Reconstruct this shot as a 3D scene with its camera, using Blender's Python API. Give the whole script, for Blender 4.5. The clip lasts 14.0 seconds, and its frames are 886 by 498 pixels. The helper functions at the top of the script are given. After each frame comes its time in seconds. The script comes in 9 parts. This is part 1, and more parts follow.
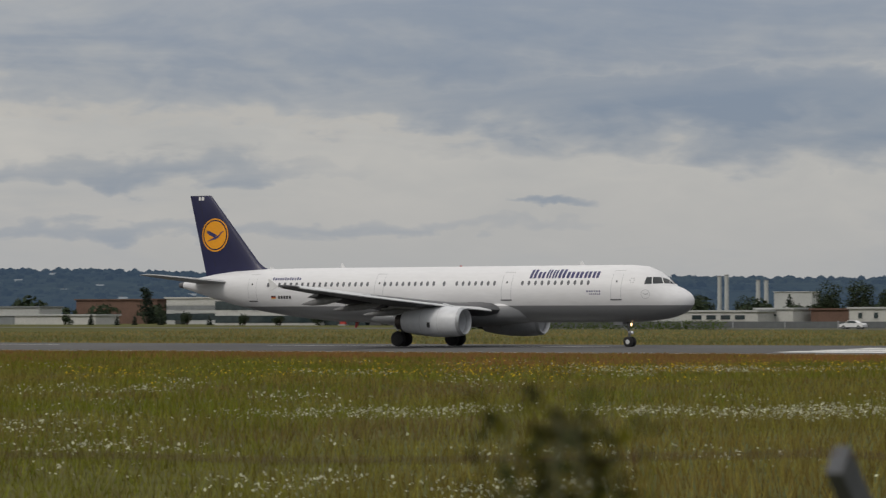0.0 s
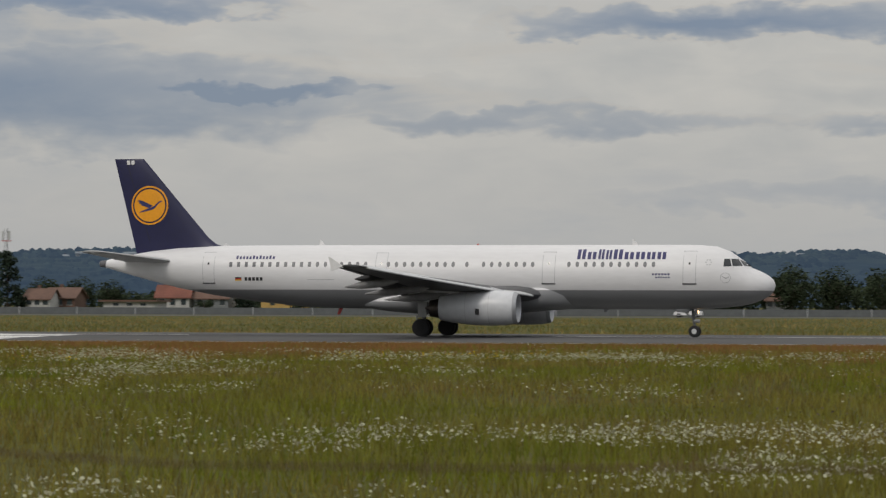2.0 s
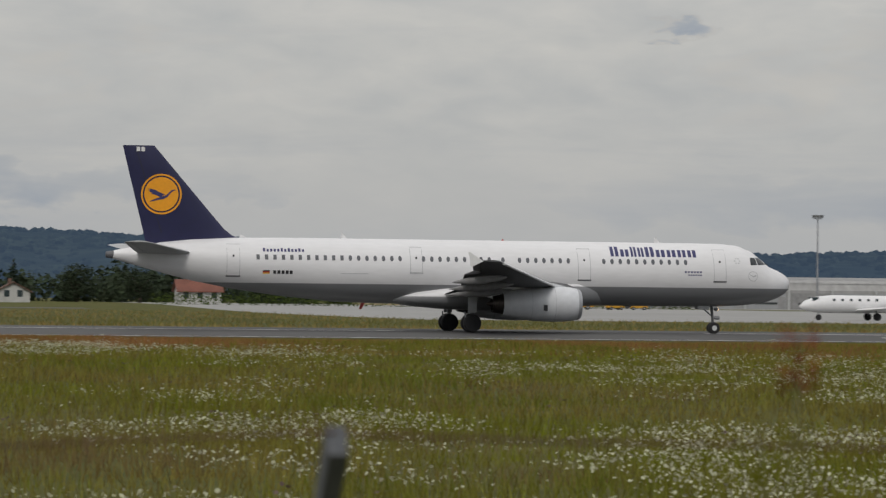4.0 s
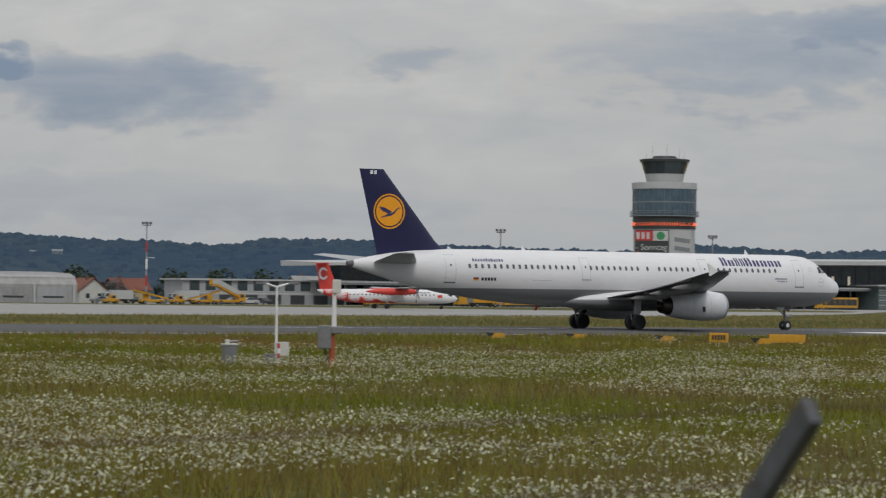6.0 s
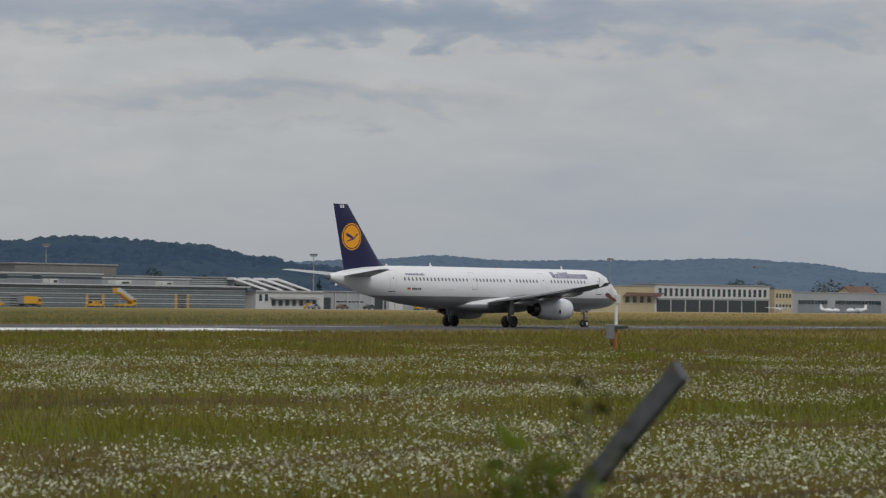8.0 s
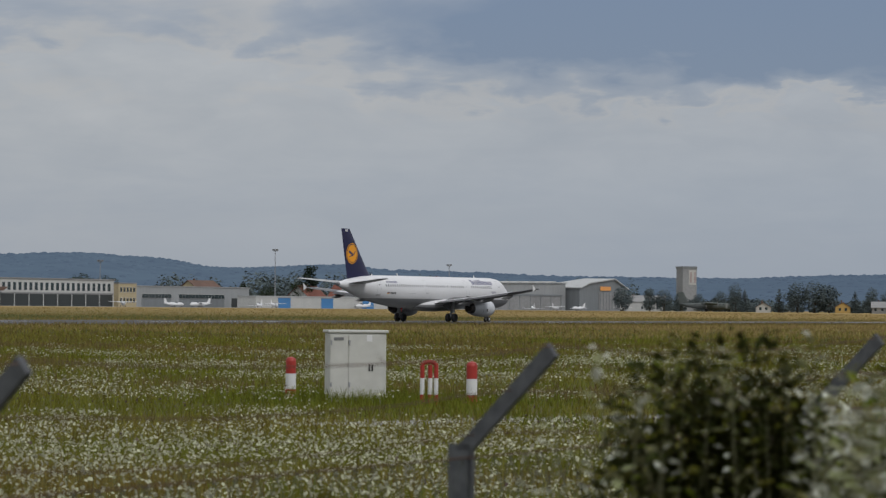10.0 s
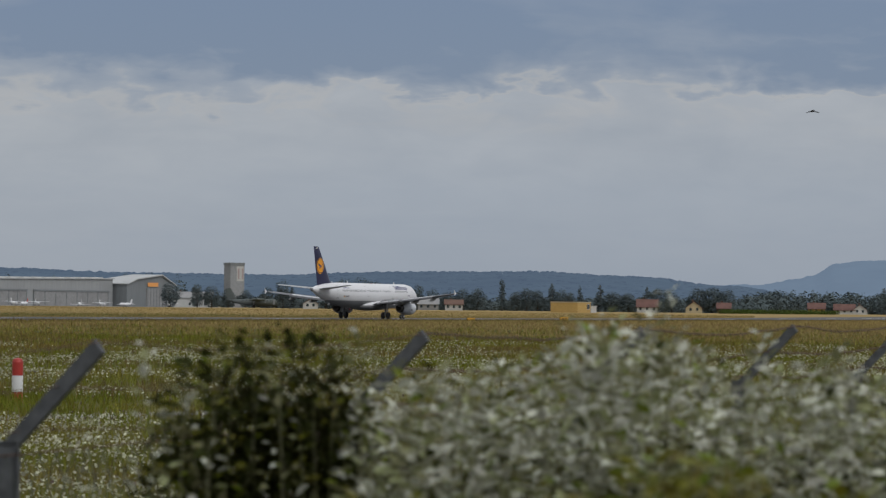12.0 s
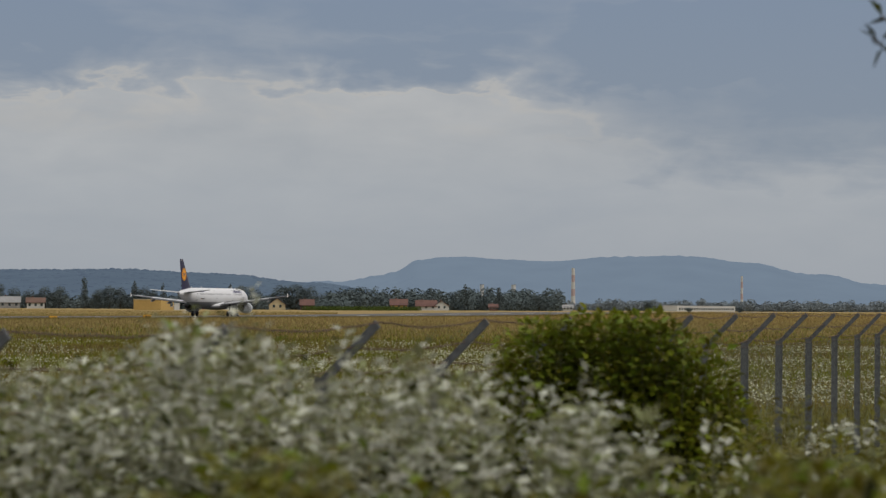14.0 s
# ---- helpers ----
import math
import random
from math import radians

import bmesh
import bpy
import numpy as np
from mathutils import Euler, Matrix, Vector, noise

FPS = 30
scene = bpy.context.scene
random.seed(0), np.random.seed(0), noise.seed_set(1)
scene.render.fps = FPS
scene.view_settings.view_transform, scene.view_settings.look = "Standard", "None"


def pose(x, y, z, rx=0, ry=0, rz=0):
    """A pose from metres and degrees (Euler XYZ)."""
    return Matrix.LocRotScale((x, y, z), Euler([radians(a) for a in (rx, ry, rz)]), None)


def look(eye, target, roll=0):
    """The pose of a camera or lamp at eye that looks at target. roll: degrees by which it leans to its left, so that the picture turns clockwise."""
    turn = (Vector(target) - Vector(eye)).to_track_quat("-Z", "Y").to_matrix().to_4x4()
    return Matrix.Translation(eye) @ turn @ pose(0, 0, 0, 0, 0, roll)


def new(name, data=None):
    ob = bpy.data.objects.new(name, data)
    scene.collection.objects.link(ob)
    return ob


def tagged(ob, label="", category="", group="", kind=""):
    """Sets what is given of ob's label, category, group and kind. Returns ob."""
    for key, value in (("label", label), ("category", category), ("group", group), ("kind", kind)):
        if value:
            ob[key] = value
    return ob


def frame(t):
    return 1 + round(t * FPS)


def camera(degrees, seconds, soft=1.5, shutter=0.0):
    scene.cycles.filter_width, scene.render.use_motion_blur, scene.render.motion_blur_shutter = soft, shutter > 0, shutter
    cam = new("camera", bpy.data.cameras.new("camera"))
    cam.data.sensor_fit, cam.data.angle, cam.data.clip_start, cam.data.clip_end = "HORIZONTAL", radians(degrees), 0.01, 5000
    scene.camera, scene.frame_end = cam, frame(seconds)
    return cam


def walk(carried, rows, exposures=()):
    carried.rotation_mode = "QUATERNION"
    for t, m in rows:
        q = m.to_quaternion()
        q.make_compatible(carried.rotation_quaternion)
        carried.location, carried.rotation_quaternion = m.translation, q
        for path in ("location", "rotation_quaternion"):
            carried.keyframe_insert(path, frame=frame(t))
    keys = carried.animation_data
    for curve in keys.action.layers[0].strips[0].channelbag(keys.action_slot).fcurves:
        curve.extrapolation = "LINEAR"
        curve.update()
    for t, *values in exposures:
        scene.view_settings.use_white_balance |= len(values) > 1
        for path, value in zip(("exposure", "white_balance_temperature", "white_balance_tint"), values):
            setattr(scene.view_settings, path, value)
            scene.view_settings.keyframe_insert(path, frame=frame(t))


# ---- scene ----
EYE = 2.0          # height of the lens over the runway's crown
LANE = 208.0       # the runway's centre line lies this far from the camera
cam = camera(15.37, 14.0, soft=1.3, shutter=0.09)
cam.data.dof.use_dof = True
cam.data.dof.focus_distance = 240.0
cam.data.dof.aperture_fstop = 8.5


def aim(bearing, tilt, lean):
    """The camera's pose for a bearing from the y axis, clockwise, a tilt and a lean, in degrees."""
    b, p = radians(bearing), radians(tilt)
    eye = Vector((0, 0, EYE))
    return look(eye, eye + 100 * Vector((math.sin(b) * math.cos(p), math.cos(b) * math.cos(p), math.sin(p))), lean)


PAN = [  # seconds, bearing from the y axis, tilt, lean (degrees)
    (0, -31.432, 1.228, -0.052),
    (0.5, -26.962, 1.156, 0.001),
    (1, -22.465, 1.105, -0.036),
    (1.5, -17.957, 1.057, 0.084),
    (2, -12.446, 0.982, 0.167),
    (2.5, -7.060, 0.953, 0.242),
    (2.7, -4.797, 0.937, 0.306),
    (4.8, 19.740, 0.874, 0.645),
    (5, 21.756, 0.874, 0.630),
    (5.5, 26.337, 0.875, 0.573),
    (6, 31.097, 0.913, 0.577),
    (6.5, 35.898, 0.909, 0.634),
    (7, 41.768, 0.960, 0.737),
    (7.5, 46.245, 1.003, 0.640),
    (8, 49.760, 1.004, 0.535),
    (8.5, 52.756, 1.000, 0.737),
    (9, 56.048, 1.013, 0.700),
    (9.2, 57.195, 1.018, 0.604),
    (11.3, 66.387, 1.013, 0.749),
    (11.5, 67.116, 1.018, 0.685),
    (12, 69.049, 1.024, 0.642),
    (12.5, 71.420, 1.037, 0.580),
    (13, 73.465, 1.042, 0.484),
    (13.5, 74.960, 1.038, 0.453),
    (14, 76.316, 1.034, 0.343),
]
ROLLOUT = [  # seconds, place of the airliner's nose along the runway
    (0, -106.26),
    (0.5, -87.65),
    (1, -66.58),
    (1.5, -46.36),
    (2, -24.28),
    (2.5, -3.02),
    (2.7, 5.93),
    (4.8, 100.08),
    (5, 110.06),
    (5.5, 134.89),
    (6, 162.22),
    (6.5, 188.15),
    (7, 216.81),
    (7.5, 244.07),
    (8, 273.65),
    (8.5, 302.45),
    (9, 333.76),
    (9.2, 346.30),
    (11.3, 479.36),
    (11.5, 493.43),
    (12, 529.07),
    (12.5, 564.04),
    (13, 600.38),
    (13.5, 636.83),
    (14, 674.05),
]

walk(cam, [(t, aim(b, p, r)) for t, b, p, r in PAN], [(0, 0.0, 6750, 10), (2.7, 0.0, 6750, 10), (5, 0.0, 6500, 10), (9, -0.03, 6380, 10), (11.5, -0.06, 6250, 10), (14, 0.04, 6750, 10)])


# ---- light ----
SUN_BEARING, SUN_HEIGHT = 200.0, 42.0


def build_sky():
    world = bpy.data.worlds.new("sky")
    scene.world = world
    world.use_nodes = True
    nt = world.node_tree
    nt.nodes.clear()
    N, K = nt.nodes.new, nt.links.new

    def math_node(op, a, b=None, clamp=False):
        n = N("ShaderNodeMath")
        n.operation, n.use_clamp = op, clamp
        for k, v in enumerate((a, b)):
            if v is None:
                continue
            if isinstance(v, (int, float)):
                n.inputs[k].default_value = v
            else:
                K(v, n.inputs[k])
        return n.outputs[0]

    def ramp(fac, stops, interp="EASE"):
        n = N("ShaderNodeValToRGB")
        n.color_ramp.interpolation = interp
        while len(n.color_ramp.elements) < len(stops):
            n.color_ramp.elements.new(0.5)
        for e, (p, c) in zip(n.color_ramp.elements, stops):
            e.position, e.color = p, (*c, 1) if len(c) == 3 else c
        K(fac, n.inputs[0])
        return n.outputs[0]

    def mix(fac, a, b, kind="MIX"):
        n = N("ShaderNodeMix")
        n.data_type, n.blend_type = "RGBA", kind
        for v, s in ((fac, n.inputs[0]), (a, n.inputs[6]), (b, n.inputs[7])):
            if isinstance(v, (int, float)):
                s.default_value = v
            elif isinstance(v, tuple):
                s.default_value = (*v, 1)
            else:
                K(v, s)
        return n.outputs[2]

    where = N("ShaderNodeTexCoord")
    split = N("ShaderNodeSeparateXYZ")
    K(where.outputs["Generated"], split.inputs[0])
    x, y, z = split.outputs
    az = math_node("ARCTAN2", x, y)
    el = math_node("ARCSINE", z)

    def clouds(sx, sy, scale, detail, rough, dist, off):
        c = N("ShaderNodeCombineXYZ")
        K(math_node("MULTIPLY", az, sx), c.inputs[0])
        K(math_node("MULTIPLY", el, sy), c.inputs[1])
        c.inputs[2].default_value = off
        n = N("ShaderNodeTexNoise")
        n.inputs["Scale"].default_value, n.inputs["Detail"].default_value = scale, detail
        n.inputs["Roughness"].default_value, n.inputs["Distortion"].default_value = rough, dist
        K(c.outputs[0], n.inputs["Vector"])
        return n.outputs["Fac"]

    # banks of cloud: bearing, height, half width, half height (degrees), weight
    banks = [
        (-31, 5.2, 15, 2.0, 0.6), (-22, 3.5, 12, 1.0, 0.72), (-36.5, 2.6, 4, 0.3, 0.5), (-35, 1.6, 7, 0.22, 0.5), (-30, 2.03, 0.9, 0.13, 0.8),
        (-15.4, 3.74, 1.8, 0.2, 0.6), (-7.5, 4.95, 4.5, 0.4, 0.8), (-18, 5.3, 3.5, 0.35, 0.6), (-10, 3.2, 4, 0.3, 0.5), (-3.5, 3.15, 3.2, 0.28, 0.5), (-1, 1.9, 10, 0.4, 0.45),
        (25.5, 3.6, 3.4, 0.8, 0.62), (22.9, 4.05, 1.4, 0.36, 0.8), (20.2, 4.4, 0.75, 0.18, 0.55), (20.0, 3.66, 0.75, 0.16, 0.5), (14.7, 4.75, 1.0, 0.17, 0.5), (22, 1.7, 11, 0.6, 0.35),
        (37, 4.2, 5.0, 1.1, 0.45), (30.5, 4.1, 1.0, 0.32, 0.4), (46, 3.6, 5.5, 0.5, 0.45), (44, 5.0, 9, 0.6, 0.45), (52, 4.9, 8, 0.7, 0.35), (64.5, 4.7, 7, 1.4, 0.7), (74, 5.1, 16, 1.4, 0.8), (82.9, 3.9, 5.4, 1.9, 0.95), (75.8, 4.3, 2.2, 0.5, 0.4)]
    warp, fine, haze = clouds(22, 58, 1.0, 3, 0.5, 0.5, 3.7), clouds(80, 190, 1.0, 3, 0.5, 0.4, 1.4), clouds(7, 45, 1.0, 5, 0.6, 0.7, 9.2)
    puffs = clouds(36, 85, 1.0, 4, 0.5, 0.4, 6.1)
    shift = math_node("SUBTRACT", warp, 0.5)
    waz = math_node("ADD", az, math_node("MULTIPLY", shift, 0.06))
    wel = math_node("ADD", el, math_node("MULTIPLY", math_node("SUBTRACT", fine, 0.5), 0.009))
    wel = math_node("ADD", wel, math_node("MULTIPLY", math_node("SUBTRACT", puffs, 0.5), 0.02))
    body = math_node("MULTIPLY", math_node("SUBTRACT", haze, 0.5), 0.9)
    for b, e, wb, we, weight in banks:
        u = math_node("DIVIDE", math_node("SUBTRACT", waz, radians(b)), radians(wb))
        v = math_node("DIVIDE", math_node("SUBTRACT", wel, radians(e)), radians(we))
        d = math_node("SUBTRACT", 1.0, math_node("ADD", math_node("MULTIPLY", u, u), math_node("MULTIPLY", v, v)), True)
        body = math_node("ADD", body, math_node("MULTIPLY", math_node("POWER", d, 0.85), weight * 1.15))
    body = math_node("ADD", body, math_node("MULTIPLY", math_node("SUBTRACT", fine, 0.5), 0.20))
    body = math_node("ADD", body, math_node("MULTIPLY", math_node("SUBTRACT", puffs, 0.5), 0.62))
    sky = N("ShaderNodeTexSky")
    sky.sky_type, sky.sun_disc = "NISHITA", False
    sky.sun_elevation, sky.sun_rotation = radians(SUN_HEIGHT), radians(SUN_BEARING)
    blue = mix(1.0, sky.outputs[0], (0.1, 0.1, 0.1), "MULTIPLY")
    # pale veil near the horizon, bluer towards the far end of the runway
    east = ramp(math_node("DIVIDE", az, 1.5), [(0.42, (0, 0, 0)), (0.80, (1, 1, 1))], "LINEAR")
    veil_w = ramp(el, [(0.0, (0.38, 0.40, 0.43)), (0.03, (0.43, 0.435, 0.445)), (0.08, (0.49, 0.485, 0.475)), (0.4, (0.60, 0.61, 0.62)), (1.0, (1.0, 1.0, 1.0))], "LINEAR")
    veil_e = ramp(el, [(0.0, (0.31, 0.35, 0.41)), (0.035, (0.345, 0.38, 0.435)), (0.06, (0.385, 0.405, 0.44)), (0.4, (0.58, 0.60, 0.63)), (1.0, (1.0, 1.0, 1.0))], "LINEAR")
    veil = mix(0.08, mix(east, veil_w, veil_e), blue)
    bank = ramp(el, [(0.0, (0.31, 0.35, 0.41)), (0.05, (0.225, 0.275, 0.345)), (0.10, (0.20, 0.262, 0.362)), (0.4, (0.42, 0.46, 0.52)), (1.0, (0.75, 0.77, 0.8))], "LINEAR")
    mask = ramp(body, [(0.0, (0, 0, 0)), (0.30, (0.30, 0.30, 0.30)), (0.66, (0.74, 0.74, 0.74)), (1.0, (1, 1, 1))], "LINEAR")
    # uneven thickness of the veil
    uneven = math_node("ADD", math_node("MULTIPLY", math_node("SUBTRACT", puffs, 0.5), 0.30), math_node("MULTIPLY", math_node("SUBTRACT", warp, 0.5), 0.26))
    uneven = math_node("MULTIPLY", uneven, ramp(el, [(0.0, (0.1, 0.1, 0.1)), (0.03, (0.4, 0.4, 0.4)), (0.06, (1, 1, 1))], "LINEAR"))
    shade = N("ShaderNodeCombineXYZ")
    for k, gain in enumerate((1.15, 0.95, 0.70)):
        K(math_node("ADD", 1.0, math_node("MULTIPLY", uneven, gain)), shade.inputs[k])
    veil = mix(1.0, veil, shade.outputs[0], "MULTIPLY")
    colour = mix(mask, veil, bank)
    # sunlit cream rims along the banks' edges
    rim = ramp(body, [(0.02, (0, 0, 0)), (0.20, (0.5, 0.5, 0.5)), (0.40, (0, 0, 0))])
    lift = ramp(el, [(0.045, (0, 0, 0)), (0.062, (1, 1, 1)), (0.10, (1, 1, 1)), (0.3, (0, 0, 0))], "LINEAR")
    colour = mix(math_node("MULTIPLY", math_node("MULTIPLY", rim, lift), 0.42), colour, (0.60, 0.55, 0.47))
    back = N("ShaderNodeBackground")
    K(colour, back.inputs[0])
    back.inputs[1].default_value = 1.0
    out = N("ShaderNodeOutputWorld")
    K(back.outputs[0], out.inputs[0])


build_sky()
sun_data = bpy.data.lights.new("sun", "SUN")
sun_data.energy, sun_data.angle, sun_data.color = 1.1, radians(14), (1.0, 0.96, 0.9)
sun = new("sun", sun_data)
_b, _h = radians(SUN_BEARING), radians(SUN_HEIGHT)
sun.matrix_world = look(200 * Vector((math.sin(_b) * math.cos(_h), math.cos(_b) * math.cos(_h), math.sin(_h))), (0, 0, 0))
scene.view_settings.exposure = 0.0


# ---- materials ----
def material(name, colour, rough=0.6, metal=0.0, vary=0.15, scale=3.0, bump=0.0, island=0.0, alt=None, emit=None, spec=0.5, streak=None, translucent=0.0):
    """A surface with two scales of uneven colour, worn gloss and fine relief. alt: a second colour in patches; island: how far loose pieces differ."""
    m = bpy.data.materials.new(name)
    m.use_nodes = True
    nt = m.node_tree
    N, K = nt.nodes.new, nt.links.new
    b = nt.nodes["Principled BSDF"]
    b.inputs["Roughness"].default_value, b.inputs["Metallic"].default_value = rough, metal
    b.inputs["Specular IOR Level"].default_value = spec
    at = N("ShaderNodeTexCoord").outputs["Object"]
    if streak:
        mp = N("ShaderNodeMapping")
        mp.inputs["Scale"].default_value = streak
        K(at, mp.inputs[0])
        at = mp.outputs[0]
    big, small = N("ShaderNodeTexNoise"), N("ShaderNodeTexNoise")
    for n, s, d in ((big, scale * 0.22, 3), (small, scale * 2.6, 5)):
        n.inputs["Scale"].default_value, n.inputs["Detail"].default_value = s, d
        K(at, n.inputs["Vector"])
    col = N("ShaderNodeMix")
    col.data_type = "RGBA"
    other = alt or tuple(c * (1 - vary) for c in colour)
    col.inputs[6].default_value, col.inputs[7].default_value = (*colour, 1), (*other, 1)
    ramp = N("ShaderNodeValToRGB")
    ramp.color_ramp.elements[0].position, ramp.color_ramp.elements[1].position = 0.38, 0.62
    K(big.outputs["Fac"], ramp.inputs[0])
    K(ramp.outputs[0], col.inputs[0])
    hsv = N("ShaderNodeHueSaturation")
    K(col.outputs[2], hsv.inputs["Color"])
    value = N("ShaderNodeMapRange")
    value.inputs["To Min"].default_value, value.inputs["To Max"].default_value = 1 - vary, 1 + vary
    value.inputs["From Min"].default_value, value.inputs["From Max"].default_value = 0.3, 0.7
    K(small.outputs["Fac"], value.inputs["Value"])
    last = value.outputs[0]
    if island:
        geo = N("ShaderNodeNewGeometry")
        span = N("ShaderNodeMapRange")
        span.inputs["To Min"].default_value, span.inputs["To Max"].default_value = 1 - island, 1 + island
        K(geo.outputs["Random Per Island"], span.inputs["Value"])
        times = N("ShaderNodeMath")
        times.operation = "MULTIPLY"
        K(last, times.inputs[0]), K(span.outputs[0], times.inputs[1])
        last = times.outputs[0]
        hue = N("ShaderNodeMapRange")
        hue.inputs["To Min"].default_value, hue.inputs["To Max"].default_value = 0.5 - island * 0.06, 0.5 + island * 0.05
        K(geo.outputs["Random Per Island"], hue.inputs["Value"])
        K(hue.outputs[0], hsv.inputs["Hue"])
    K(last, hsv.inputs["Value"])
    K(hsv.outputs[0], b.inputs["Base Color"])
    if bump:
        bp = N("ShaderNodeBump")
        bp.inputs["Strength"].default_value, bp.inputs["Distance"].default_value = bump, 0.02
        K(small.outputs["Fac"], bp.inputs["Height"])
        K(bp.outputs[0], b.inputs["Normal"])
    if emit:
        b.inputs["Emission Color"].default_value, b.inputs["Emission Strength"].default_value = (*emit[:3], 1), emit[3]
    if translucent:
        t, sh = N("ShaderNodeBsdfTranslucent"), N("ShaderNodeMixShader")
        K(hsv.outputs[0], t.inputs[0])
        sh.inputs[0].default_value = translucent
        K(b.outputs[0], sh.inputs[1]), K(t.outputs[0], sh.inputs[2])
        K(sh.outputs[0], nt.nodes["Material Output"].inputs[0])
    return m


def livery(split_z=2.99, aft=0.0):
    """White paint over a grey belly, with faint dirt streaks along the airflow."""
    m = material("fuselage paint", (0.67, 0.67, 0.685), 0.42, 0, 0.035, 1.2, streak=(0.35, 1, 1.6))
    nt = m.node_tree
    N, K = nt.nodes.new, nt.links.new
    b = nt.nodes["Principled BSDF"]
    src = b.inputs["Base Color"].links[0].from_socket
    split = N("ShaderNodeSeparateXYZ")
    K(N("ShaderNodeTexCoord").outputs["Object"], split.inputs[0])
    above = N("ShaderNodeMapRange")
    above.inputs["From Min"].default_value, above.inputs["From Max"].default_value = split_z - 0.008, split_z + 0.008
    drop, sum_z = N("ShaderNodeMapRange"), N("ShaderNodeMath")
    for name, v in (("From Min", -17.5), ("From Max", -21.5), ("To Min", 0.0), ("To Max", aft)):
        drop.inputs[name].default_value = v
    K(split.outputs[0], drop.inputs["Value"])
    K(split.outputs[2], sum_z.inputs[0]), K(drop.outputs[0], sum_z.inputs[1])
    K(sum_z.outputs[0], above.inputs["Value"])
    mixer = N("ShaderNodeMix")
    mixer.data_type = "RGBA"
    mixer.inputs[6].default_value = (0.20, 0.205, 0.215, 1)
    K(above.outputs[0], mixer.inputs[0]), K(src, mixer.inputs[7])
    K(mixer.outputs[2], b.inputs["Base Color"])
    return m


M_WHITE, M_LIVERY = material("white paint", (0.68, 0.68, 0.69), 0.42, 0, 0.04, 1.5), livery()
M_FAIRING = livery(2.99, 0.75)
# wing grey is set far darker to hold the shade under the wing
M_WING = material("grey wing paint with underside shade", (0.075, 0.077, 0.082), 0.42, 0, 0.10, 1.0, streak=(2, 0.3, 1))
M_WINGSHADE = material("flap paint with underside shade", (0.05, 0.05, 0.055), 0.6, 0, 0.2)
M_NACELLE = material("nacelle paint", (0.57, 0.585, 0.61), 0.35, 0, 0.06, 1.0)
M_NAVY = material("navy paint", (0.008, 0.009, 0.052), 0.4, 0, 0.08, 1.0)
M_YELLOW = material("signal yellow paint", (0.78, 0.32, 0.010), 0.4, 0, 0.06, 2.0)
M_METAL = material("bare metal", (0.62, 0.62, 0.64), 0.28, 1.0, 0.08, 3.0)
M_HOT = material("heat-stained metal", (0.075, 0.065, 0.06), 0.42, 0.9, 0.25, 2.0)
M_TYRE = material("tyre rubber", (0.018, 0.018, 0.02), 0.85, 0, 0.2, 4.0, 0.3)
M_DARK = material("dark glass", (0.02, 0.025, 0.03), 0.12, 0, 0.1, 1.0)
M_SEAM = material("seal line", (0.42, 0.43, 0.45), 0.6, 0, 0.1)
M_STEEL = material("galvanised steel", (0.30, 0.31, 0.33), 0.55, 0.35, 0.25, 8.0, 0.2)
M_RED = material("red paint", (0.40, 0.032, 0.025), 0.45, 0, 0.12, 2.0)
M_BLACK = material("black print", (0.015, 0.015, 0.018), 0.5, 0, 0.1)
M_GOLD = material("gold print", (0.75, 0.45, 0.05), 0.5, 0, 0.1)
M_LAMP = material("landing lamp", (0.9, 0.8, 0.6), 0.3, 0, 0, 1, emit=(1.0, 0.62, 0.28, 4.0))
M_LAMPW = material("taxi lamp", (0.9, 0.9, 0.9), 0.3, 0, 0, 1, emit=(0.9, 0.95, 1.0, 3.0))


# ---- building tools ----
def mesh_of(bm, name, mat, smooth=None):
    me = bpy.data.meshes.new(name)
    bm.to_mesh(me)
    bm.free()
    if smooth is not None:
        me.shade_smooth()
        me.set_sharp_from_angle(angle=radians(smooth))
    for x in mat if isinstance(mat, (list, tuple)) else (mat,):
        me.materials.append(x)
    return me


def part(name, bm, mat, parent=None, label="", smooth=None):
    ob = new(name, mesh_of(bm, name, mat, smooth))
    if parent:
        ob.parent = parent
    return tagged(ob, label)


def thing(name, label, category, m=None, group=""):
    """An Empty at a thing's base, under which its parts hang."""
    ob = new(name)
    ob.empty_display_size = 0.2
    if m is not None:
        ob.matrix_world = m
    return tagged(ob, label, category, group)


def raw(name, verts, faces, mat, parent=None, label="", smooth=False):
    me = bpy.data.meshes.new(name)
    me.from_pydata(verts, [], faces)
    if smooth:
        me.shade_smooth()
    me.materials.append(mat)
    ob = new(name, me)
    if parent:
        ob.parent = parent
    return tagged(ob, label)


def box(bm, x0, x1, y0, y1, z0, z1, bevel=0.0):
    made = bmesh.ops.create_cube(bm, size=1.0)["verts"]
    for v in made:
        v.co = Vector(((x0 + x1) / 2 + v.co.x * (x1 - x0), (y0 + y1) / 2 + v.co.y * (y1 - y0), (z0 + z1) / 2 + v.co.z * (z1 - z0)))
    if bevel:
        bmesh.ops.bevel(bm, geom=list({e for v in made for e in v.link_edges}), offset=bevel, segments=2, affect="EDGES", profile=0.5)
    return bm


def B(*a, **k):
    return box(bmesh.new(), *a, **k)


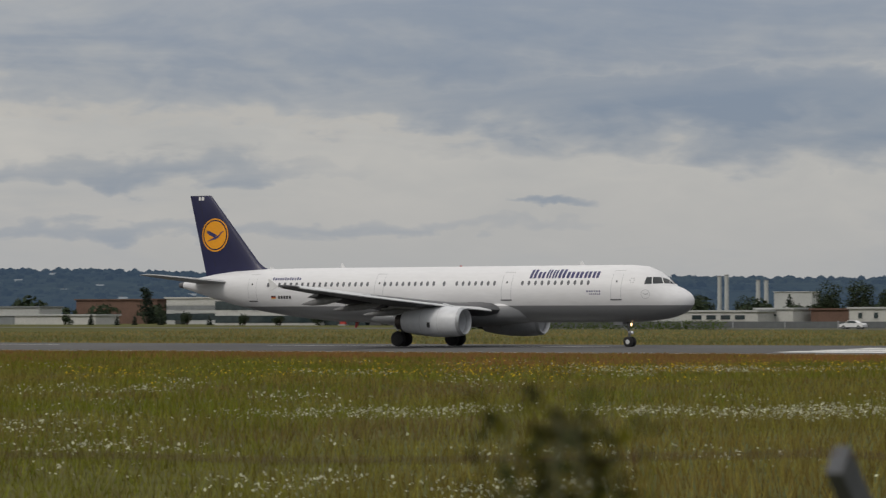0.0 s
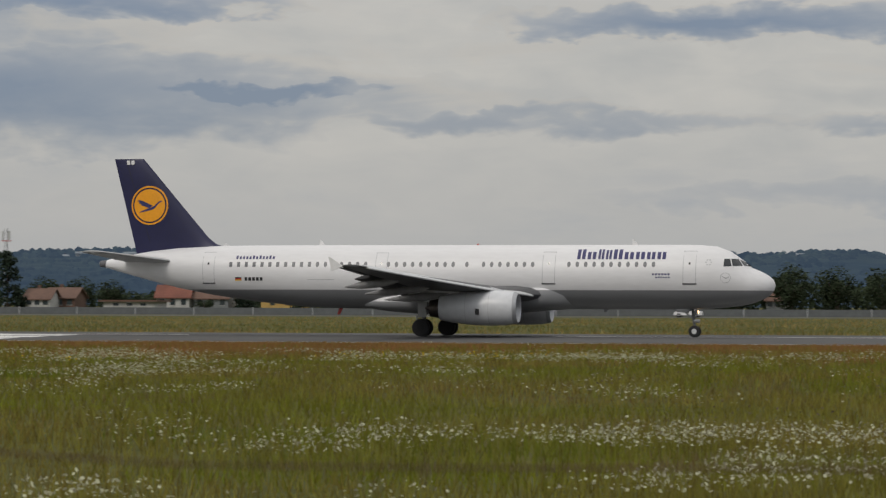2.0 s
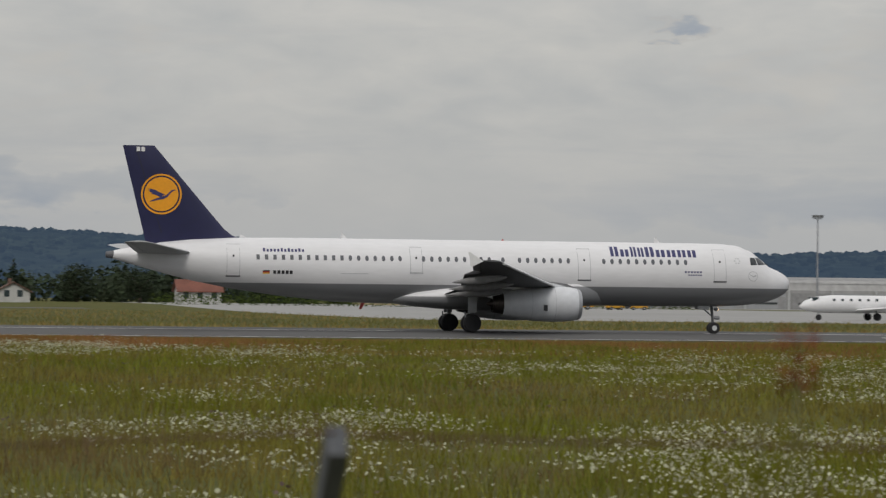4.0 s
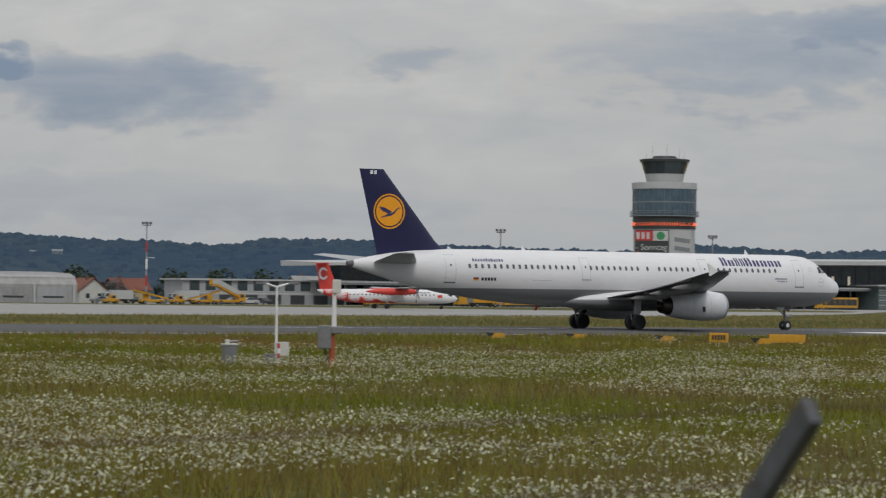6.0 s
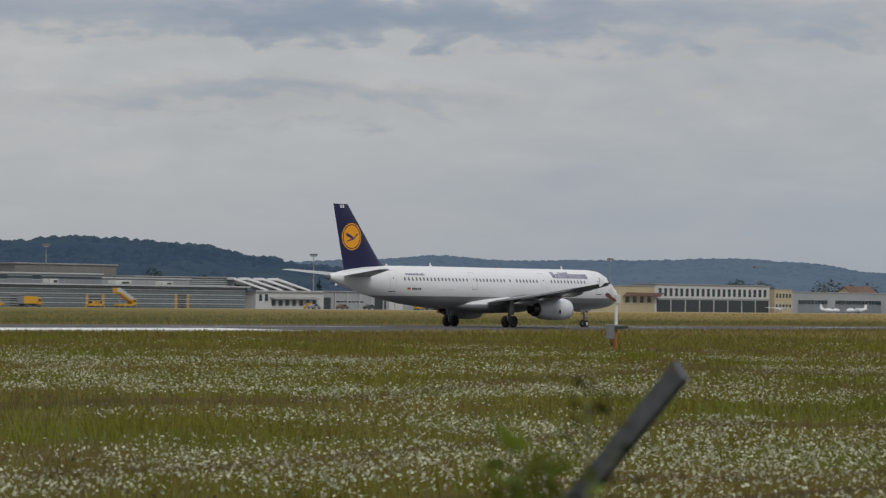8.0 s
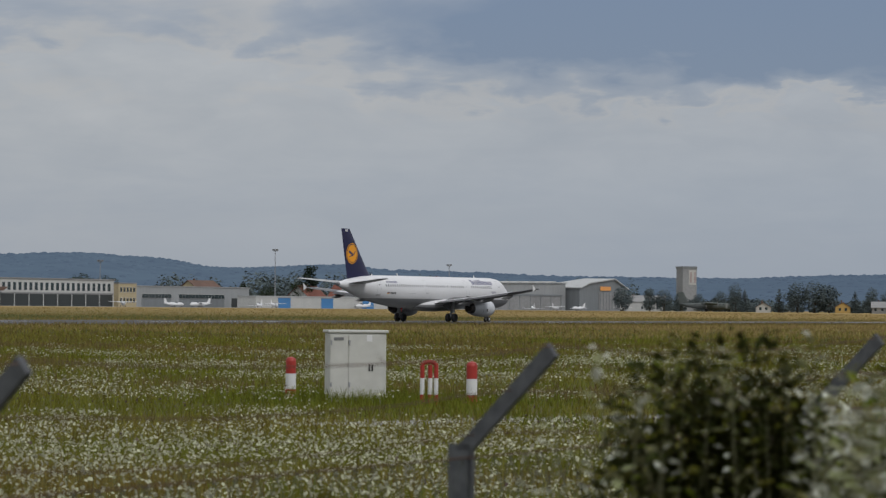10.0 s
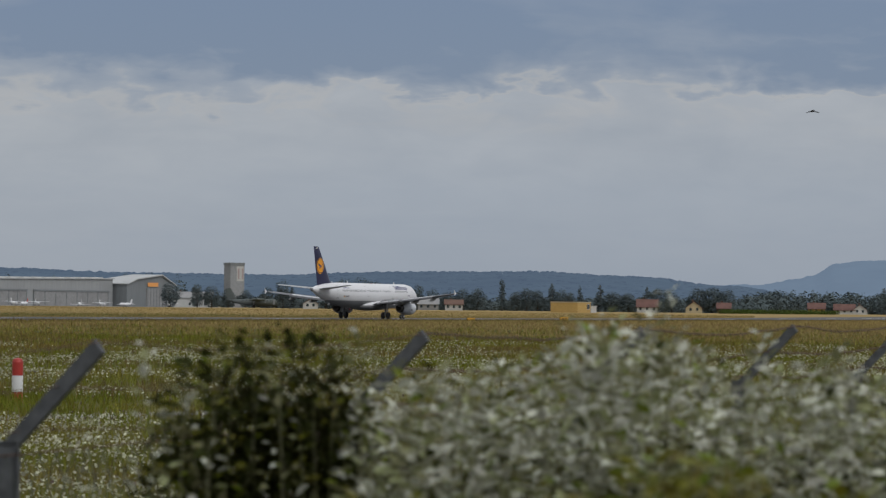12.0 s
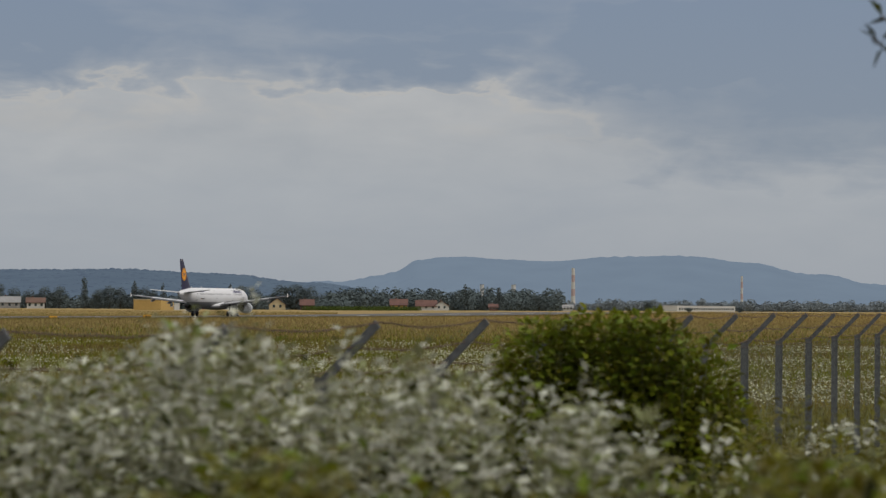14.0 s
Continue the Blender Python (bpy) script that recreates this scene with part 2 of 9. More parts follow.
def rod(bm, p, q, r0, r1=None, n=8):
    p, q = Vector(p), Vector(q)
    turn = (q - p).to_track_quat("Z", "Y").to_matrix()
    r1 = r0 if r1 is None else r1
    a = [bm.verts.new(p + turn @ Vector((r0 * math.cos(2 * math.pi * k / n), r0 * math.sin(2 * math.pi * k / n), 0))) for k in range(n)]
    b = [bm.verts.new(q + turn @ Vector((r1 * math.cos(2 * math.pi * k / n), r1 * math.sin(2 * math.pi * k / n), 0))) for k in range(n)]
    for k in range(n):
        bm.faces.new((a[k], a[(k + 1) % n], b[(k + 1) % n], b[k]))
    bm.faces.new(a[::-1]), bm.faces.new(b)
    return bm


def R(*a, **k):
    return rod(bmesh.new(), *a, **k)


def loft(bm, rings, close=True, caps=True):
    """Skin over rings of points of equal count."""
    rows = [[bm.verts.new(p) for p in ring] for ring in rings]
    n = len(rows[0])
    for a, b in zip(rows, rows[1:]):
        for k in range(n if close else n - 1):
            bm.faces.new((a[k], a[(k + 1) % n], b[(k + 1) % n], b[k]))
    if caps:
        bm.faces.new(rows[0][::-1]), bm.faces.new(rows[-1])
    bmesh.ops.recalc_face_normals(bm, faces=bm.faces)
    return bm


def slab(bm, outline, axis, a, b):
    """A flat outline (two coordinates) drawn out along axis 0, 1 or 2 from a to b."""
    def at(p, d):
        c = list(p)
        c.insert(axis, d)
        return c
    return loft(bm, [[at(p, a) for p in outline], [at(p, b) for p in outline]])


def lathe(bm, profile, n=24, centre=(0, 0, 0), along="x"):
    """Turn a profile of (distance along, radius) about an axis through centre."""
    rings = []
    for d, r in profile:
        ring = []
        for k in range(n):
            c, s = r * math.cos(2 * math.pi * k / n), r * math.sin(2 * math.pi * k / n)
            p = {"x": (d, c, s), "y": (c, d, s), "z": (c, s, d)}[along]
            ring.append([p[i] + centre[i] for i in range(3)])
        rings.append(ring)
    return loft(bm, rings)


def smoothstep(a, b, x):
    t = min(1, max(0, (x - a) / (b - a)))
    return t * t * (3 - 2 * t)


def ground_z(x, y):
    """The lie of the land: flat meadow, the runway's cross fall, and a slow rise behind it."""
    z = 0.9 * smoothstep(430, 640, math.hypot(0.55 * x, y))
    for a, za, b, zb in ((140, 0, 184, -0.22), (184, -0.22, 208, 0), (208, 0, 231, -0.06), (231, -0.06, 262, 0)):
        if a <= y < b:
            z += za + (zb - za) * (y - a) / (b - a)
    return z


# ---- ground, runway, apron ----
# soil colour lowered to include the shade between grass blades
M_FIELD = material("dry meadow soil with blade shade", (0.092, 0.086, 0.030), 0.95, 0, 0.25, 0.35, 0.4, alt=(0.078, 0.084, 0.028), spec=0.05)


def dry_towards(m, other, x0, x1):
    """The land turns from green meadow to ripe straw along x."""
    nt = m.node_tree
    N, K = nt.nodes.new, nt.links.new
    b = nt.nodes["Principled BSDF"]
    src = b.inputs["Base Color"].links[0].from_socket
    split, span, mixer = N("ShaderNodeSeparateXYZ"), N("ShaderNodeMapRange"), N("ShaderNodeMix")
    K(N("ShaderNodeTexCoord").outputs["Object"], split.inputs[0])
    span.inputs["From Min"].default_value, span.inputs["From Max"].default_value = x0, x1
    K(split.outputs[0], span.inputs["Value"])
    mixer.data_type = "RGBA"
    mixer.inputs[7].default_value = (*other, 1)
    K(span.outputs[0], mixer.inputs[0]), K(src, mixer.inputs[6])
    K(mixer.outputs[2], b.inputs["Base Color"])


dry_towards(M_FIELD, (0.275, 0.20, 0.085), 380, 700)
M_ASPHALT = material("runway asphalt", (0.064, 0.063, 0.063), 0.9, 0, 0.18, 0.25, 0.2, alt=(0.050, 0.049, 0.049))
M_CONCRETE = material("apron concrete", (0.26, 0.258, 0.25), 0.85, 0, 0.08, 0.12, 0.1)
M_PAINT = material("worn road paint", (0.66, 0.66, 0.64), 0.7, 0, 0.12, 1.5)


def sheet(name, xs, ys, lift, mat):
    verts = [(x, y, ground_z(x, y) + lift) for y in ys for x in xs]
    w = len(xs)
    faces = [(j * w + i, j * w + i + 1, (j + 1) * w + i + 1, (j + 1) * w + i) for j in range(len(ys) - 1) for i in range(w - 1)]
    return raw(name, verts, faces, mat)


def spread(a, b, step):
    n = max(1, round((b - a) / step))
    return [a + (b - a) * k / n for k in range(n + 1)]


far_x = [-4700, -3800, -2900, -2200, -1600, -1200] + spread(-900, 1800, 60) + [2200, 2700, 3300, 4000, 4700]
far_y = [-4700, -3500, -2200, -1200, -600, -300, -150, -60, -20] + spread(0, 140, 20) + [162, 184, 196, 208, 220, 231, 246, 262, 300, 350, 400] + spread(430, 700, 30) + [800, 1000, 1300, 1800, 2500, 3300, 4000, 4700]
tagged(sheet("ground", far_x, far_y, 0, M_FIELD), "dry grassy airfield ground reaching the hills", "ground", kind="structure")
tagged(sheet("runway", spread(-900, 1500, 60), [184, 196, 208, 220, 231], 0.02, M_ASPHALT), "worn grey asphalt runway", "runway", kind="structure")


def paint(name, x0, x1, y0, y1, n=1, gap=0.0, label="white painted runway stripe"):
    """n bars of paint side by side along y."""
    w = ((y1 - y0) - gap * (n - 1)) / n
    for k in range(n):
        a = y0 + k * (w + gap)
        b = a + w
        tagged(sheet(name, spread(x0, x1, 15), [a, min(b, max(a + 0.05, 208)), b] if a < 208 < b else [a, b], 0.026, M_PAINT), label, "runway marking", "runway markings", kind="structure")


for k in range(-15, 26):
    if k not in (3, 4, 5):
        paint("edge_line", 60 * k, 60 * k + 59.6, 185.7, 186.2)
paint("edge_line", 180, 360, 185.6, 186.5)
paint("touchdown_bar", -92, -70, 191, 206, 3, 1.6)
paint("touchdown_bar", 66, 77, 188, 199, 3, 1.6)
paint("aiming_point", 156, 206, 189.5, 200)
for k in range(-14, 30):
    paint("centre_line", 50 * k + 7, 50 * k + 37, 207.55, 208.45)


def area(name, outline, lift, mat, label, category):
    """A flat patch that follows the land."""
    bm = bmesh.new()
    bm.faces.new([bm.verts.new((x, y, 0)) for x, y in outline])
    bmesh.ops.triangulate(bm, faces=bm.faces[:])
    for _ in range(4):
        bmesh.ops.subdivide_edges(bm, edges=[e for e in bm.edges if e.calc_length() > 45], cuts=1)
    bmesh.ops.triangulate(bm, faces=bm.faces[:])
    for v in bm.verts:
        v.co.z = ground_z(v.co.x, v.co.y) + lift
    return tagged(part(name, bm, mat), label, category, kind="structure")


area("apron", [(60, 332), (120, 334), (172, 362), (262, 395), (376, 478), (470, 575), (560, 600), (1400, 615), (1400, 720), (60, 720)], 0.012, M_CONCRETE, "pale grey concrete apron before the terminal", "apron")
area("road", [(-900, 492), (40, 492), (40, 508), (-900, 508)], 0.012, M_ASPHALT, "grey asphalt road behind the airfield", "road")


# ---- the airliner ----
# nose at the origin, tail towards -x, wheels on z = 0
PROFILE = [  # metres aft of the nose, half width, bottom, top
    (0.0, 0.03, 3.28, 3.36), (0.12, 0.33, 2.93, 3.66), (0.4, 0.68, 2.64, 3.92), (0.9, 1.04, 2.36, 4.2), (1.5, 1.34, 2.15, 4.43), (2.05, 1.54, 2.03, 4.92), (2.8, 1.73, 1.93, 5.46), (3.7, 1.87, 1.85, 5.8),
    (4.9, 1.955, 1.79, 5.9), (6.5, 1.975, 1.77, 5.91), (27.5, 1.975, 1.77, 5.91), (30.5, 1.96, 1.86, 5.91), (34, 1.84, 2.2, 5.9), (37, 1.60, 2.62, 5.86), (39.5, 1.28, 3.1, 5.74), (41.5, 0.92, 3.6, 5.5), (43.2, 0.55, 4.06, 5.2), (44.2, 0.32, 4.35, 5.0), (44.5, 0.24, 4.42, 4.92)]


def hull(s):
    """Half width, bottom and top of the fuselage s metres aft of the nose."""
    for a, b in zip(PROFILE, PROFILE[1:]):
        if s <= b[0]:
            t = max(0, (s - a[0]) / (b[0] - a[0]))
            return [p + (q - p) * t for p, q in zip(a[1:], b[1:])]
    return PROFILE[-1][1:]


def skin(s, z, side, out=0.008):
    """The point on the fuselage's side at station s and height z."""
    w, lo, hi = hull(s)
    c, h = (lo + hi) / 2, (hi - lo) / 2
    u = min(0.995, max(-0.995, (z - c) / h))
    return (-s, side * (w * math.sqrt(1 - u * u) + out), z)


def decal(bm, corners, side, steps=4, out=0.008):
    """A painted four-sided patch, corners (s, z) from bottom left round, laid on the fuselage."""
    a, b, c, d = corners
    grid = []
    for i in range(steps + 1):
        v = i / steps
        row = []
        for j in range(steps + 1):
            u = j / steps
            s = (a[0] * (1 - u) + b[0] * u) * (1 - v) + (d[0] * (1 - u) + c[0] * u) * v
            z = (a[1] * (1 - u) + b[1] * u) * (1 - v) + (d[1] * (1 - u) + c[1] * u) * v
            row.append(bm.verts.new(skin(s, z, side, out)))
        grid.append(row)
    for i in range(steps):
        for j in range(steps):
            bm.faces.new((grid[i][j], grid[i][j + 1], grid[i + 1][j + 1], grid[i + 1][j]))
    return bm


def patch(bm, s0, s1, z0, z1, side, steps=2, lean=0.0, out=0.008):
    return decal(bm, [(s0, z0), (s1, z0), (s1 + lean, z1), (s0 + lean, z1)], side, steps, out)


def foil(chord_x, le, te, thick, y, z, n=9, twist=0.0):
    """A closed wing section from nose to tail and back, at span y and height z. Stations aft run along -x."""
    top, low = [], []
    for k in range(n):
        u = (1 - math.cos(math.pi * k / (n - 1))) / 2
        t = 5 * thick * (0.2969 * math.sqrt(u) - 0.126 * u - 0.3516 * u * u + 0.2843 * u**3 - 0.1036 * u**4) * (te - le)
        camber = 0.02 * (te - le) * math.sin(math.pi * u)
        x, dz = -(le + (te - le) * u), twist * (te - le) * (0.3 - u)
        top.append((x, y, z + camber + t + dz))
        low.append((x, y, z + camber - t + dz))
    return top + low[::-1][1:-1]


def wheel(parent, name, x, y, z, r, w, hub=None):
    ob = part(name, lathe(bmesh.new(), [(-w / 2, r * 0.55), (-w / 2, r * 0.86), (-w * 0.36, r * 0.97), (0, r), (w * 0.36, r * 0.97), (w / 2, r * 0.86), (w / 2, r * 0.55)], 24, (x, y, z), "y"), M_TYRE, parent, "", 40)
    part("rim", lathe(bmesh.new(), [(-w * 0.53, r * 0.12), (-w * 0.52, r * 0.44), (w * 0.52, r * 0.44), (w * 0.53, r * 0.12)], 16, (x, y, z), "y"), hub or M_TYRE, ob, "wheel rim", 40)
    return ob


def wing_z(y):
    return 2.62 + (abs(y) - 1.9) * 0.098 + 0.0011 * (abs(y) - 1.9) ** 2


def wing_edges(y):
    a = abs(y)
    le = 15.1 + (a - 1.9) * 0.5206 if a > 3.2 else 15.1 + (a - 1.9) * 0.5206 - (3.2 - a) * 0.35
    te = 22.15 + (a - 1.9) * 0.06 if a < 6.4 else 22.42 + (a - 6.4) * 0.212
    return le, te


def build_airliner():
    jet = thing("airliner", "white twin-engined airliner with grey belly and navy tail fin", "airliner")
    n = 40
    rings = []
    fine = sorted(set([p[0] for p in PROFILE] + [0.05, 0.25, 0.65, 1.2, 2.4, 3.2, 4.2, 10, 15, 20, 25, 29, 32, 35.5, 38.3, 40.5]))
    for s in fine:
        w, lo, hi = hull(s)
        c, h = (lo + hi) / 2, (hi - lo) / 2
        rings.append([(-s, w * math.cos(2 * math.pi * k / n), c + h * math.sin(2 * math.pi * k / n)) for k in range(n)])
    body = part("fuselage", loft(bmesh.new(), rings), M_LIVERY, jet, "white fuselage with grey painted belly", 50)
    part("tail_cone", lathe(bmesh.new(), [(-44.95, 0.12), (-44.9, 0.2), (-44.5, 0.25), (-44.3, 0.27)], 16, (0, 0, 4.68)), M_STEELDARK, body, "dark exhaust cone of the auxiliary power unit", 40)
    # belly fairing where the wings join
    rings = []
    for s, w, lo, hi in [(12.6, 0.8, 1.82, 3.1), (13.4, 1.62, 1.76, 3.4), (14.6, 2.02, 1.68, 3.55), (17, 2.2, 1.46, 3.5), (21, 2.2, 1.36, 3.2), (23.4, 2.1, 1.45, 2.95), (25.2, 1.75, 1.6, 2.7), (26.6, 1.0, 1.80, 2.4)]:
        c, h = (lo + hi) / 2, (hi - lo) / 2
        rings.append([(-s, w * math.copysign(abs(math.cos(q)) ** 0.7, math.cos(q)), c + h * math.copysign(abs(math.sin(q)) ** 0.8, math.sin(q))) for q in [2 * math.pi * k / 24 for k in range(24)]])
    part("belly_fairing", loft(bmesh.new(), rings), M_FAIRING, jet, "white wing root fairing with grey underside", 50)

    # windows and doors, on both sides
    pane = bmesh.new()
    win_s = [7.55 + 0.545 * k for k in range(11)] + [15.35 + 0.535 * k for k in range(7)] + [19.65] + [20.55 + 0.535 * k for k in range(9)] + [26.35 + 0.535 * k for k in range(18)]
    for side in (-1, 1):
        shape = bmesh.new()
        patch(shape, -0.115, 0.115, 4.46, 4.80, side, 3)
        for v in shape.verts:
            u = (v.co.z - 4.63) / 0.17
            v.co.x *= math.sqrt(max(0.25, 1 - abs(u) ** 3 * 0.75))
        for v in shape.verts:
            v.co.y = skin(10, v.co.z, side, 0.008)[1]
        me = mesh_of(shape, "cabin_window", M_DARKPANE, 60)
        for s in win_s:
            if s > 29.6:
                part("cabin_window", patch(bmesh.new(), s - 0.105, s + 0.105, 4.47, 4.79, side, 2, 0, 0.012), M_DARKPANE, body)
                continue
            w = new("cabin_window", me)
            w.parent, w.location = body, (-s, 0, 0)
        for s, half, z0, z1 in ((5.25, 0.42, 3.42, 5.5), (14.3, 0.42, 3.42, 5.45), (25.3, 0.4, 3.75, 5.4), (37.0, 0.42, 3.42, 5.45)):
            seam = bmesh.new()
            for a, b, c, d in ((s - half, s - half + 0.035, z0, z1), (s + half - 0.035, s + half, z0, z1), (s - half, s + half, z1 - 0.035, z1)):
                patch(seam, a, b, c, d, side, 6)
            door = part("door", seam, M_SEAM, body, "outline of a closed cabin door")
            part("door_sill", patch(bmesh.new(), s - half - 0.03, s + half + 0.03, z0 - 0.07, z0 + 0.02, side, 2, 0, 0.02), M_STEELDARK if z0 < 3.5 else M_SEAM, door, "dark door sill")
            part("door_window", patch(bmesh.new(), s - 0.06, s + 0.06, 4.62, 4.76, side, 2, 0, 0.012), M_DARK, door)
        # cockpit glazing
        for c in ([(2.62, 4.52), (3.12, 4.5), (3.1, 5.0), (2.75, 5.0)], [(1.95, 4.55), (2.56, 4.52), (2.69, 5.0), (2.3, 5.0)], [(1.50, 4.52), (1.9, 4.55), (2.24, 4.98), (2.02, 4.88)]):
            part("cockpit_window", decal(bmesh.new(), c, side, 4, 0.012), M_DARK, body, "dark cockpit pane")
        # small flag, crest and lettering kept as plain bars
        for k, mat in enumerate((M_BLACK, M_RED, M_GOLD)):
            part("flag_stripe", patch(bmesh.new(), 34.7, 35.15, 3.72 - k * 0.075, 3.795 - k * 0.075, side, 2), mat, body)
        for k in range(5):
            part("registration_bar", patch(bmesh.new(), 33.25 + 0.26 * k, 33.44 + 0.26 * k, 3.57, 3.79, side, 1), M_BLACK, body)
        for k in range(12):
            part("small_title_bar", patch(bmesh.new(), 32.5 + 0.225 * k, 32.64 + 0.225 * k, 4.98, 5.16 + 0.05 * (k in (1, 4, 6, 11)), side, 2), M_NAVYPRINT, body)
        for k in range(6):
            part("name_bar", patch(bmesh.new(), 6.5 + 0.2 * k, 6.63 + 0.2 * k, 3.95, 4.06, side, 1), M_NAVYPRINT, body)
            part("name_bar", patch(bmesh.new(), 6.5 + 0.16 * k, 6.6 + 0.16 * k, 3.76, 3.85, side, 1), M_NAVYPRINT, body)
        ring = bmesh.new()
        for k in range(20):
            a, b = 2 * math.pi * k / 20, 2 * math.pi * (k + 1) / 20
            decal(ring, [(2.98 + r * math.cos(q), 3.78 + r * math.sin(q)) for r, q in ((0.30, a), (0.33, a), (0.33, b), (0.30, b))], side, 1)
        for c in ([(2.75, 3.80), (2.95, 3.72), (2.95, 3.79), (2.78, 3.88)], [(2.95, 3.72), (3.2, 3.86), (3.2, 3.9), (2.95, 3.79)]):
            decal(ring, c, side, 1)
        part("crest", ring, M_SEAM, body, "thin grey ring with a bird stroke")
        for k in range(6):
            dots = bmesh.new()
            q = 2 * math.pi * k / 6
            patch(dots, 4.05 + 0.17 * math.cos(q) - 0.05, 4.05 + 0.17 * math.cos(q) + 0.05, 4.73 + 0.17 * math.sin(q), 4.80 + 0.17 * math.sin(q), side, 1)
            part("badge_dot", dots, M_SEAM, body)
        # big title: a pair of plain bars for each sign
        run = 12.5
        for h, w in zip((0.64, 0.47, 0.64, 0.60, 0.64, 0.47, 0.47, 0.47, 0.47), (0.60, 0.62, 0.42, 0.42, 0.64, 0.66, 0.64, 0.60, 0.62)):
            s1 = run if side < 0 else 18.8 - run + w
            for a in (s1, s1 - w * 0.52):
                part("title_bar", patch(bmesh.new(), a - w * 0.36, a, 4.96, 4.96 + h, side, 4), M_NAVYPRINT, body, "plain navy bar")
            run -= w + 0.07
        part("access_panel", patch(bmesh.new(), 28.4, 30.2, 3.62, 3.66, side, 2), M_SEAM, body)

    # wings
    for side in (-1, 1):
        spans = [0.6, 1.9, 3.2, 5.0, 6.4, 9.0, 12.0, 15.0, 16.6, 17.0]
        rings = []
        for y in spans:
            le, te = wing_edges(y)
            rings.append(foil(0, le, te - 0.35, (0.15 if y < 3 else 0.118) if y < 16.9 else 0.08, side * y, wing_z(y), 10, 0.03 - 0.003 * y))
        wing = part("wing", loft(bmesh.new(), rings), M_WING, jet, "grey metal wing with drooped flaps, darkened like its shaded underside", 40)
        part("leading_edge", loft(bmesh.new(), [[(-(wing_edges(y)[0] + dx), side * y, wing_z(y) + dz) for dx, dz in ((0.28, 0.16), (0.02, 0.05), (-0.12, -0.06), (-0.08, -0.12), (0.12, -0.07), (0.3, 0.10))] for y in (2.6, 5.0, 6.8, 10, 13, 16.4)]), M_SLAT, wing, "pale extended slat", 40)
        for y0, y1 in ((2.0, 6.3), (6.5, 12.9)):
            rings = []
            for y in (y0, (y0 + y1) / 2, y1):
                le, te = wing_edges(y)
                c = (te - le) * 0.24
                z = wing_z(y) - 0.03
                rings.append([(-(te - 0.55), side * y, z + 0.02), (-(te - 0.2), side * y, z + 0.08), (-(te + c * 0.75), side * y, z - 0.20), (-(te + c * 0.74), side * y, z - 0.23), (-(te - 0.35), side * y, z - 0.16)])
            # near-black flap colour draws the shaded line below the wing's edge
            part("flap", loft(bmesh.new(), rings), M_WINGSHADE, wing, "flap lowered for take-off, darkened as underside shade", 40)
        part("aileron", loft(bmesh.new(), [[(-(wing_edges(y)[1] - 0.42), side * y, wing_z(y) + 0.03), (-(wing_edges(y)[1]), side * y, wing_z(y) - 0.02), (-(wing_edges(y)[1] - 0.4), side * y, wing_z(y) - 0.06)] for y in (13.1, 16.3)]), M_WING, wing, "", 40)
        for y0, y1 in ((2.4, 5.8), (6.6, 8.6), (8.7, 10.7), (10.8, 12.8)):
            part("spoiler", loft(bmesh.new(), [[(-(wing_edges(y)[1] - dx), side * y, wing_z(y) + dz) for dx, dz in ((1.25, 0.20), (0.45, 0.10), (0.42, 0.05), (1.25, 0.12))] for y in (y0, y1)]), M_SLAT, wing, "pale spoiler panel")
        # flap track fairings
        for y, length in ((5.9, 4.6), (9.2, 4.1), (12.6, 3.4)):
            le, te = wing_edges(y)
            rings = []
            for u, r in ((0, 0.03), (0.12, 0.17), (0.4, 0.27), (0.7, 0.23), (0.92, 0.09), (1, 0.02)):
                x = te - length * 0.62 + u * length
                rings.append([(-x, side * y + r * 0.55 * math.cos(q), wing_z(y) - 0.34 - 0.36 * u + r * math.sin(q)) for q in [2 * math.pi * k / 10 for k in range(10)]])
            part("flap_track_fairing", loft(bmesh.new(), rings), M_FAIRGREY, wing, "", 60)
        # wing-tip fence
        le, te = wing_edges(17.0)
        z = wing_z(17.0)
        part("wing_tip_fence", slab(bmesh.new(), [(-(le + 1.05), z), (-(te + 0.12), z + 0.52), (-(te + 0.26), z + 0.54), (-(te + 0.1), z), (-(te + 0.14), z - 0.32), (-(te + 0.02), z - 0.34)], 1, side * 17.0 - 0.03, side * 17.0 + 0.03), M_WHITE, wing, "small white wing-tip fence")
        # engine
        ey, ez = side * 5.75, 1.84
        outer = [(-15.55, 0.90), (-15.5, 0.97), (-15.62, 1.06), (-16.2, 1.16), (-17.2, 1.2), (-18.4, 1.16), (-19.6, 1.02), (-20.5, 0.84), (-20.5, 0.80), (-19.9, 0.84), (-17.0, 0.92), (-16.4, 0.9), (-15.9, 0.86)]
        bm = bmesh.new()
        loft(bm, [[(x, ey + 0.93 * r * math.cos(2 * math.pi * k / 32), ez + 0.93 * r * math.sin(2 * math.pi * k / 32)) for k in range(32)] for x, r in outer + outer[:1]], caps=False)
        nac = part("nacelle", bm, M_NACELLE, jet, "pale grey engine nacelle", 50)
        bm = bmesh.new()
        loft(bm, [[(x, ey + 0.93 * r * math.cos(2 * math.pi * k / 32), ez + 0.93 * r * math.sin(2 * math.pi * k / 32)) for k in range(32)] for x, r in ((-15.74, 1.10), (-15.62, 1.07), (-15.49, 0.975), (-15.54, 0.89), (-15.9, 0.85))], caps=False)
        part("intake_lip", bm, M_LIP, nac, "dull metal intake lip", 60)
        part("fan_disc", lathe(bmesh.new(), [(-16.7, 0.83), (-16.65, 0.83), (-16.55, 0.3), (-16.1, 0.04)], 32, (0, ey, ez)), M_HOTDARK, nac, "dark fan disc and spinner", 40)
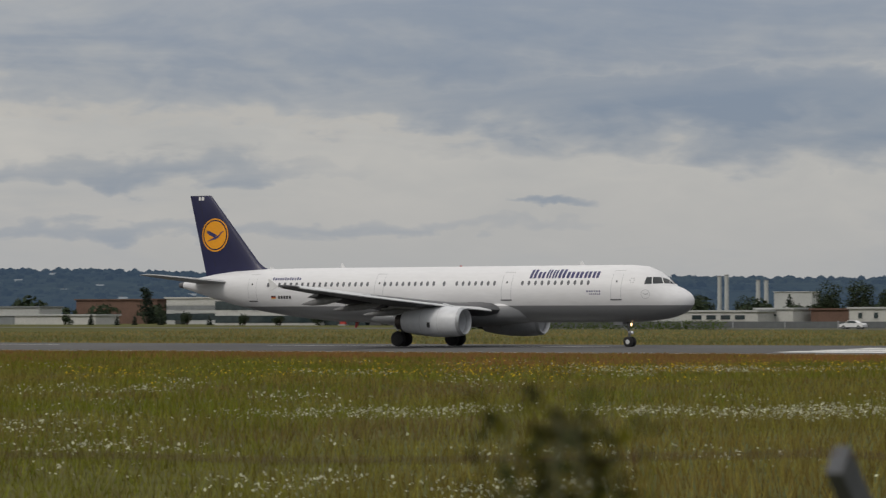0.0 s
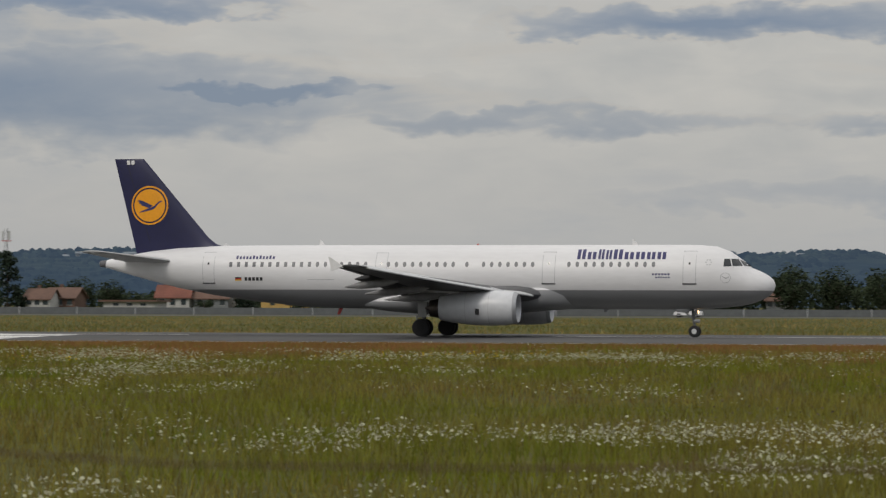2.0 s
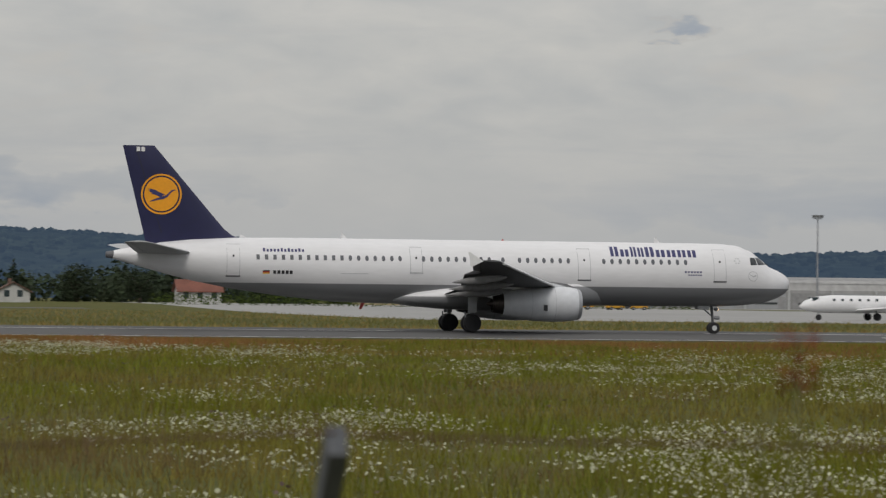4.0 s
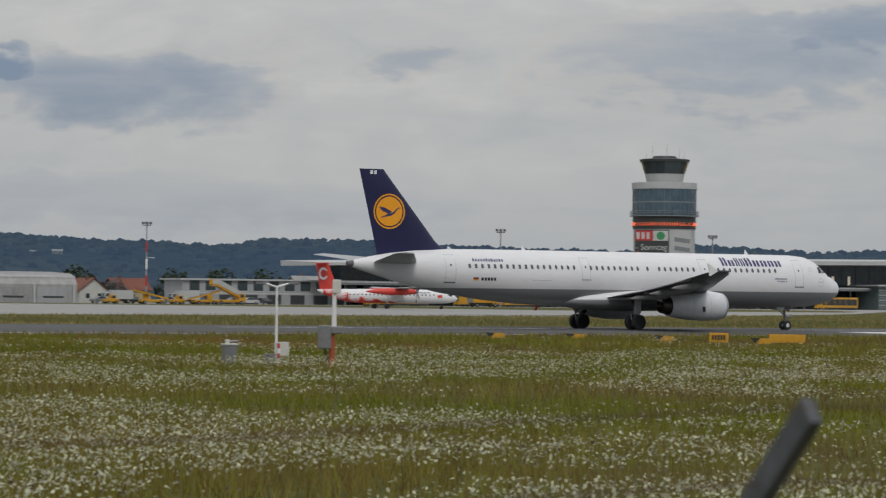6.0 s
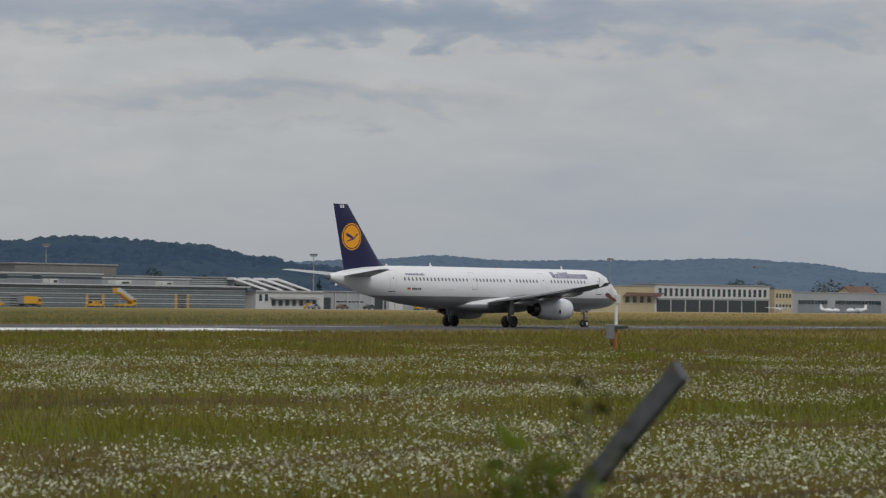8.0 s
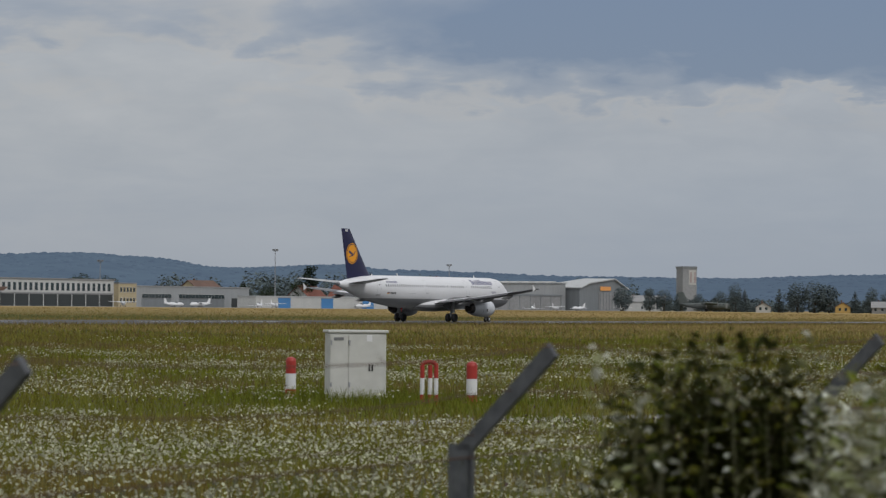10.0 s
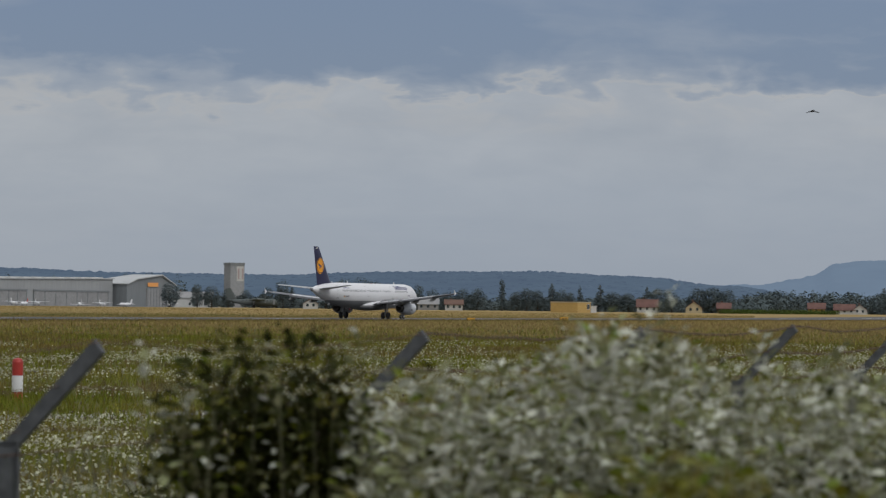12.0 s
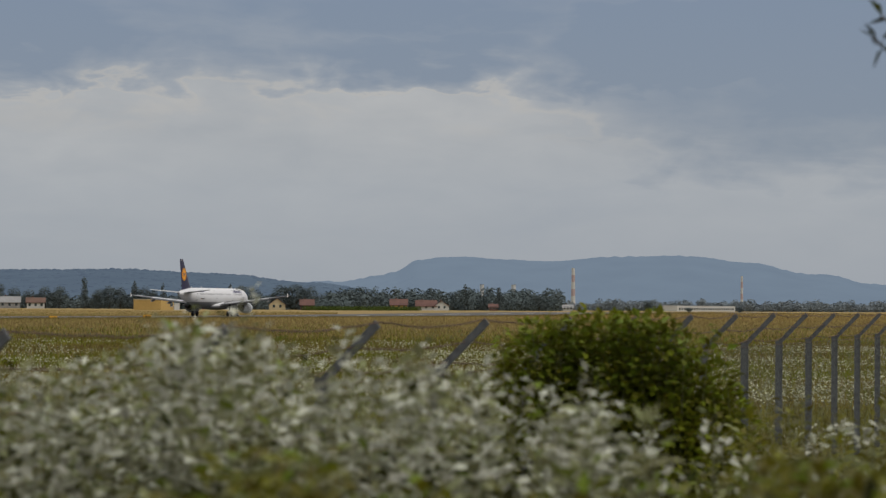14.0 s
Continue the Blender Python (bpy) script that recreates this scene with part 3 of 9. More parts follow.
        for k in range(18):
            q = 2 * math.pi * k / 18
            u, v = Vector((0, math.cos(q), math.sin(q))), Vector((0, -math.sin(q), math.cos(q)))
            bm = bmesh.new()
            c = Vector((-16.5, ey, ez))
            bm.faces.new([bm.verts.new(c + p) for p in (u * 0.3 - v * 0.04, u * 0.82 - v * 0.12 + Vector((0.07, 0, 0)), u * 0.82 + v * 0.1 - Vector((0.07, 0, 0)), u * 0.3 + v * 0.04)])
            part("fan_blade", bm, M_METAL, nac)
        part("core_exhaust", lathe(bmesh.new(), [(-19.2, 0.72), (-20.4, 0.68), (-20.9, 0.58), (-21.15, 0.54), (-21.15, 0.46), (-20.8, 0.42)], 28, (0, ey, ez - 0.02)), M_HOT, nac, "heat-stained exhaust nozzle", 50)
        part("exhaust_plug", lathe(bmesh.new(), [(-20.7, 0.3), (-21.1, 0.24), (-21.5, 0.05)], 20, (0, ey, ez - 0.02)), M_HOT, nac, "", 50)
        for x, r in ((-17.25, 1.118), (-18.75, 1.055)):
            part("cowl_seam", lathe(bmesh.new(), [(x, r), (x + 0.03, r), (x + 0.03, r - 0.05), (x, r - 0.05)], 32, (0, ey, ez)), M_SEAM, nac, "dark seam of the engine cowl")
        part("service_panel", slab(bmesh.new(), [(-18.05, 1.42), (-17.8, 1.40), (-17.8, 1.78), (-18.05, 1.80)], 1, ey + side * 1.10, ey + side * 1.122), M_BLACK, nac, "small black panel")
        part("strake", slab(bmesh.new(), [(-17.2, ez + 0.75), (-18.2, ez + 0.78), (-18.1, ez + 0.98)], 1, ey - side * 0.98, ey - side * 0.95), M_NACELLE, nac)
        rings = []
        for x, hw, lo, hi in ((-16.4, 0.05, 2.85, 2.95), (-17.4, 0.2, 2.75, 3.2), (-19, 0.24, 2.6, 3.25), (-21, 0.22, 2.1, 3.1), (-22.6, 0.08, 2.6, 2.9)):
            rings.append([(x, ey - hw, lo), (x, ey + hw, lo), (x, ey + hw * 0.8, hi), (x, ey - hw * 0.8, hi)])
        part("pylon", loft(bmesh.new(), rings), M_NACELLE, jet, "", 40)
        # tailplane
        rings = []
        for y in (0.35, 1.0, 3.0, 5.6, 6.15, 6.22):
            le, te = 39.2 + (y - 0.35) * 0.63, 42.95 + (y - 0.35) * 0.235
            rings.append(foil(0, le, te, 0.10 if y < 6.2 else 0.05, side * y, 4.78 + (y - 0.35) * 0.105, 9))
        tp = part("tailplane", loft(bmesh.new(), rings), M_SEAMGREY, jet, "grey tailplane", 40)
        part("elevator", loft(bmesh.new(), [[(-(42.3 + (y - 0.35) * 0.3), side * y, 4.85 + (y - 0.35) * 0.105), (-(43.0 + (y - 0.35) * 0.237), side * y, 4.79 + (y - 0.35) * 0.105), (-(42.3 + (y - 0.35) * 0.3), side * y, 4.74 + (y - 0.35) * 0.105)] for y in (1.2, 6.0)]), M_SEAMGREY, tp, "", 40)
        # main gear
        gy = side * 3.8
        leg = part("main_gear_leg", R((-22.1, gy, 0.58), (-21.9, gy - side * 0.15, 2.7), 0.13, 0.17, 12), M_GEAR, jet, "grey main landing gear leg", 40)
        part("drag_brace", R((-22.1, gy, 1.35), (-21.3, gy - side * 1.6, 2.2), 0.07, 0.07), M_STEEL, leg)
        part("gear_door", slab(bmesh.new(), [(-21.8, 1.25), (-22.35, 1.2), (-22.35, 2.7), (-21.75, 2.7)], 1, gy + side * 0.28, gy + side * 0.33), M_SEAMGREY, leg, "grey gear door")
        part("torque_link", R((-22.4, gy, 0.7), (-22.5, gy, 1.3), 0.05, 0.05), M_STEEL, leg)
        part("axle", R((-22.1, gy - 0.6, 0.58), (-22.1, gy + 0.6, 0.58), 0.09), M_STEEL, leg)
        for dy in (-0.46, 0.46):
            wheel(jet, "main_wheel", -22.1, gy + dy, 0.58, 0.58, 0.42)
    # nose gear
    leg = part("nose_gear_leg", R((-5.16, 0, 0.38), (-5.3, 0, 2.0), 0.08, 0.11, 12), M_GEAR, jet, "grey nose landing gear leg", 40)
    part("nose_drag_strut", R((-5.2, 0, 1.1), (-6.2, 0, 1.95), 0.05), M_STEEL, leg)
    part("nose_axle", R((-5.16, -0.3, 0.38), (-5.16, 0.3, 0.38), 0.07), M_STEEL, leg)
    for k, z, mat in ((0, 1.62, M_LAMP), (1, 1.05, M_LAMPW)):
        part("gear_lamp", lathe(bmesh.new(), [(-5.02, 0.05), (-4.97, 0.10), (-4.91, 0.11), (-4.88, 0.03)], 14, (0, -0.2, z)), mat, leg, "lit landing lamp")
        part("lamp_housing", lathe(bmesh.new(), [(-5.2, 0.04), (-5.1, 0.125), (-4.93 + 0.12 * k, 0.13), (-4.93 + 0.12 * k, 0.115), (-5.05, 0.11)], 14, (0, -0.2, z)), M_STEEL, leg)
    for side in (-1, 1):
        wheel(jet, "nose_wheel", -5.16, side * 0.25, 0.38, 0.38, 0.22, M_SLAT)
        part("nose_gear_door", slab(bmesh.new(), [(-5.6, 1.55), (-6.3, 1.62), (-6.3, 1.85), (-5.5, 1.85)], 1, side * 0.38 - 0.02, side * 0.38 + 0.02), M_SEAMGREY, jet, "grey nose gear door")
    # fin
    def fin_edges(z):
        u = (z - 5.6) / (11.65 - 5.6)
        le = 36.75 + u * (41.95 - 36.75) - 0.9 * max(0, 1 - u / 0.12) ** 2
        return le, 42.45 + u * (43.95 - 42.45)
    rings = []
    for z in (5.3, 5.7, 6.0, 6.4, 8, 10, 11.45, 11.63):
        le, te = fin_edges(z)
        rings.append([(p[0], p[2], z) for p in foil(0, le, te, (0.095 if z < 11.5 else 0.06), z, 0, 11)])
        rings[-1] = [(x, y - 0.02 * (te - le) * math.sin(math.pi * min(1, max(0, (-x - le) / (te - le)))), zz) for x, y, zz in rings[-1]]
    fin = part("fin", loft(bmesh.new(), rings), M_NAVY, jet, "navy blue tail fin", 40)

    def fin_skin(s, z, side, out):
        le, te = fin_edges(z)
        u = min(1, max(0, (s - le) / (te - le)))
        t = 5 * 0.095 * (0.2969 * math.sqrt(u) - 0.126 * u - 0.3516 * u * u + 0.2843 * u**3 - 0.1036 * u**4) * (te - le)
        return (-s, side * (t + out), z)

    for side in (-1, 1):
        def disc(r0, r1, out, name, mat, label=""):
            bm = bmesh.new()
            rows = [[bm.verts.new(fin_skin(41.47 + r * math.cos(2 * math.pi * k / 40), 8.55 + r * math.sin(2 * math.pi * k / 40), side, out)) for k in range(40)] for r in [r0 + (r1 - r0) * j / 4 for j in range(5)]]
            for a, b in zip(rows, rows[1:]):
                for k in range(40):
                    bm.faces.new((a[k], a[(k + 1) % 40], b[(k + 1) % 40], b[k]))
            part(name, bm, mat, fin, label, 60)
        disc(0.02, 1.08, 0.02, "emblem_disc", M_YELLOW, "yellow round emblem with a bird stroke")
        disc(1.18, 1.29, 0.02, "emblem_ring", M_YELLOW, "yellow ring")
        bird = bmesh.new()
        for shape in ([(1.0, 0.30), (0.84, 0.33), (0.66, 0.26), (0.36, -0.04), (0.08, -0.16), (-0.22, -0.25), (-0.74, -0.46), (-0.78, -0.53), (-0.2, -0.41), (0.14, -0.34), (0.40, -0.20), (0.70, 0.15), (0.86, 0.25)], [(0.24, -0.02), (-0.05, 0.10), (-0.45, 0.30), (-0.92, 0.40), (-0.78, 0.30), (-0.94, 0.28), (-0.74, 0.19), (-0.86, 0.15), (-0.62, 0.08), (-0.70, 0.03), (-0.35, -0.08), (-0.05, -0.22)]):
            pts = [fin_skin(41.47 - (px * 0.92), 8.55 + py * 0.92, side, 0.032) for px, py in shape]
            bird.faces.new([bird.verts.new(p) for p in pts])
        part("emblem_bird", bird, M_NAVYPRINT, fin, "navy bird stroke")
        for k in range(2):
            mark = bmesh.new()
            mark.faces.new([mark.verts.new(fin_skin(42.55 + 0.3 * k + a, 11.25 + b, side, 0.02)) for a, b in ((0, 0), (0.22, 0), (0.22, 0.28), (0, 0.28))])
            part("code_bar", mark, M_WHITE, fin, "short white bar")
    rud = bmesh.new()
    for side in (-1, 1):
        rows = [[rud.verts.new(fin_skin(fin_edges(z)[1] - w, z, side, 0.006)) for w in (1.16 - 0.06 * (z - 6), 1.12 - 0.06 * (z - 6))] for z in (6.1, 8, 10, 11.3)]
        for a, b in zip(rows, rows[1:]):
            rud.faces.new((a[0], a[1], b[1], b[0]))
    part("rudder_hinge_line", rud, M_BLACK, fin)
    # aerials, beacon, drain mast
    for s, h in ((29.5, 0.35), (8.8, 0.34), (36.0, 0.16)):
        part("aerial", slab(bmesh.new(), [(-s, 5.88), (-s - 0.28, 5.9 + h), (-s - 0.38, 5.9 + h), (-s - 0.4, 5.88)], 1, -0.015, 0.015), M_WHITE, body, "white blade aerial")
    part("aerial", slab(bmesh.new(), [(-10.6, 1.8), (-10.9, 1.58), (-11.05, 1.58), (-11.1, 1.8)], 1, -0.015, 0.015), M_STEEL, body)
    part("beacon", lathe(bmesh.new(), [(5.9, 0.09), (5.96, 0.08), (6.0, 0.02)], 10, (-19.3, 0, 0), "z"), M_RED, body, "red beacon")
    part("drain_mast", slab(bmesh.new(), [(-28.3, 1.8), (-28.5, 1.38), (-28.68, 1.38), (-28.55, 1.8)], 1, -0.04, 0.04), M_RED, body, "red drain mast")
    return jet


M_DARKPANE = material("cabin pane", (0.085, 0.09, 0.105), 0.4, 0, 0.1, 1.0)
M_STEELDARK = material("door sill rubber", (0.10, 0.10, 0.11), 0.6, 0, 0.1)
M_NAVYPRINT = material("navy print", (0.03, 0.03, 0.12), 0.4, 0, 0.05)
M_SLAT = material("slat metal", (0.60, 0.61, 0.62), 0.35, 0.2, 0.06, 2.0)
M_HOTDARK = material("fan hub", (0.05, 0.05, 0.055), 0.4, 0.6, 0.2)
M_SEAMGREY = material("elevator paint", (0.38, 0.39, 0.40), 0.45, 0, 0.08, 1.0)
M_LIP = material("dull intake metal", (0.40, 0.41, 0.43), 0.5, 0.5, 0.1, 3.0)
M_FAIRGREY = material("mid-grey fairing paint", (0.20, 0.20, 0.205), 0.5, 0, 0.15, 1.5)
M_GEAR = material("landing gear paint", (0.11, 0.112, 0.115), 0.5, 0.1, 0.15, 4.0)
airliner = build_airliner()


# ---- the airport ----
M_GLASS = material("tinted facade glass", (0.035, 0.05, 0.055), 0.08, 0, 0.25, 0.3)
M_BLUEGLASS = material("blue reflecting glass", (0.07, 0.115, 0.15), 0.08, 0.4, 0.25, 0.25)
M_PALE = material("pale cladding", (0.40, 0.41, 0.41), 0.55, 0, 0.07, 0.5)
M_GREYCLAD = material("grey metal cladding", (0.20, 0.215, 0.225), 0.5, 0.2, 0.1, 0.4, streak=(1, 1, 0.15))
M_CLADLIGHT = material("light grey sheet cladding", (0.30, 0.31, 0.315), 0.55, 0.1, 0.08, 0.4, streak=(1, 1, 0.15))
M_HANGAR = material("weathered corrugated hangar", (0.30, 0.30, 0.295), 0.7, 0, 0.14, 0.3, 0.2, streak=(1, 1, 0.2))
M_CREAM = material("cream render", (0.42, 0.35, 0.22), 0.9, 0, 0.1, 0.5)
M_OCHRE = material("ochre render", (0.45, 0.30, 0.10), 0.9, 0, 0.1, 0.5)
M_OFFWHITE = material("off-white render", (0.46, 0.46, 0.445), 0.9, 0, 0.08, 0.6)
M_TILE = material("red roof tiles", (0.17, 0.06, 0.04), 0.85, 0, 0.22, 1.5, 0.4)
# tile for the far houses, with the haze mixed into its red
M_HAZETILE = material("red roof tiles dulled by painted haze", (0.13, 0.066, 0.054), 0.9, 0, 0.25, 1.5, 0.4)
M_BROWNTILE = material("brown roof tiles", (0.13, 0.075, 0.055), 0.85, 0, 0.2, 1.5, 0.4)
M_GREYROOF = material("grey roof sheeting", (0.25, 0.25, 0.25), 0.7, 0, 0.15, 0.5)
M_BLUEDOOR = material("blue shutter paint", (0.05, 0.19, 0.42), 0.5, 0, 0.1, 1.0)
M_VYELLOW = material("vehicle yellow", (0.52, 0.27, 0.018), 0.4, 0, 0.12, 1.5)
M_LED = material("orange display", (0.6, 0.1, 0.04), 0.5, 0, 0.1, 1.0, emit=(1.0, 0.16, 0.06, 0.75))
M_GREEN = material("green sign paint", (0.03, 0.22, 0.08), 0.5, 0, 0.05)
M_SIGNDARK = material("dark sign panel and bay shade", (0.03, 0.035, 0.035), 0.5, 0, 0.05)
M_SIGNRED = material("red sign panel", (0.42, 0.03, 0.03), 0.5, 0, 0.05)
M_INTERIOR = material("lit interior", (0.6, 0.58, 0.5), 0.8, 0, 0.1, emit=(1.0, 0.9, 0.7, 0.35))
M_ORANGEPAINT = material("orange pole paint", (0.32, 0.08, 0.022), 0.55, 0, 0.15, 3.0)
M_CABINET = material("light grey cabinet", (0.52, 0.52, 0.49), 0.55, 0, 0.07, 1.5)
M_LEAD = material("zinc grey enclosure", (0.17, 0.175, 0.18), 0.5, 0.2, 0.15, 3.0)


def pane_mesh(name, w, h, mat, depth=0.12):
    return mesh_of(B(-w / 2, w / 2, -depth, 0.02, 0, h), name, mat)


def put(name, me, parent, x, y, z, label=""):
    ob = new(name, me)
    ob.parent, ob.location = parent, (x, y, z)
    return tagged(ob, label)


def building(name, label, x0, x1, y, z1, depth=18, wall=None, roof=None, category="building", group="", over=0.4, roof_h=0.35, windows=(), doors=(), bands=(), turn=0.0):
    """A flat-roofed block that fronts the airfield at y. windows: (first, last, count, width, height, sill); doors: (x, width, height, material); bands: (bottom, top, material) along the whole front."""
    depth = min(depth, 9)
    z0 = ground_z((x0 + x1) / 2, y)
    t = thing(name, label, category, pose((x0 + x1) / 2, y, z0, 0, 0, turn), group)
    h, w = z1 - z0, x1 - x0
    body = part("wall", B(-w / 2, w / 2, 0, depth, -0.3, h), wall or M_PALE, t)
    part("roof", B(-w / 2 - over, w / 2 + over, -over, depth + over, h, h + roof_h), roof or M_GREYROOF, t)
    for a, b, n, ww, wh, sill in windows:
        me = pane_mesh("window", ww, wh, M_GLASS)
        fr = mesh_of(box(B(-ww / 2 - 0.12, ww / 2 + 0.12, -0.14, 0.0, -0.16, -0.02), -ww / 2 - 0.12, ww / 2 + 0.12, -0.14, 0, wh + 0.02, wh + 0.14), "frame", M_OFFWHITE)
        for k in range(n):
            x = a - (x0 + x1) / 2 + (b - a) * (k / (n - 1) if n > 1 else 0.5)
            win = put("window", me, t, x, 0, sill)
            put("frame", fr, win, 0, 0, 0)
    for za, zb, mat in bands:
        part("band", B(-w / 2 + 0.05, w / 2 - 0.05, -0.10, 0.0, za, zb), mat, t)
    # the dark panes among these stand in for shade inside open bays
    for x, dw, dh, mat in doors:
        d = put("gate", pane_mesh("gate", dw, dh, mat, 0.08), t, x - (x0 + x1) / 2, 0, 0)
        put("lintel", mesh_of(B(-dw / 2 - 0.15, dw / 2 + 0.15, -0.14, 0, dh, dh + 0.2), "lintel", M_GREYROOF), d, 0, 0, 0)
    return t


def flood_mast(x, y, z1, bands=False):
    z0 = ground_z(x, y)
    t = thing("floodlight_mast", "tall slim steel floodlight mast with a lamp crown", "light mast", pose(x, y, z0), "apron floodlight masts")
    h = z1 - z0
    part("pole", R((0, 0, -0.3), (0, 0, h), 0.24, 0.11, 10), M_STEEL, t, "", 40)
    part("platform", lathe(bmesh.new(), [(h - 0.1, 0.9), (h + 0.05, 0.95), (h + 0.12, 0.2)], 12, along="z"), M_STEEL, t)
    for k in range(6):
        q = 2 * math.pi * k / 6
        lamp = part("lamp_head", B(-0.32, 0.32, -0.16, 0.16, -0.28, 0.28, 0.04), M_LEAD, t)
        lamp.matrix_local = pose(0.95 * math.cos(q), 0.95 * math.sin(q), h + 0.45, 0, 0, math.degrees(q) + 90)
    if bands:
        for k in range(3):
            part("red_band", R((0, 0, h * (0.22 + 0.22 * k)), (0, 0, h * (0.22 + 0.22 * k) + 2.2), 0.255 - 0.03 * k, 0.25 - 0.03 * k, 10), M_WHITE if k % 2 else M_RED, t, "painted warning band")


for mx, my, mz in ((199, 640, 19.4), (311.3, 640, 17.8), (376.4, 600, 17.0), (447, 620, 17.2), (715, 655, 16.5), (620, 668, 17.5), (950, 660, 16.5), (1168, 640, 18.5), (1034, 640, 22.0), (905, 690, 18.5)):
    flood_mast(mx, my, mz, mx in (311.3,))


def build_terminal():
    z0 = 0.8
    t = thing("terminal", "long glass airport terminal under a thin pale sloping roof", "terminal", pose(450, 650, z0))
    L, Rr = -92, 100
    part("roof", loft(bmesh.new(), [[(L - 2, -9, 9.0), (L - 2, -9, 9.6), (L - 2, 12, 10.2), (L - 2, 12, 9.0)], [(0, -10, 10.5), (0, -10, 11.4), (0, 12, 12.2), (0, 12, 10.2)], [(Rr + 3, -8, 11.7), (Rr + 3, -8, 12.7), (Rr + 3, 12, 13.2), (Rr + 3, 12, 11.6)]]), M_PALE, t, "thin pale grey roof wing", 20)
    part("glass_hall", loft(bmesh.new(), [[(L + 8, 2, 0), (L + 8, 2, 9.2), (L + 8, 12, 9.2), (L + 8, 12, 0)], [(0, 2, 0), (0, 2, 10.6), (0, 12, 10.6), (0, 12, 0)], [(Rr - 18, 2, 0), (Rr - 13, 2, 11.8), (Rr - 13, 12, 11.8), (Rr - 18, 12, 0)]]), M_GLASS, t, "dark tinted glass hall")
    part("canopy", B(L + 2, Rr - 22, -7, 2, 5.2, 5.55), M_PALE, t, "pale canopy over the ground floor")
    part("soffit_band", B(L + 2, Rr - 22, -6.8, 2, 4.75, 5.19), M_GREYCLAD, t)
    for k in range(24):
        part("column", R((L + 6 + k * 7.2, -4, 0), (L + 6 + k * 7.2, -4, 4.8), 0.18), M_GREYCLAD, t)
    for k in range(40):
        x = L + 10 + k * 4.3
        part("mullion", B(x - 0.05, x + 0.05, 1.93, 1.995, 0.2, 9.0 + 0.012 * (x - L)), M_SIGNDARK, t)
    for x in (25, 29.4, 30.8, 34.3, 37.9, 39.5, 41.2, 44.9, 48.1, 50.7, 56.9, 62):
        part("light_strip", B(x - 0.3, x + 0.3, 1.7, 1.87, 6.2, 8.4), M_INTERIOR, t, "bright upright panel behind the glass")
    for x in (-60, -44, -38, -20, 10, 24, 52):
        part("ground_floor_light", B(x - 2.0, x + 2.0, 0.6, 0.8, 3.2, 3.5), M_INTERIOR, t)
    return t


build_terminal()


def lettering(words, size, mat, parent, x, y, z):
    c = bpy.data.curves.new("sign_text", "FONT")
    c.body, c.size, c.align_x = words, size, "CENTER"
    tmp = new("sign_text", c)
    me = bpy.data.meshes.new_from_object(tmp.evaluated_get(bpy.context.evaluated_depsgraph_get()))
    bpy.data.objects.remove(tmp)
    me.materials.append(mat)
    ob = new("sign_text", me)
    ob.parent = parent
    ob.matrix_local = pose(x, y, z, 90, 0, 0)
    return ob


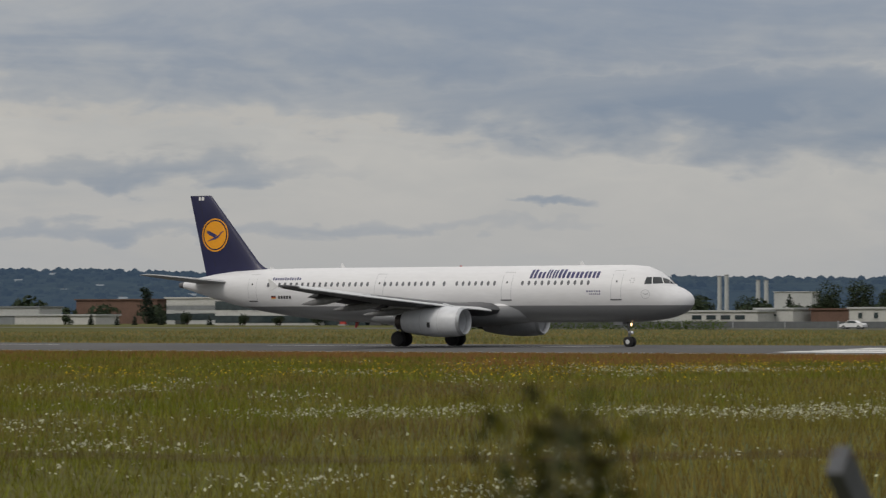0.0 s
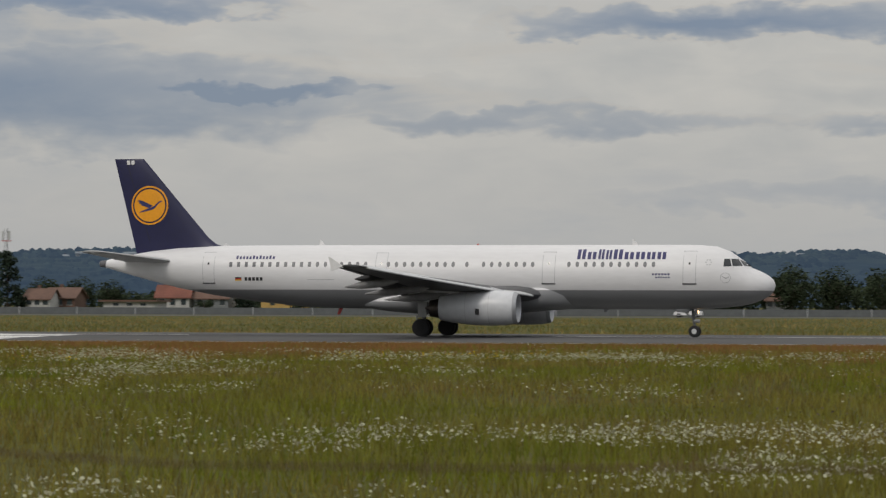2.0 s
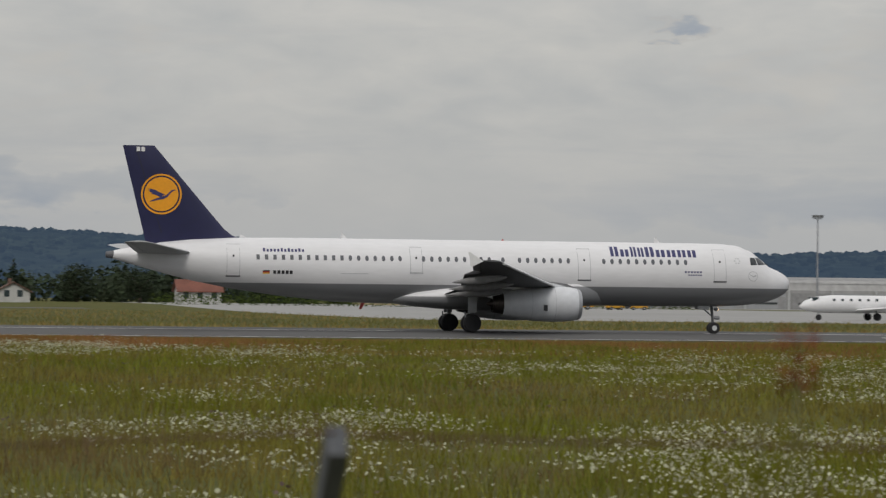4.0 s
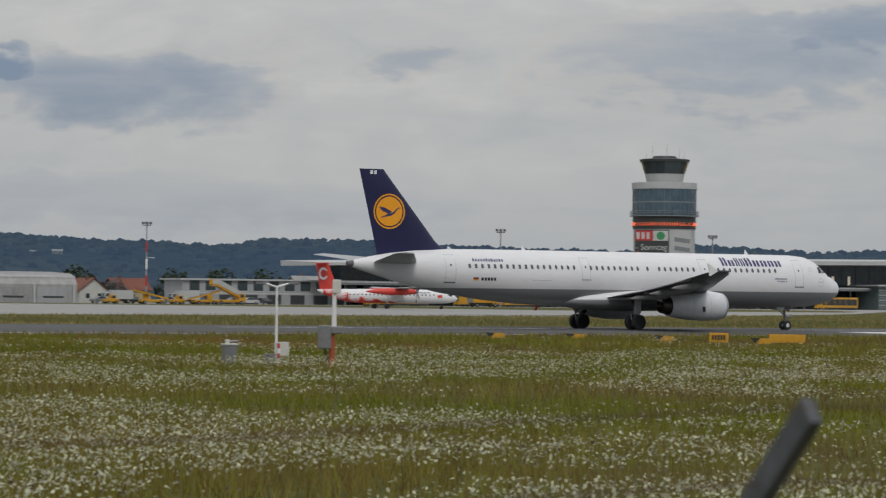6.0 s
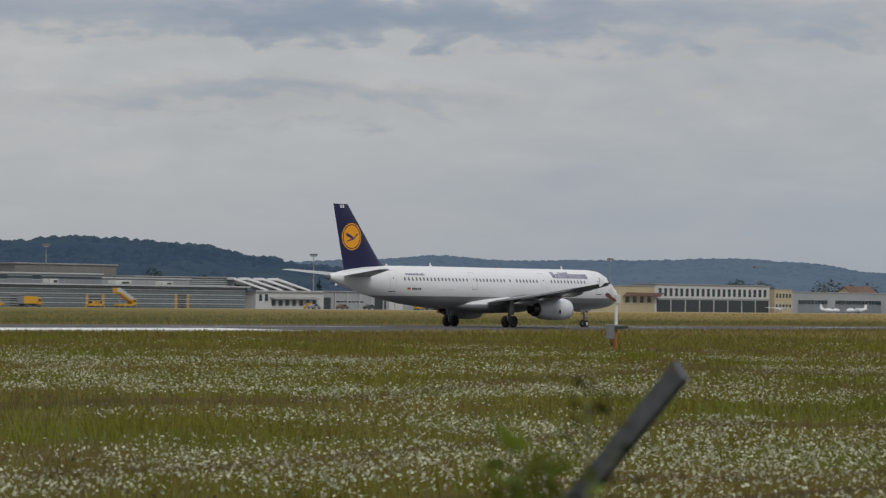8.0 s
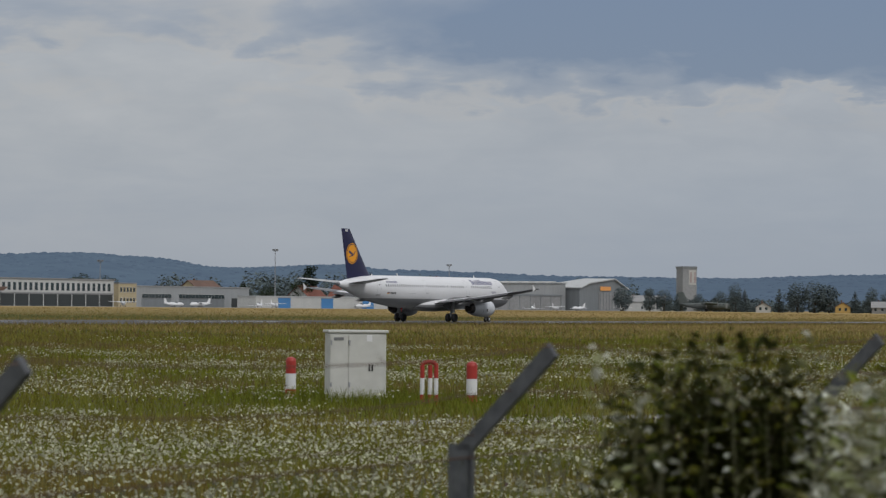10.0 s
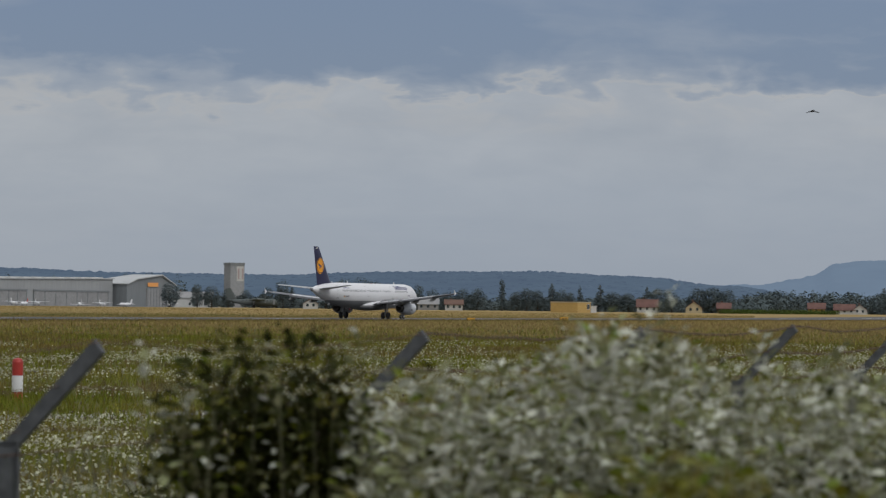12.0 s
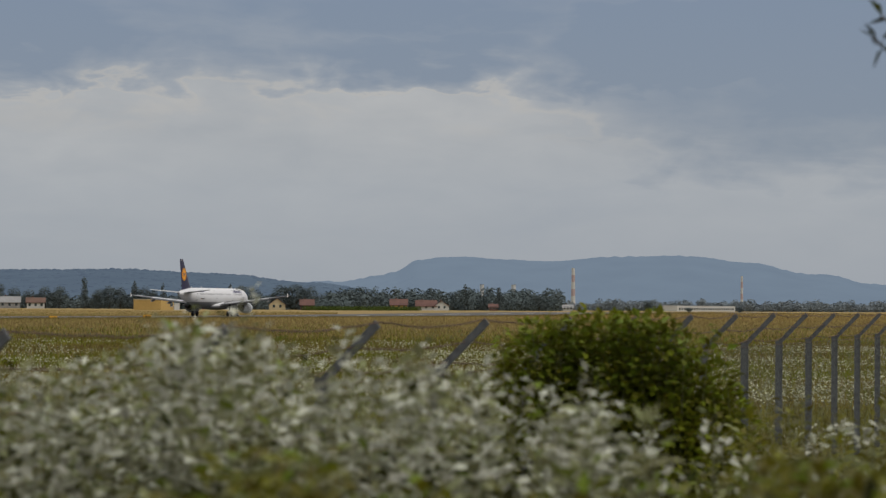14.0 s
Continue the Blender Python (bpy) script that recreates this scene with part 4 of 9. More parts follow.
def build_tower():
    t = thing("control_tower", "round control tower with dark flared cab and glass drum", "control tower", pose(489.2, 700, 0.8, 0, 0, -35) @ Matrix.Scale(1.077, 4))
    g = lambda prof, n=40: lathe(bmesh.new(), prof, n, along="z")
    part("shaft", g([(-0.5, 7.4), (19.0, 7.4)]), M_PALE, t, "pale round tower shaft", 40)
    part("dark_band", g([(19.0, 7.6), (22.0, 7.6)]), M_SIGNDARK, t, "dark band", 40)
    part("ticker", g([(19.8, 7.75), (20.55, 7.75)]), M_LED, t, "glowing orange display band", 40)
    for k in range(26):
        q = radians(-150 + k * 4.8)
        bm = B(-0.22, 0.22, -0.03, 0.03, 0, 0.75)
        p = part("ticker_bar", bm, M_SIGNDARK, t)
        p.matrix_local = pose(7.8 * math.cos(q), 7.8 * math.sin(q), 19.85, 0, 0, math.degrees(q) + 90)
    part("balcony", g([(22.0, 8.3), (22.25, 8.3)]), M_GREYCLAD, t, "ring balcony", 40)
    rail = bmesh.new()
    for zz in (22.8, 23.3):
        for k in range(48):
            a, b = 2 * math.pi * k / 48, 2 * math.pi * (k + 1) / 48
            rod(rail, (8.2 * math.cos(a), 8.2 * math.sin(a), zz), (8.2 * math.cos(b), 8.2 * math.sin(b), zz), 0.05, n=4)
    for k in range(48):
        a = 2 * math.pi * k / 48
        rod(rail, (8.2 * math.cos(a), 8.2 * math.sin(a), 22.2), (8.2 * math.cos(a), 8.2 * math.sin(a), 23.3), 0.04, n=4)
    part("balcony_railing", rail, M_GREYCLAD, t, "thin steel railing")
    part("glass_drum", g([(22.25, 7.6), (28.6, 7.6)]), M_BLUEGLASS, t, "blue reflecting glass drum", 40)
    for k in range(36):
        q = 2 * math.pi * k / 36
        part("drum_mullion", R((7.63 * math.cos(q), 7.63 * math.sin(q), 22.25), (7.63 * math.cos(q), 7.63 * math.sin(q), 28.6), 0.06, n=4), M_GREYCLAD, t)
    part("drum_floor_edge", g([(25.3, 7.66), (25.6, 7.66)]), M_GREYCLAD, t, "", 40)
    part("drum_roof", g([(28.6, 7.85), (30.1, 7.85), (30.2, 7.0)]), M_PALE, t, "pale roof ring", 40)
    part("cab_base", g([(30.1, 4.3), (32.3, 4.75)], 16), M_PALE, t, "pale cab base", 30)
    part("cab_glass", g([(32.3, 4.8), (35.2, 5.75)], 16), M_GLASS, t, "dark flared cab glazing", 10)
    part("cab_roof", g([(35.2, 6.0), (35.8, 6.05), (36.1, 3.0), (36.6, 2.8), (36.7, 0.3)], 16), M_SIGNDARK, t, "dark cab roof", 30)
    for x, y, h in ((-3, 0, 3), (0.5, 1, 3.6), (3.5, -1, 2.6), (4.6, 0.5, 2.0), (-4.5, 1, 1.5)):
        part("aerial", R((x, y, 36), (x, y, 36 + h), 0.05, 0.03, 5), M_STEEL, t)
    # advertising panels on the shaft
    part("sign_frame", B(-6.9, 1.2, -7.9, -7.45, 8.0, 18.7), M_SIGNDARK, t, "dark advertising panel")
    part("sign_white", B(-2.6, 1.0, -7.95, -7.905, 16.1, 18.5), M_OFFWHITE, t, "white sign field")
    part("sign_red", B(-6.8, -2.7, -7.95, -7.905, 16.1, 18.5), M_SIGNRED, t, "red sign field")
    for x in (-6.2, -5.0, -3.8):
        part("sign_bar", B(x - 0.35, x + 0.35, -7.99, -7.951, 16.5, 18.1), M_OFFWHITE, t)
    part("sign_round", lathe(bmesh.new(), [(-7.99, 0.05), (-7.98, 1.0), (-7.951, 1.0)], 24, (-0.8, 0, 17.3), "y"), M_GREEN, t, "green round mark")
    lettering("- Sonntag", 2.0, M_OFFWHITE, t, -3.0, -7.96, 13.9)
    lettering("21:00", 2.4, M_OFFWHITE, t, -2.4, -7.96, 11.3)
    part("photo_panel", B(1.6, 6.4, -6.9, -6.2, 8.0, 18.7), M_PALE, t, "pale picture panel")
    for k in range(4):
        bar = part("photo_bar", B(-2.2, 2.2, -0.03, 0.0, -0.5, 0.5), M_GREYCLAD, t)
        bar.matrix_local = pose(4.0, -6.93, 10 + 2.1 * k, 0, 8, 0)
    return t


build_tower()

# blocks along the apron, from the old hangar to the large one
def build_barrel_hangar():
    t = thing("barrel_hangar", "long low grey hangar with rounded sheet roof", "hangar", pose(229, 640, 0.8))
    prof = [(0, 0), (0, 4.0), (1.2, 5.6), (4, 6.3), (14, 6.7), (24, 6.3), (27, 4), (27, 0)]
    part("shell", slab(bmesh.new(), prof, 0, -64, 66), M_HANGAR, t, "weathered grey sheet-metal shell", 20)
    part("roof_sheet", slab(bmesh.new(), [(0.9, 5.35), (3.9, 6.34), (14, 6.76), (24, 6.34), (24, 6.3), (14, 6.71), (4, 6.29), (1.1, 5.4)], 0, -64.2, 66.2), M_GREYROOF, t, "darker roof sheeting", 20)
    part("gable", slab(bmesh.new(), [(y * 0.98 + 0.3, z * 0.97) for y, z in prof], 0, -64.3, -64.0), M_GREYCLAD, t)
    for k in range(14):
        x = -59 + k * 9.2
        d = part("gate", B(x - 4.0, x + 4.0, -0.14, -0.004, 0, 3.4), M_CLADLIGHT if k % 3 else M_GREYROOF, t, "closed sheet-metal gate")
        part("gate_slit", B(x - 2.6, x + 2.2, -0.2, -0.144, 1.1, 1.5), M_SIGNDARK, d, "dark window slit")
        part("gate_panel", B(x + 2.4, x + 3.8, -0.2, -0.144, 0.3, 2.6), M_HANGAR if k % 2 else M_GREYROOF, d)
        part("rib", B(x + 4.4, x + 4.8, -0.3, 0, 0, 4.0), M_PALE, t)
    return t


build_barrel_hangar()
M_SLATE = material("dark slate cladding", (0.085, 0.088, 0.092), 0.55, 0, 0.15, 0.5)
M_TEALGLASS = material("green-grey facade glass", (0.05, 0.085, 0.08), 0.15, 0, 0.25, 0.3)
M_BROWNCLAD = material("brown-grey sheet cladding", (0.17, 0.165, 0.16), 0.6, 0.1, 0.1, 0.4, streak=(1, 1, 0.15))
M_TEAL = material("grey-green louvre glass", (0.095, 0.125, 0.122), 0.3, 0, 0.2, 0.3)
building("glass_pier", "glazed upper wing with pale floor bands beside the terminal", 551, 588, 662, 14.0, 9, M_TEAL, M_PALE, bands=((12.3, 13.2, M_PALE), (10.9, 12.2, M_TEALGLASS), (10.3, 10.8, M_PALE), (8.6, 10.2, M_TEALGLASS), (7.9, 8.3, M_PALE)), over=0.8)
building("cargo_hall", "long low grey hall clad with level louvres", 512, 670, 640, 6.8, 9, M_TEAL, M_PALE, bands=tuple((0.5 + 0.62 * k, 0.72 + 0.62 * k, M_PALE if k % 2 else M_GREYCLAD) for k in range(9)), doors=((612, 4, 3.4, M_SIGNDARK), (524, 5, 4.2, M_SIGNDARK), (533, 6, 3.2, M_SIGNDARK), (566, 4.5, 3.6, M_SIGNDARK), (560, 1.2, 3.6, M_GREYROOF), (584, 5, 3.2, M_SIGNDARK), (609, 1.0, 3.7, M_VYELLOW), (615, 1.0, 3.7, M_VYELLOW), (645, 3.4, 3.6, M_SIGNDARK), (642.7, 1.0, 3.8, M_VYELLOW), (647.3, 1.0, 3.8, M_VYELLOW)), over=1.2)
building("upper_block", "brown-grey windowless upper block over the halls", 605, 643, 664, 12.6, 9, M_BROWNCLAD, M_GREYROOF)
building("upper_block", "set-back grey block on the hall roof", 584, 624, 650, 9.8, 9, M_GREYCLAD, M_PALE, bands=((7.7, 8.2, M_GLASS),), windows=((588, 600, 2, 3.0, 1.2, 7.4),))
building("upper_block", "pale grey block on the hall roof", 616, 660, 652, 8.9, 9, M_CLADLIGHT, M_PALE)
building("upper_block", "low grey-green louvred block on the hall roof", 640, 680, 654, 9.5, 9, M_TEAL, M_GREYROOF, bands=tuple((6.4 + 0.55 * k, 6.6 + 0.55 * k, M_PALE) for k in range(5)))
for x0, x1, z1 in ((547, 553.2, 8.9), (561.5, 567.4, 9.0), (598, 601, 8.4), (622, 628, 8.3), (640, 644, 8.2)):
    t = thing("roof_plant", "pale ventilation unit on the hall roof", "ventilation unit", pose((x0 + x1) / 2, 644, 7.14), "roof ventilation units")
    w = (x1 - x0) / 2
    part("casing", B(-w, w, -1.5, 1.5, 0, z1 - 7.14, 0.12), M_OFFWHITE, t)
    part("grille", B(-w * 0.2, w * 0.7, -1.56, -1.5, 0.25, z1 - 7.5), M_SIGNDARK, t)
building("white_workshop", "white workshop with a dark window awning", 685, 714, 650, 5.6, 24, M_OFFWHITE, M_GREYROOF, bands=((4.9, 5.3, M_PALE),), windows=((692.5, 710, 7, 1.5, 1.7, 0.9), (687, 689.5, 2, 1.2, 2.0, 2.2)))
t = thing("awning", "long dark awning over the workshop windows", "awning", pose(701, 650, 3.7))
part("sheet", slab(bmesh.new(), [(-1.6, 0.0), (0, 0.5), (0, 0.62), (-1.6, 0.14)], 0, -10, 10), M_GREYROOF, t)
for k in range(4):
    t = thing("sawtooth_rooflight", "long slanted white rooflight on the workshop roof", "rooflight", pose(677 + 6.05 * k, 652, 5.95), "sawtooth rooflights")
    part("panel", slab(bmesh.new(), [(0, 3.2), (0, 3.85), (14.2, 0.55), (14.2, 0.0)], 1, -1, 3), M_WHITE, t)
    part("glazing", slab(bmesh.new(), [(0.6, 0), (0.6, 3.0), (1.2, 2.9), (1.2, 0)], 1, 0.0, 3), M_GREYCLAD, t)
building("garage_row", "row of pale grey garages with open dark bays", 714, 757, 652, 6.0, 16, M_CLADLIGHT, M_GREYROOF, bands=((5.0, 5.25, M_GREYROOF),), windows=((722.5, 733, 7, 1.3, 0.5, 2.0),), doors=((716.6, 5.4, 3.4, M_SIGNDARK), (741.5, 5.2, 3.9, M_SIGNDARK), (748.6, 6.4, 4.2, M_OFFWHITE)))
for k in range(6):
    t = thing("pilaster", "pale upright rib on the garage wall", "rib", pose(721 + 5.4 * k, 651.9, ground_z(721, 652)), "garage wall ribs")
    part("strip", B(-0.15, 0.15, -0.25, 0.0, 0, 5.0), M_PALE, t)
building("low_hangar", "grey low hangar with a wide pale canopy over glazed bays", 759, 803, 652, 5.8, 20, M_GREYCLAD, M_OFFWHITE, bands=((4.3, 4.6, M_PALE),), doors=((769, 6, 4.2, M_BLACK), (776, 6, 3.9, M_GREYROOF), (783, 6, 3.9, M_GLASS), (790, 6, 3.9, M_GREYROOF), (797, 6, 3.9, M_GLASS)), over=1.6, roof_h=1.1)
building("low_hangar", "pale two-storey workshop with small upper windows", 803, 816.5, 650, 8.4, 20, M_PALE, M_GREYROOF, windows=((806, 813, 3, 1.7, 2.0, 4.6),), doors=((809, 8, 2.6, M_GREYROOF),))
building("low_hangar", "grey hangar under a deep pale roof fascia", 816.5, 842, 650, 7.0, 20, M_GREYCLAD, M_OFFWHITE, doors=((823, 9, 4.6, M_GREYROOF), (834, 9, 4.6, M_GREYROOF)), over=1.4, roof_h=2.0)
building("cream_hall", "cream workshop hall with jagged awning", 842.5, 877, 650, 9.2, 20, M_CREAM, M_GREYROOF, windows=((862, 874, 4, 1.8, 2.6, 3.0),), over=0.2)
t = thing("roof_plant", "grey lattice plant frame on the cream hall roof", "ventilation unit", pose(849, 654, 9.55), "roof ventilation units")
for k in range(6):
    part("post", B(-5.5 + 2.2 * k, -5.35 + 2.2 * k, -0.1, 0.1, 0, 2.9), M_GREYCLAD, t)
part("rail", B(-5.5, 5.65, -0.1, 0.1, 2.6, 2.9), M_GREYCLAD, t)
part("casing", B(-3.0, 4.0, 0.3, 3.0, 0, 1.5), M_CLADLIGHT, t)
building("office_row", "long pale office storey over dark loading bays", 877, 944, 650, 10.0, 20, M_OFFWHITE, M_GREYROOF, windows=((880, 941, 21, 1.5, 2.6, 5.3),), bands=((4.3, 4.6, M_GREYROOF),), doors=tuple((882 + 8.2 * k, 7.6, 4.1, M_SIGNDARK) for k in range(8)))
for k in range(8):
    t = thing("awning", "dark folded awning on the cream hall", "awning", pose(860.5 + 2.4 * k, 649.5, 5.9), "jagged awnings")
    part("sheet", slab(bmesh.new(), [(-1.2, 0), (1.1, 1.3), (1.1, 1.15)], 1, -2.4, 0.4), M_BROWNTILE, t)
building("cream_office", "cream office block with small windows", 944, 955, 648, 8.9, 18, M_CREAM, M_GREYROOF, windows=((945.5, 953.5, 5, 1.0, 1.5, 5.2), (945.5, 953.5, 5, 1.0, 1.4, 1.6)), over=0.15)
building("flying_club", "grey low hangar of the flying club", 955, 1032, 650, 8.0, 18, M_CLADLIGHT, M_GREYROOF, bands=((7.2, 7.5, M_PALE),), windows=((962.5, 979, 9, 1.7, 1.4, 3.2), (986, 1014, 14, 1.8, 1.4, 3.2)), doors=((970.5, 18.5, 3.0, M_GREYCLAD), (1000, 30, 3.0, M_GREYCLAD), (1025, 10, 3.4, M_SIGNDARK)), over=0.2)
building("shutter_garages", "low white garages with blue shutters", 1005, 1128, 630, 5.0, 8, M_OFFWHITE, M_PALE, doors=((1024.5, 8.6, 3.7, M_BLUEDOOR), (1055, 8.6, 3.7, M_BLUEDOOR), (1085.5, 8.6, 3.7, M_BLUEDOOR), (1111.5, 19, 3.7, M_SIGNDARK)), over=0.2)


def build_big_hangar():
    t = thing("large_hangar", "large pale grey hangar with shallow gabled roof", "hangar", pose(1188, 650, 0.9))
    part("hall", slab(bmesh.new(), [(-73.5, 0), (-73.5, 7.2), (0, 10.9), (105, 11.9), (105, 0)], 1, 0, 8), M_CLADLIGHT, t, "grey clad hall")
    part("roof", slab(bmesh.new(), [(-74.2, 7.2), (0, 10.95), (106, 11.95), (106, 12.4), (0, 11.4), (-74.2, 7.6)], 1, -0.7, 8.6), M_PALE, t)
    for x0, x1, n in ((-6, 25, 4), (31.5, 100, 7)):
        g = part("gate", B(x0, x1, -0.35, -0.004, 0, 6.2), M_GREYROOF, t, "sliding hangar gate")
        part("gate_head", B(x0 - 0.6, x1 + 0.6, -0.6, -0.36, 6.2, 6.8), M_GREYCLAD, g)
        for k in range(n + 1):
            a = x0 + (x1 - x0) * k / n
            part("gate_rail", B(a - 0.15, a + 0.15, -0.5, -0.36, 0, 6.2), M_GREYCLAD, g)
    for k in range(9):
        part("roof_light", slab(bmesh.new(), [(10 + 10.4 * k, 11.5 + 0.09 * k), (15.5 + 10.4 * k, 11.62 + 0.09 * k), (15.3 + 10.4 * k, 12.0 + 0.09 * k), (10.4 + 10.4 * k, 11.9 + 0.09 * k)], 1, 1.5, 6), M_OFFWHITE, t, "pale roof light")
    # the taller end hall, its gable towards the apron
    part("end_hall", slab(bmesh.new(), [(107, 0), (107, 9.8), (116, 12.0), (141, 14.0), (155, 9.6), (155, 0)], 1, -6, 8), M_GREYCLAD, t, "darker end hall")
    part("end_roof", slab(bmesh.new(), [(106.4, 9.8), (116, 12.05), (141, 14.05), (155.6, 9.5), (155.6, 9.9), (141, 14.5), (116, 12.5), (106.4, 10.2)], 1, -7.0, 8.6), M_PALE, t)
    part("end_gate", B(126, 152, -6.3, -6.004, 0, 8.2), M_GREYROOF, t, "tall ribbed gate")
    for k in range(9):
        part("end_gate_rib", B(127 + 3.0 * k, 127.3 + 3.0 * k, -6.45, -6.304, 0, 8.2), M_GREYCLAD, t)
    part("orange_sign", B(127, 137.5, -6.4, -6.304, 9.0, 10.8), M_ORANGELIT, t, "orange sign field")
    part("name_bar", B(-12, 2, -0.06, -0.004, 7.4, 8.0), M_GREYROOF, t)
    return t


M_ORANGELIT = material("orange sign", (0.75, 0.33, 0.09), 0.5, 0, 0.05)
build_big_hangar()


# ---- parked aircraft and apron vehicles ----
M_CAMO = material("grey-green camouflage paint", (0.085, 0.095, 0.095), 0.7, 0, 0.15, 0.6, alt=(0.065, 0.08, 0.07))


def small_plane(x, y, yaw, length, body=None, trim=None, jet=False, high=False, tall_tail=False, twin=False, label="small white propeller aircraft parked on the apron", name="light_aircraft"):
    """A parked aircraft, nose towards its local +x, wheels on the ground."""
    body, trim = body or M_WHITE, trim or M_WHITE
    u = length / 10.0
    t = thing(name, label, "aircraft", pose(x, y, ground_z(x, y) + 0.012, 0, 0, yaw), "parked aircraft")
    r = (0.72 if not jet else 0.62) * u * (0.8 if length > 20 else 1)
    zc = (1.25 if not jet else 1.1) * u * (0.75 if length > 20 else 1)
    n = 18
    rings = []
    for s, k, dz in ((-5.0, 0.05, 0.35), (-4.4, 0.30, 0.28), (-3.2, 0.62, 0.15), (-1.5, 0.95, 0.03), (0.5, 1, 0), (2.8, 1, 0), (3.9, 0.85, -0.05), (4.6, 0.55, -0.12), (4.95, 0.15, -0.18)):
        rings.append([(s * u, r * k * math.cos(2 * math.pi * q / n), zc + dz * r * 1.5 + r * k * math.sin(2 * math.pi * q / n)) for q in range(n)])
    fus = part("fuselage", loft(bmesh.new(), rings), body, t, "", 50)
    wz = zc + r * 0.85 if high else zc - r * 0.7
    span = (5.2 if not jet else 4.8) * u
    for side in (-1, 1):
        sw = 0.25 if jet else 0.03
        part("wing", loft(bmesh.new(), [foil(0, -1.2 * u, 0.6 * u, 0.13, side * 0.2 * u, wz), foil(0, -0.6 * u + sw * span, 0.2 * u + sw * span, 0.11, side * span, wz + (0.06 if not high else 0.01) * span)]), body, t, "", 40)
        tz = zc + (2.15 * u if tall_tail else 0.35 * u)
        part("tailplane", loft(bmesh.new(), [foil(0, 3.9 * u, 4.9 * u, 0.1, side * 0.05 * u, tz), foil(0, 4.3 * u, 5.0 * u, 0.08, side * 1.7 * u, tz)]), trim, t, "", 40)
        part("main_wheel", lathe(bmesh.new(), [(-0.1 * u, 0.2 * u), (-0.1 * u, 0.26 * u), (0.1 * u, 0.26 * u), (0.1 * u, 0.2 * u)], 14, (-0.3 * u, side * 0.9 * u, 0.26 * u), "y"), M_TYRE, t, "", 40)
        part("gear_leg", R((-0.3 * u, side * 0.9 * u, 0.26 * u), (-0.3 * u, side * 0.7 * u, max(wz, 0.6 * u)), 0.06 * u), M_STEEL, t)
        if jet:
            part("engine_pod", lathe(bmesh.new(), [(-3.4 * u, 0.2 * u), (-3.2 * u, 0.27 * u), (-2.2 * u, 0.3 * u), (-1.8 * u, 0.26 * u), (-1.78 * u, 0.2 * u)], 14, (0, side * (r + 0.32 * u), zc + 0.35 * u)), trim, t, "", 40)
        if twin:
            part("engine_pod", lathe(bmesh.new(), [(-1.2 * u, 0.06 * u), (-0.6 * u, 0.2 * u), (0.6 * u, 0.26 * u), (1.5 * u, 0.2 * u), (1.7 * u, 0.08 * u)], 14, (0, side * 1.4 * u, wz - 0.05 * u)), trim, t, "", 40)
            for q in range(5):
                blade = part("propeller_blade", B(-0.02 * u, 0.02 * u, -0.05 * u, 0.05 * u, 0.1 * u, 0.62 * u), M_GREYROOF, t)
                blade.matrix_local = pose(1.62 * u, side * 1.4 * u, wz - 0.05 * u, 72 * q, 0, 0)
    top = 2.3 * u
    part("fin", loft(bmesh.new(), [[(p[0], p[2], zc + 0.2 * u) for p in foil(0, 3.0 * u, 4.8 * u, 0.1, 0, 0)], [(p[0], p[2], zc + top) for p in foil(0, 4.2 * u, 5.1 * u, 0.09, 0, 0)]]), trim, t, "", 40)
    part("nose_wheel", lathe(bmesh.new(), [(-0.07 * u, 0.15 * u), (-0.07 * u, 0.2 * u), (0.07 * u, 0.2 * u), (0.07 * u, 0.15 * u)], 12, (3.6 * u, 0, 0.2 * u), "y"), M_TYRE, t, "", 40)
    part("nose_leg", R((3.6 * u, 0, 0.2 * u), (3.6 * u, 0, zc - r * 0.6), 0.05 * u), M_STEEL, t)
    if jet or length > 20:
        for side in (-1, 1):
            for k in range(9 if length > 20 else 6):
                xx = (2.7 - 0.62 * k) * u * (1.0 if length <= 20 else 0.95)
                part("window", B(xx - 0.09 * u, xx + 0.09 * u, side * r * 0.93 - 0.02, side * r * 0.93 + 0.02, zc + 0.22 * u, zc + 0.22 * u + 0.16 * u), M_GLASS, fus)
            part("cockpit_window", B(3.75 * u, 4.2 * u, side * r * 0.62 - 0.02, side * r * 0.62 + 0.03, zc + 0.22 * u, zc + 0.46 * u), M_GLASS, fus)
        if length > 14:
            part("door", B(2.95 * u, 3.25 * u, -r - 0.03, -r * 0.9, zc - 0.35 * u, zc + 0.5 * u), M_BROWNTILE if jet else M_GREYCLAD, fus, "open cabin door")
    else:
        part("canopy", lathe(bmesh.new(), [(-0.6 * u, 0.1 * u), (0, 0.5 * u), (0.9 * u, 0.55 * u), (1.8 * u, 0.1 * u)], 12, (0.6 * u, 0, zc + 0.45 * u)), M_GLASS, t, "dark cockpit canopy", 60)
        if not twin:
            for q in range(2):
                blade = part("propeller_blade", B(-0.03 * u, 0.03 * u, -0.08 * u, 0.08 * u, 0, 0.9 * u), M_GREYROOF, t)
                blade.matrix_local = pose(5.02 * u, 0, zc - 0.18 * r * 1.5, 40 + 180 * q, 0, 0)
    return t


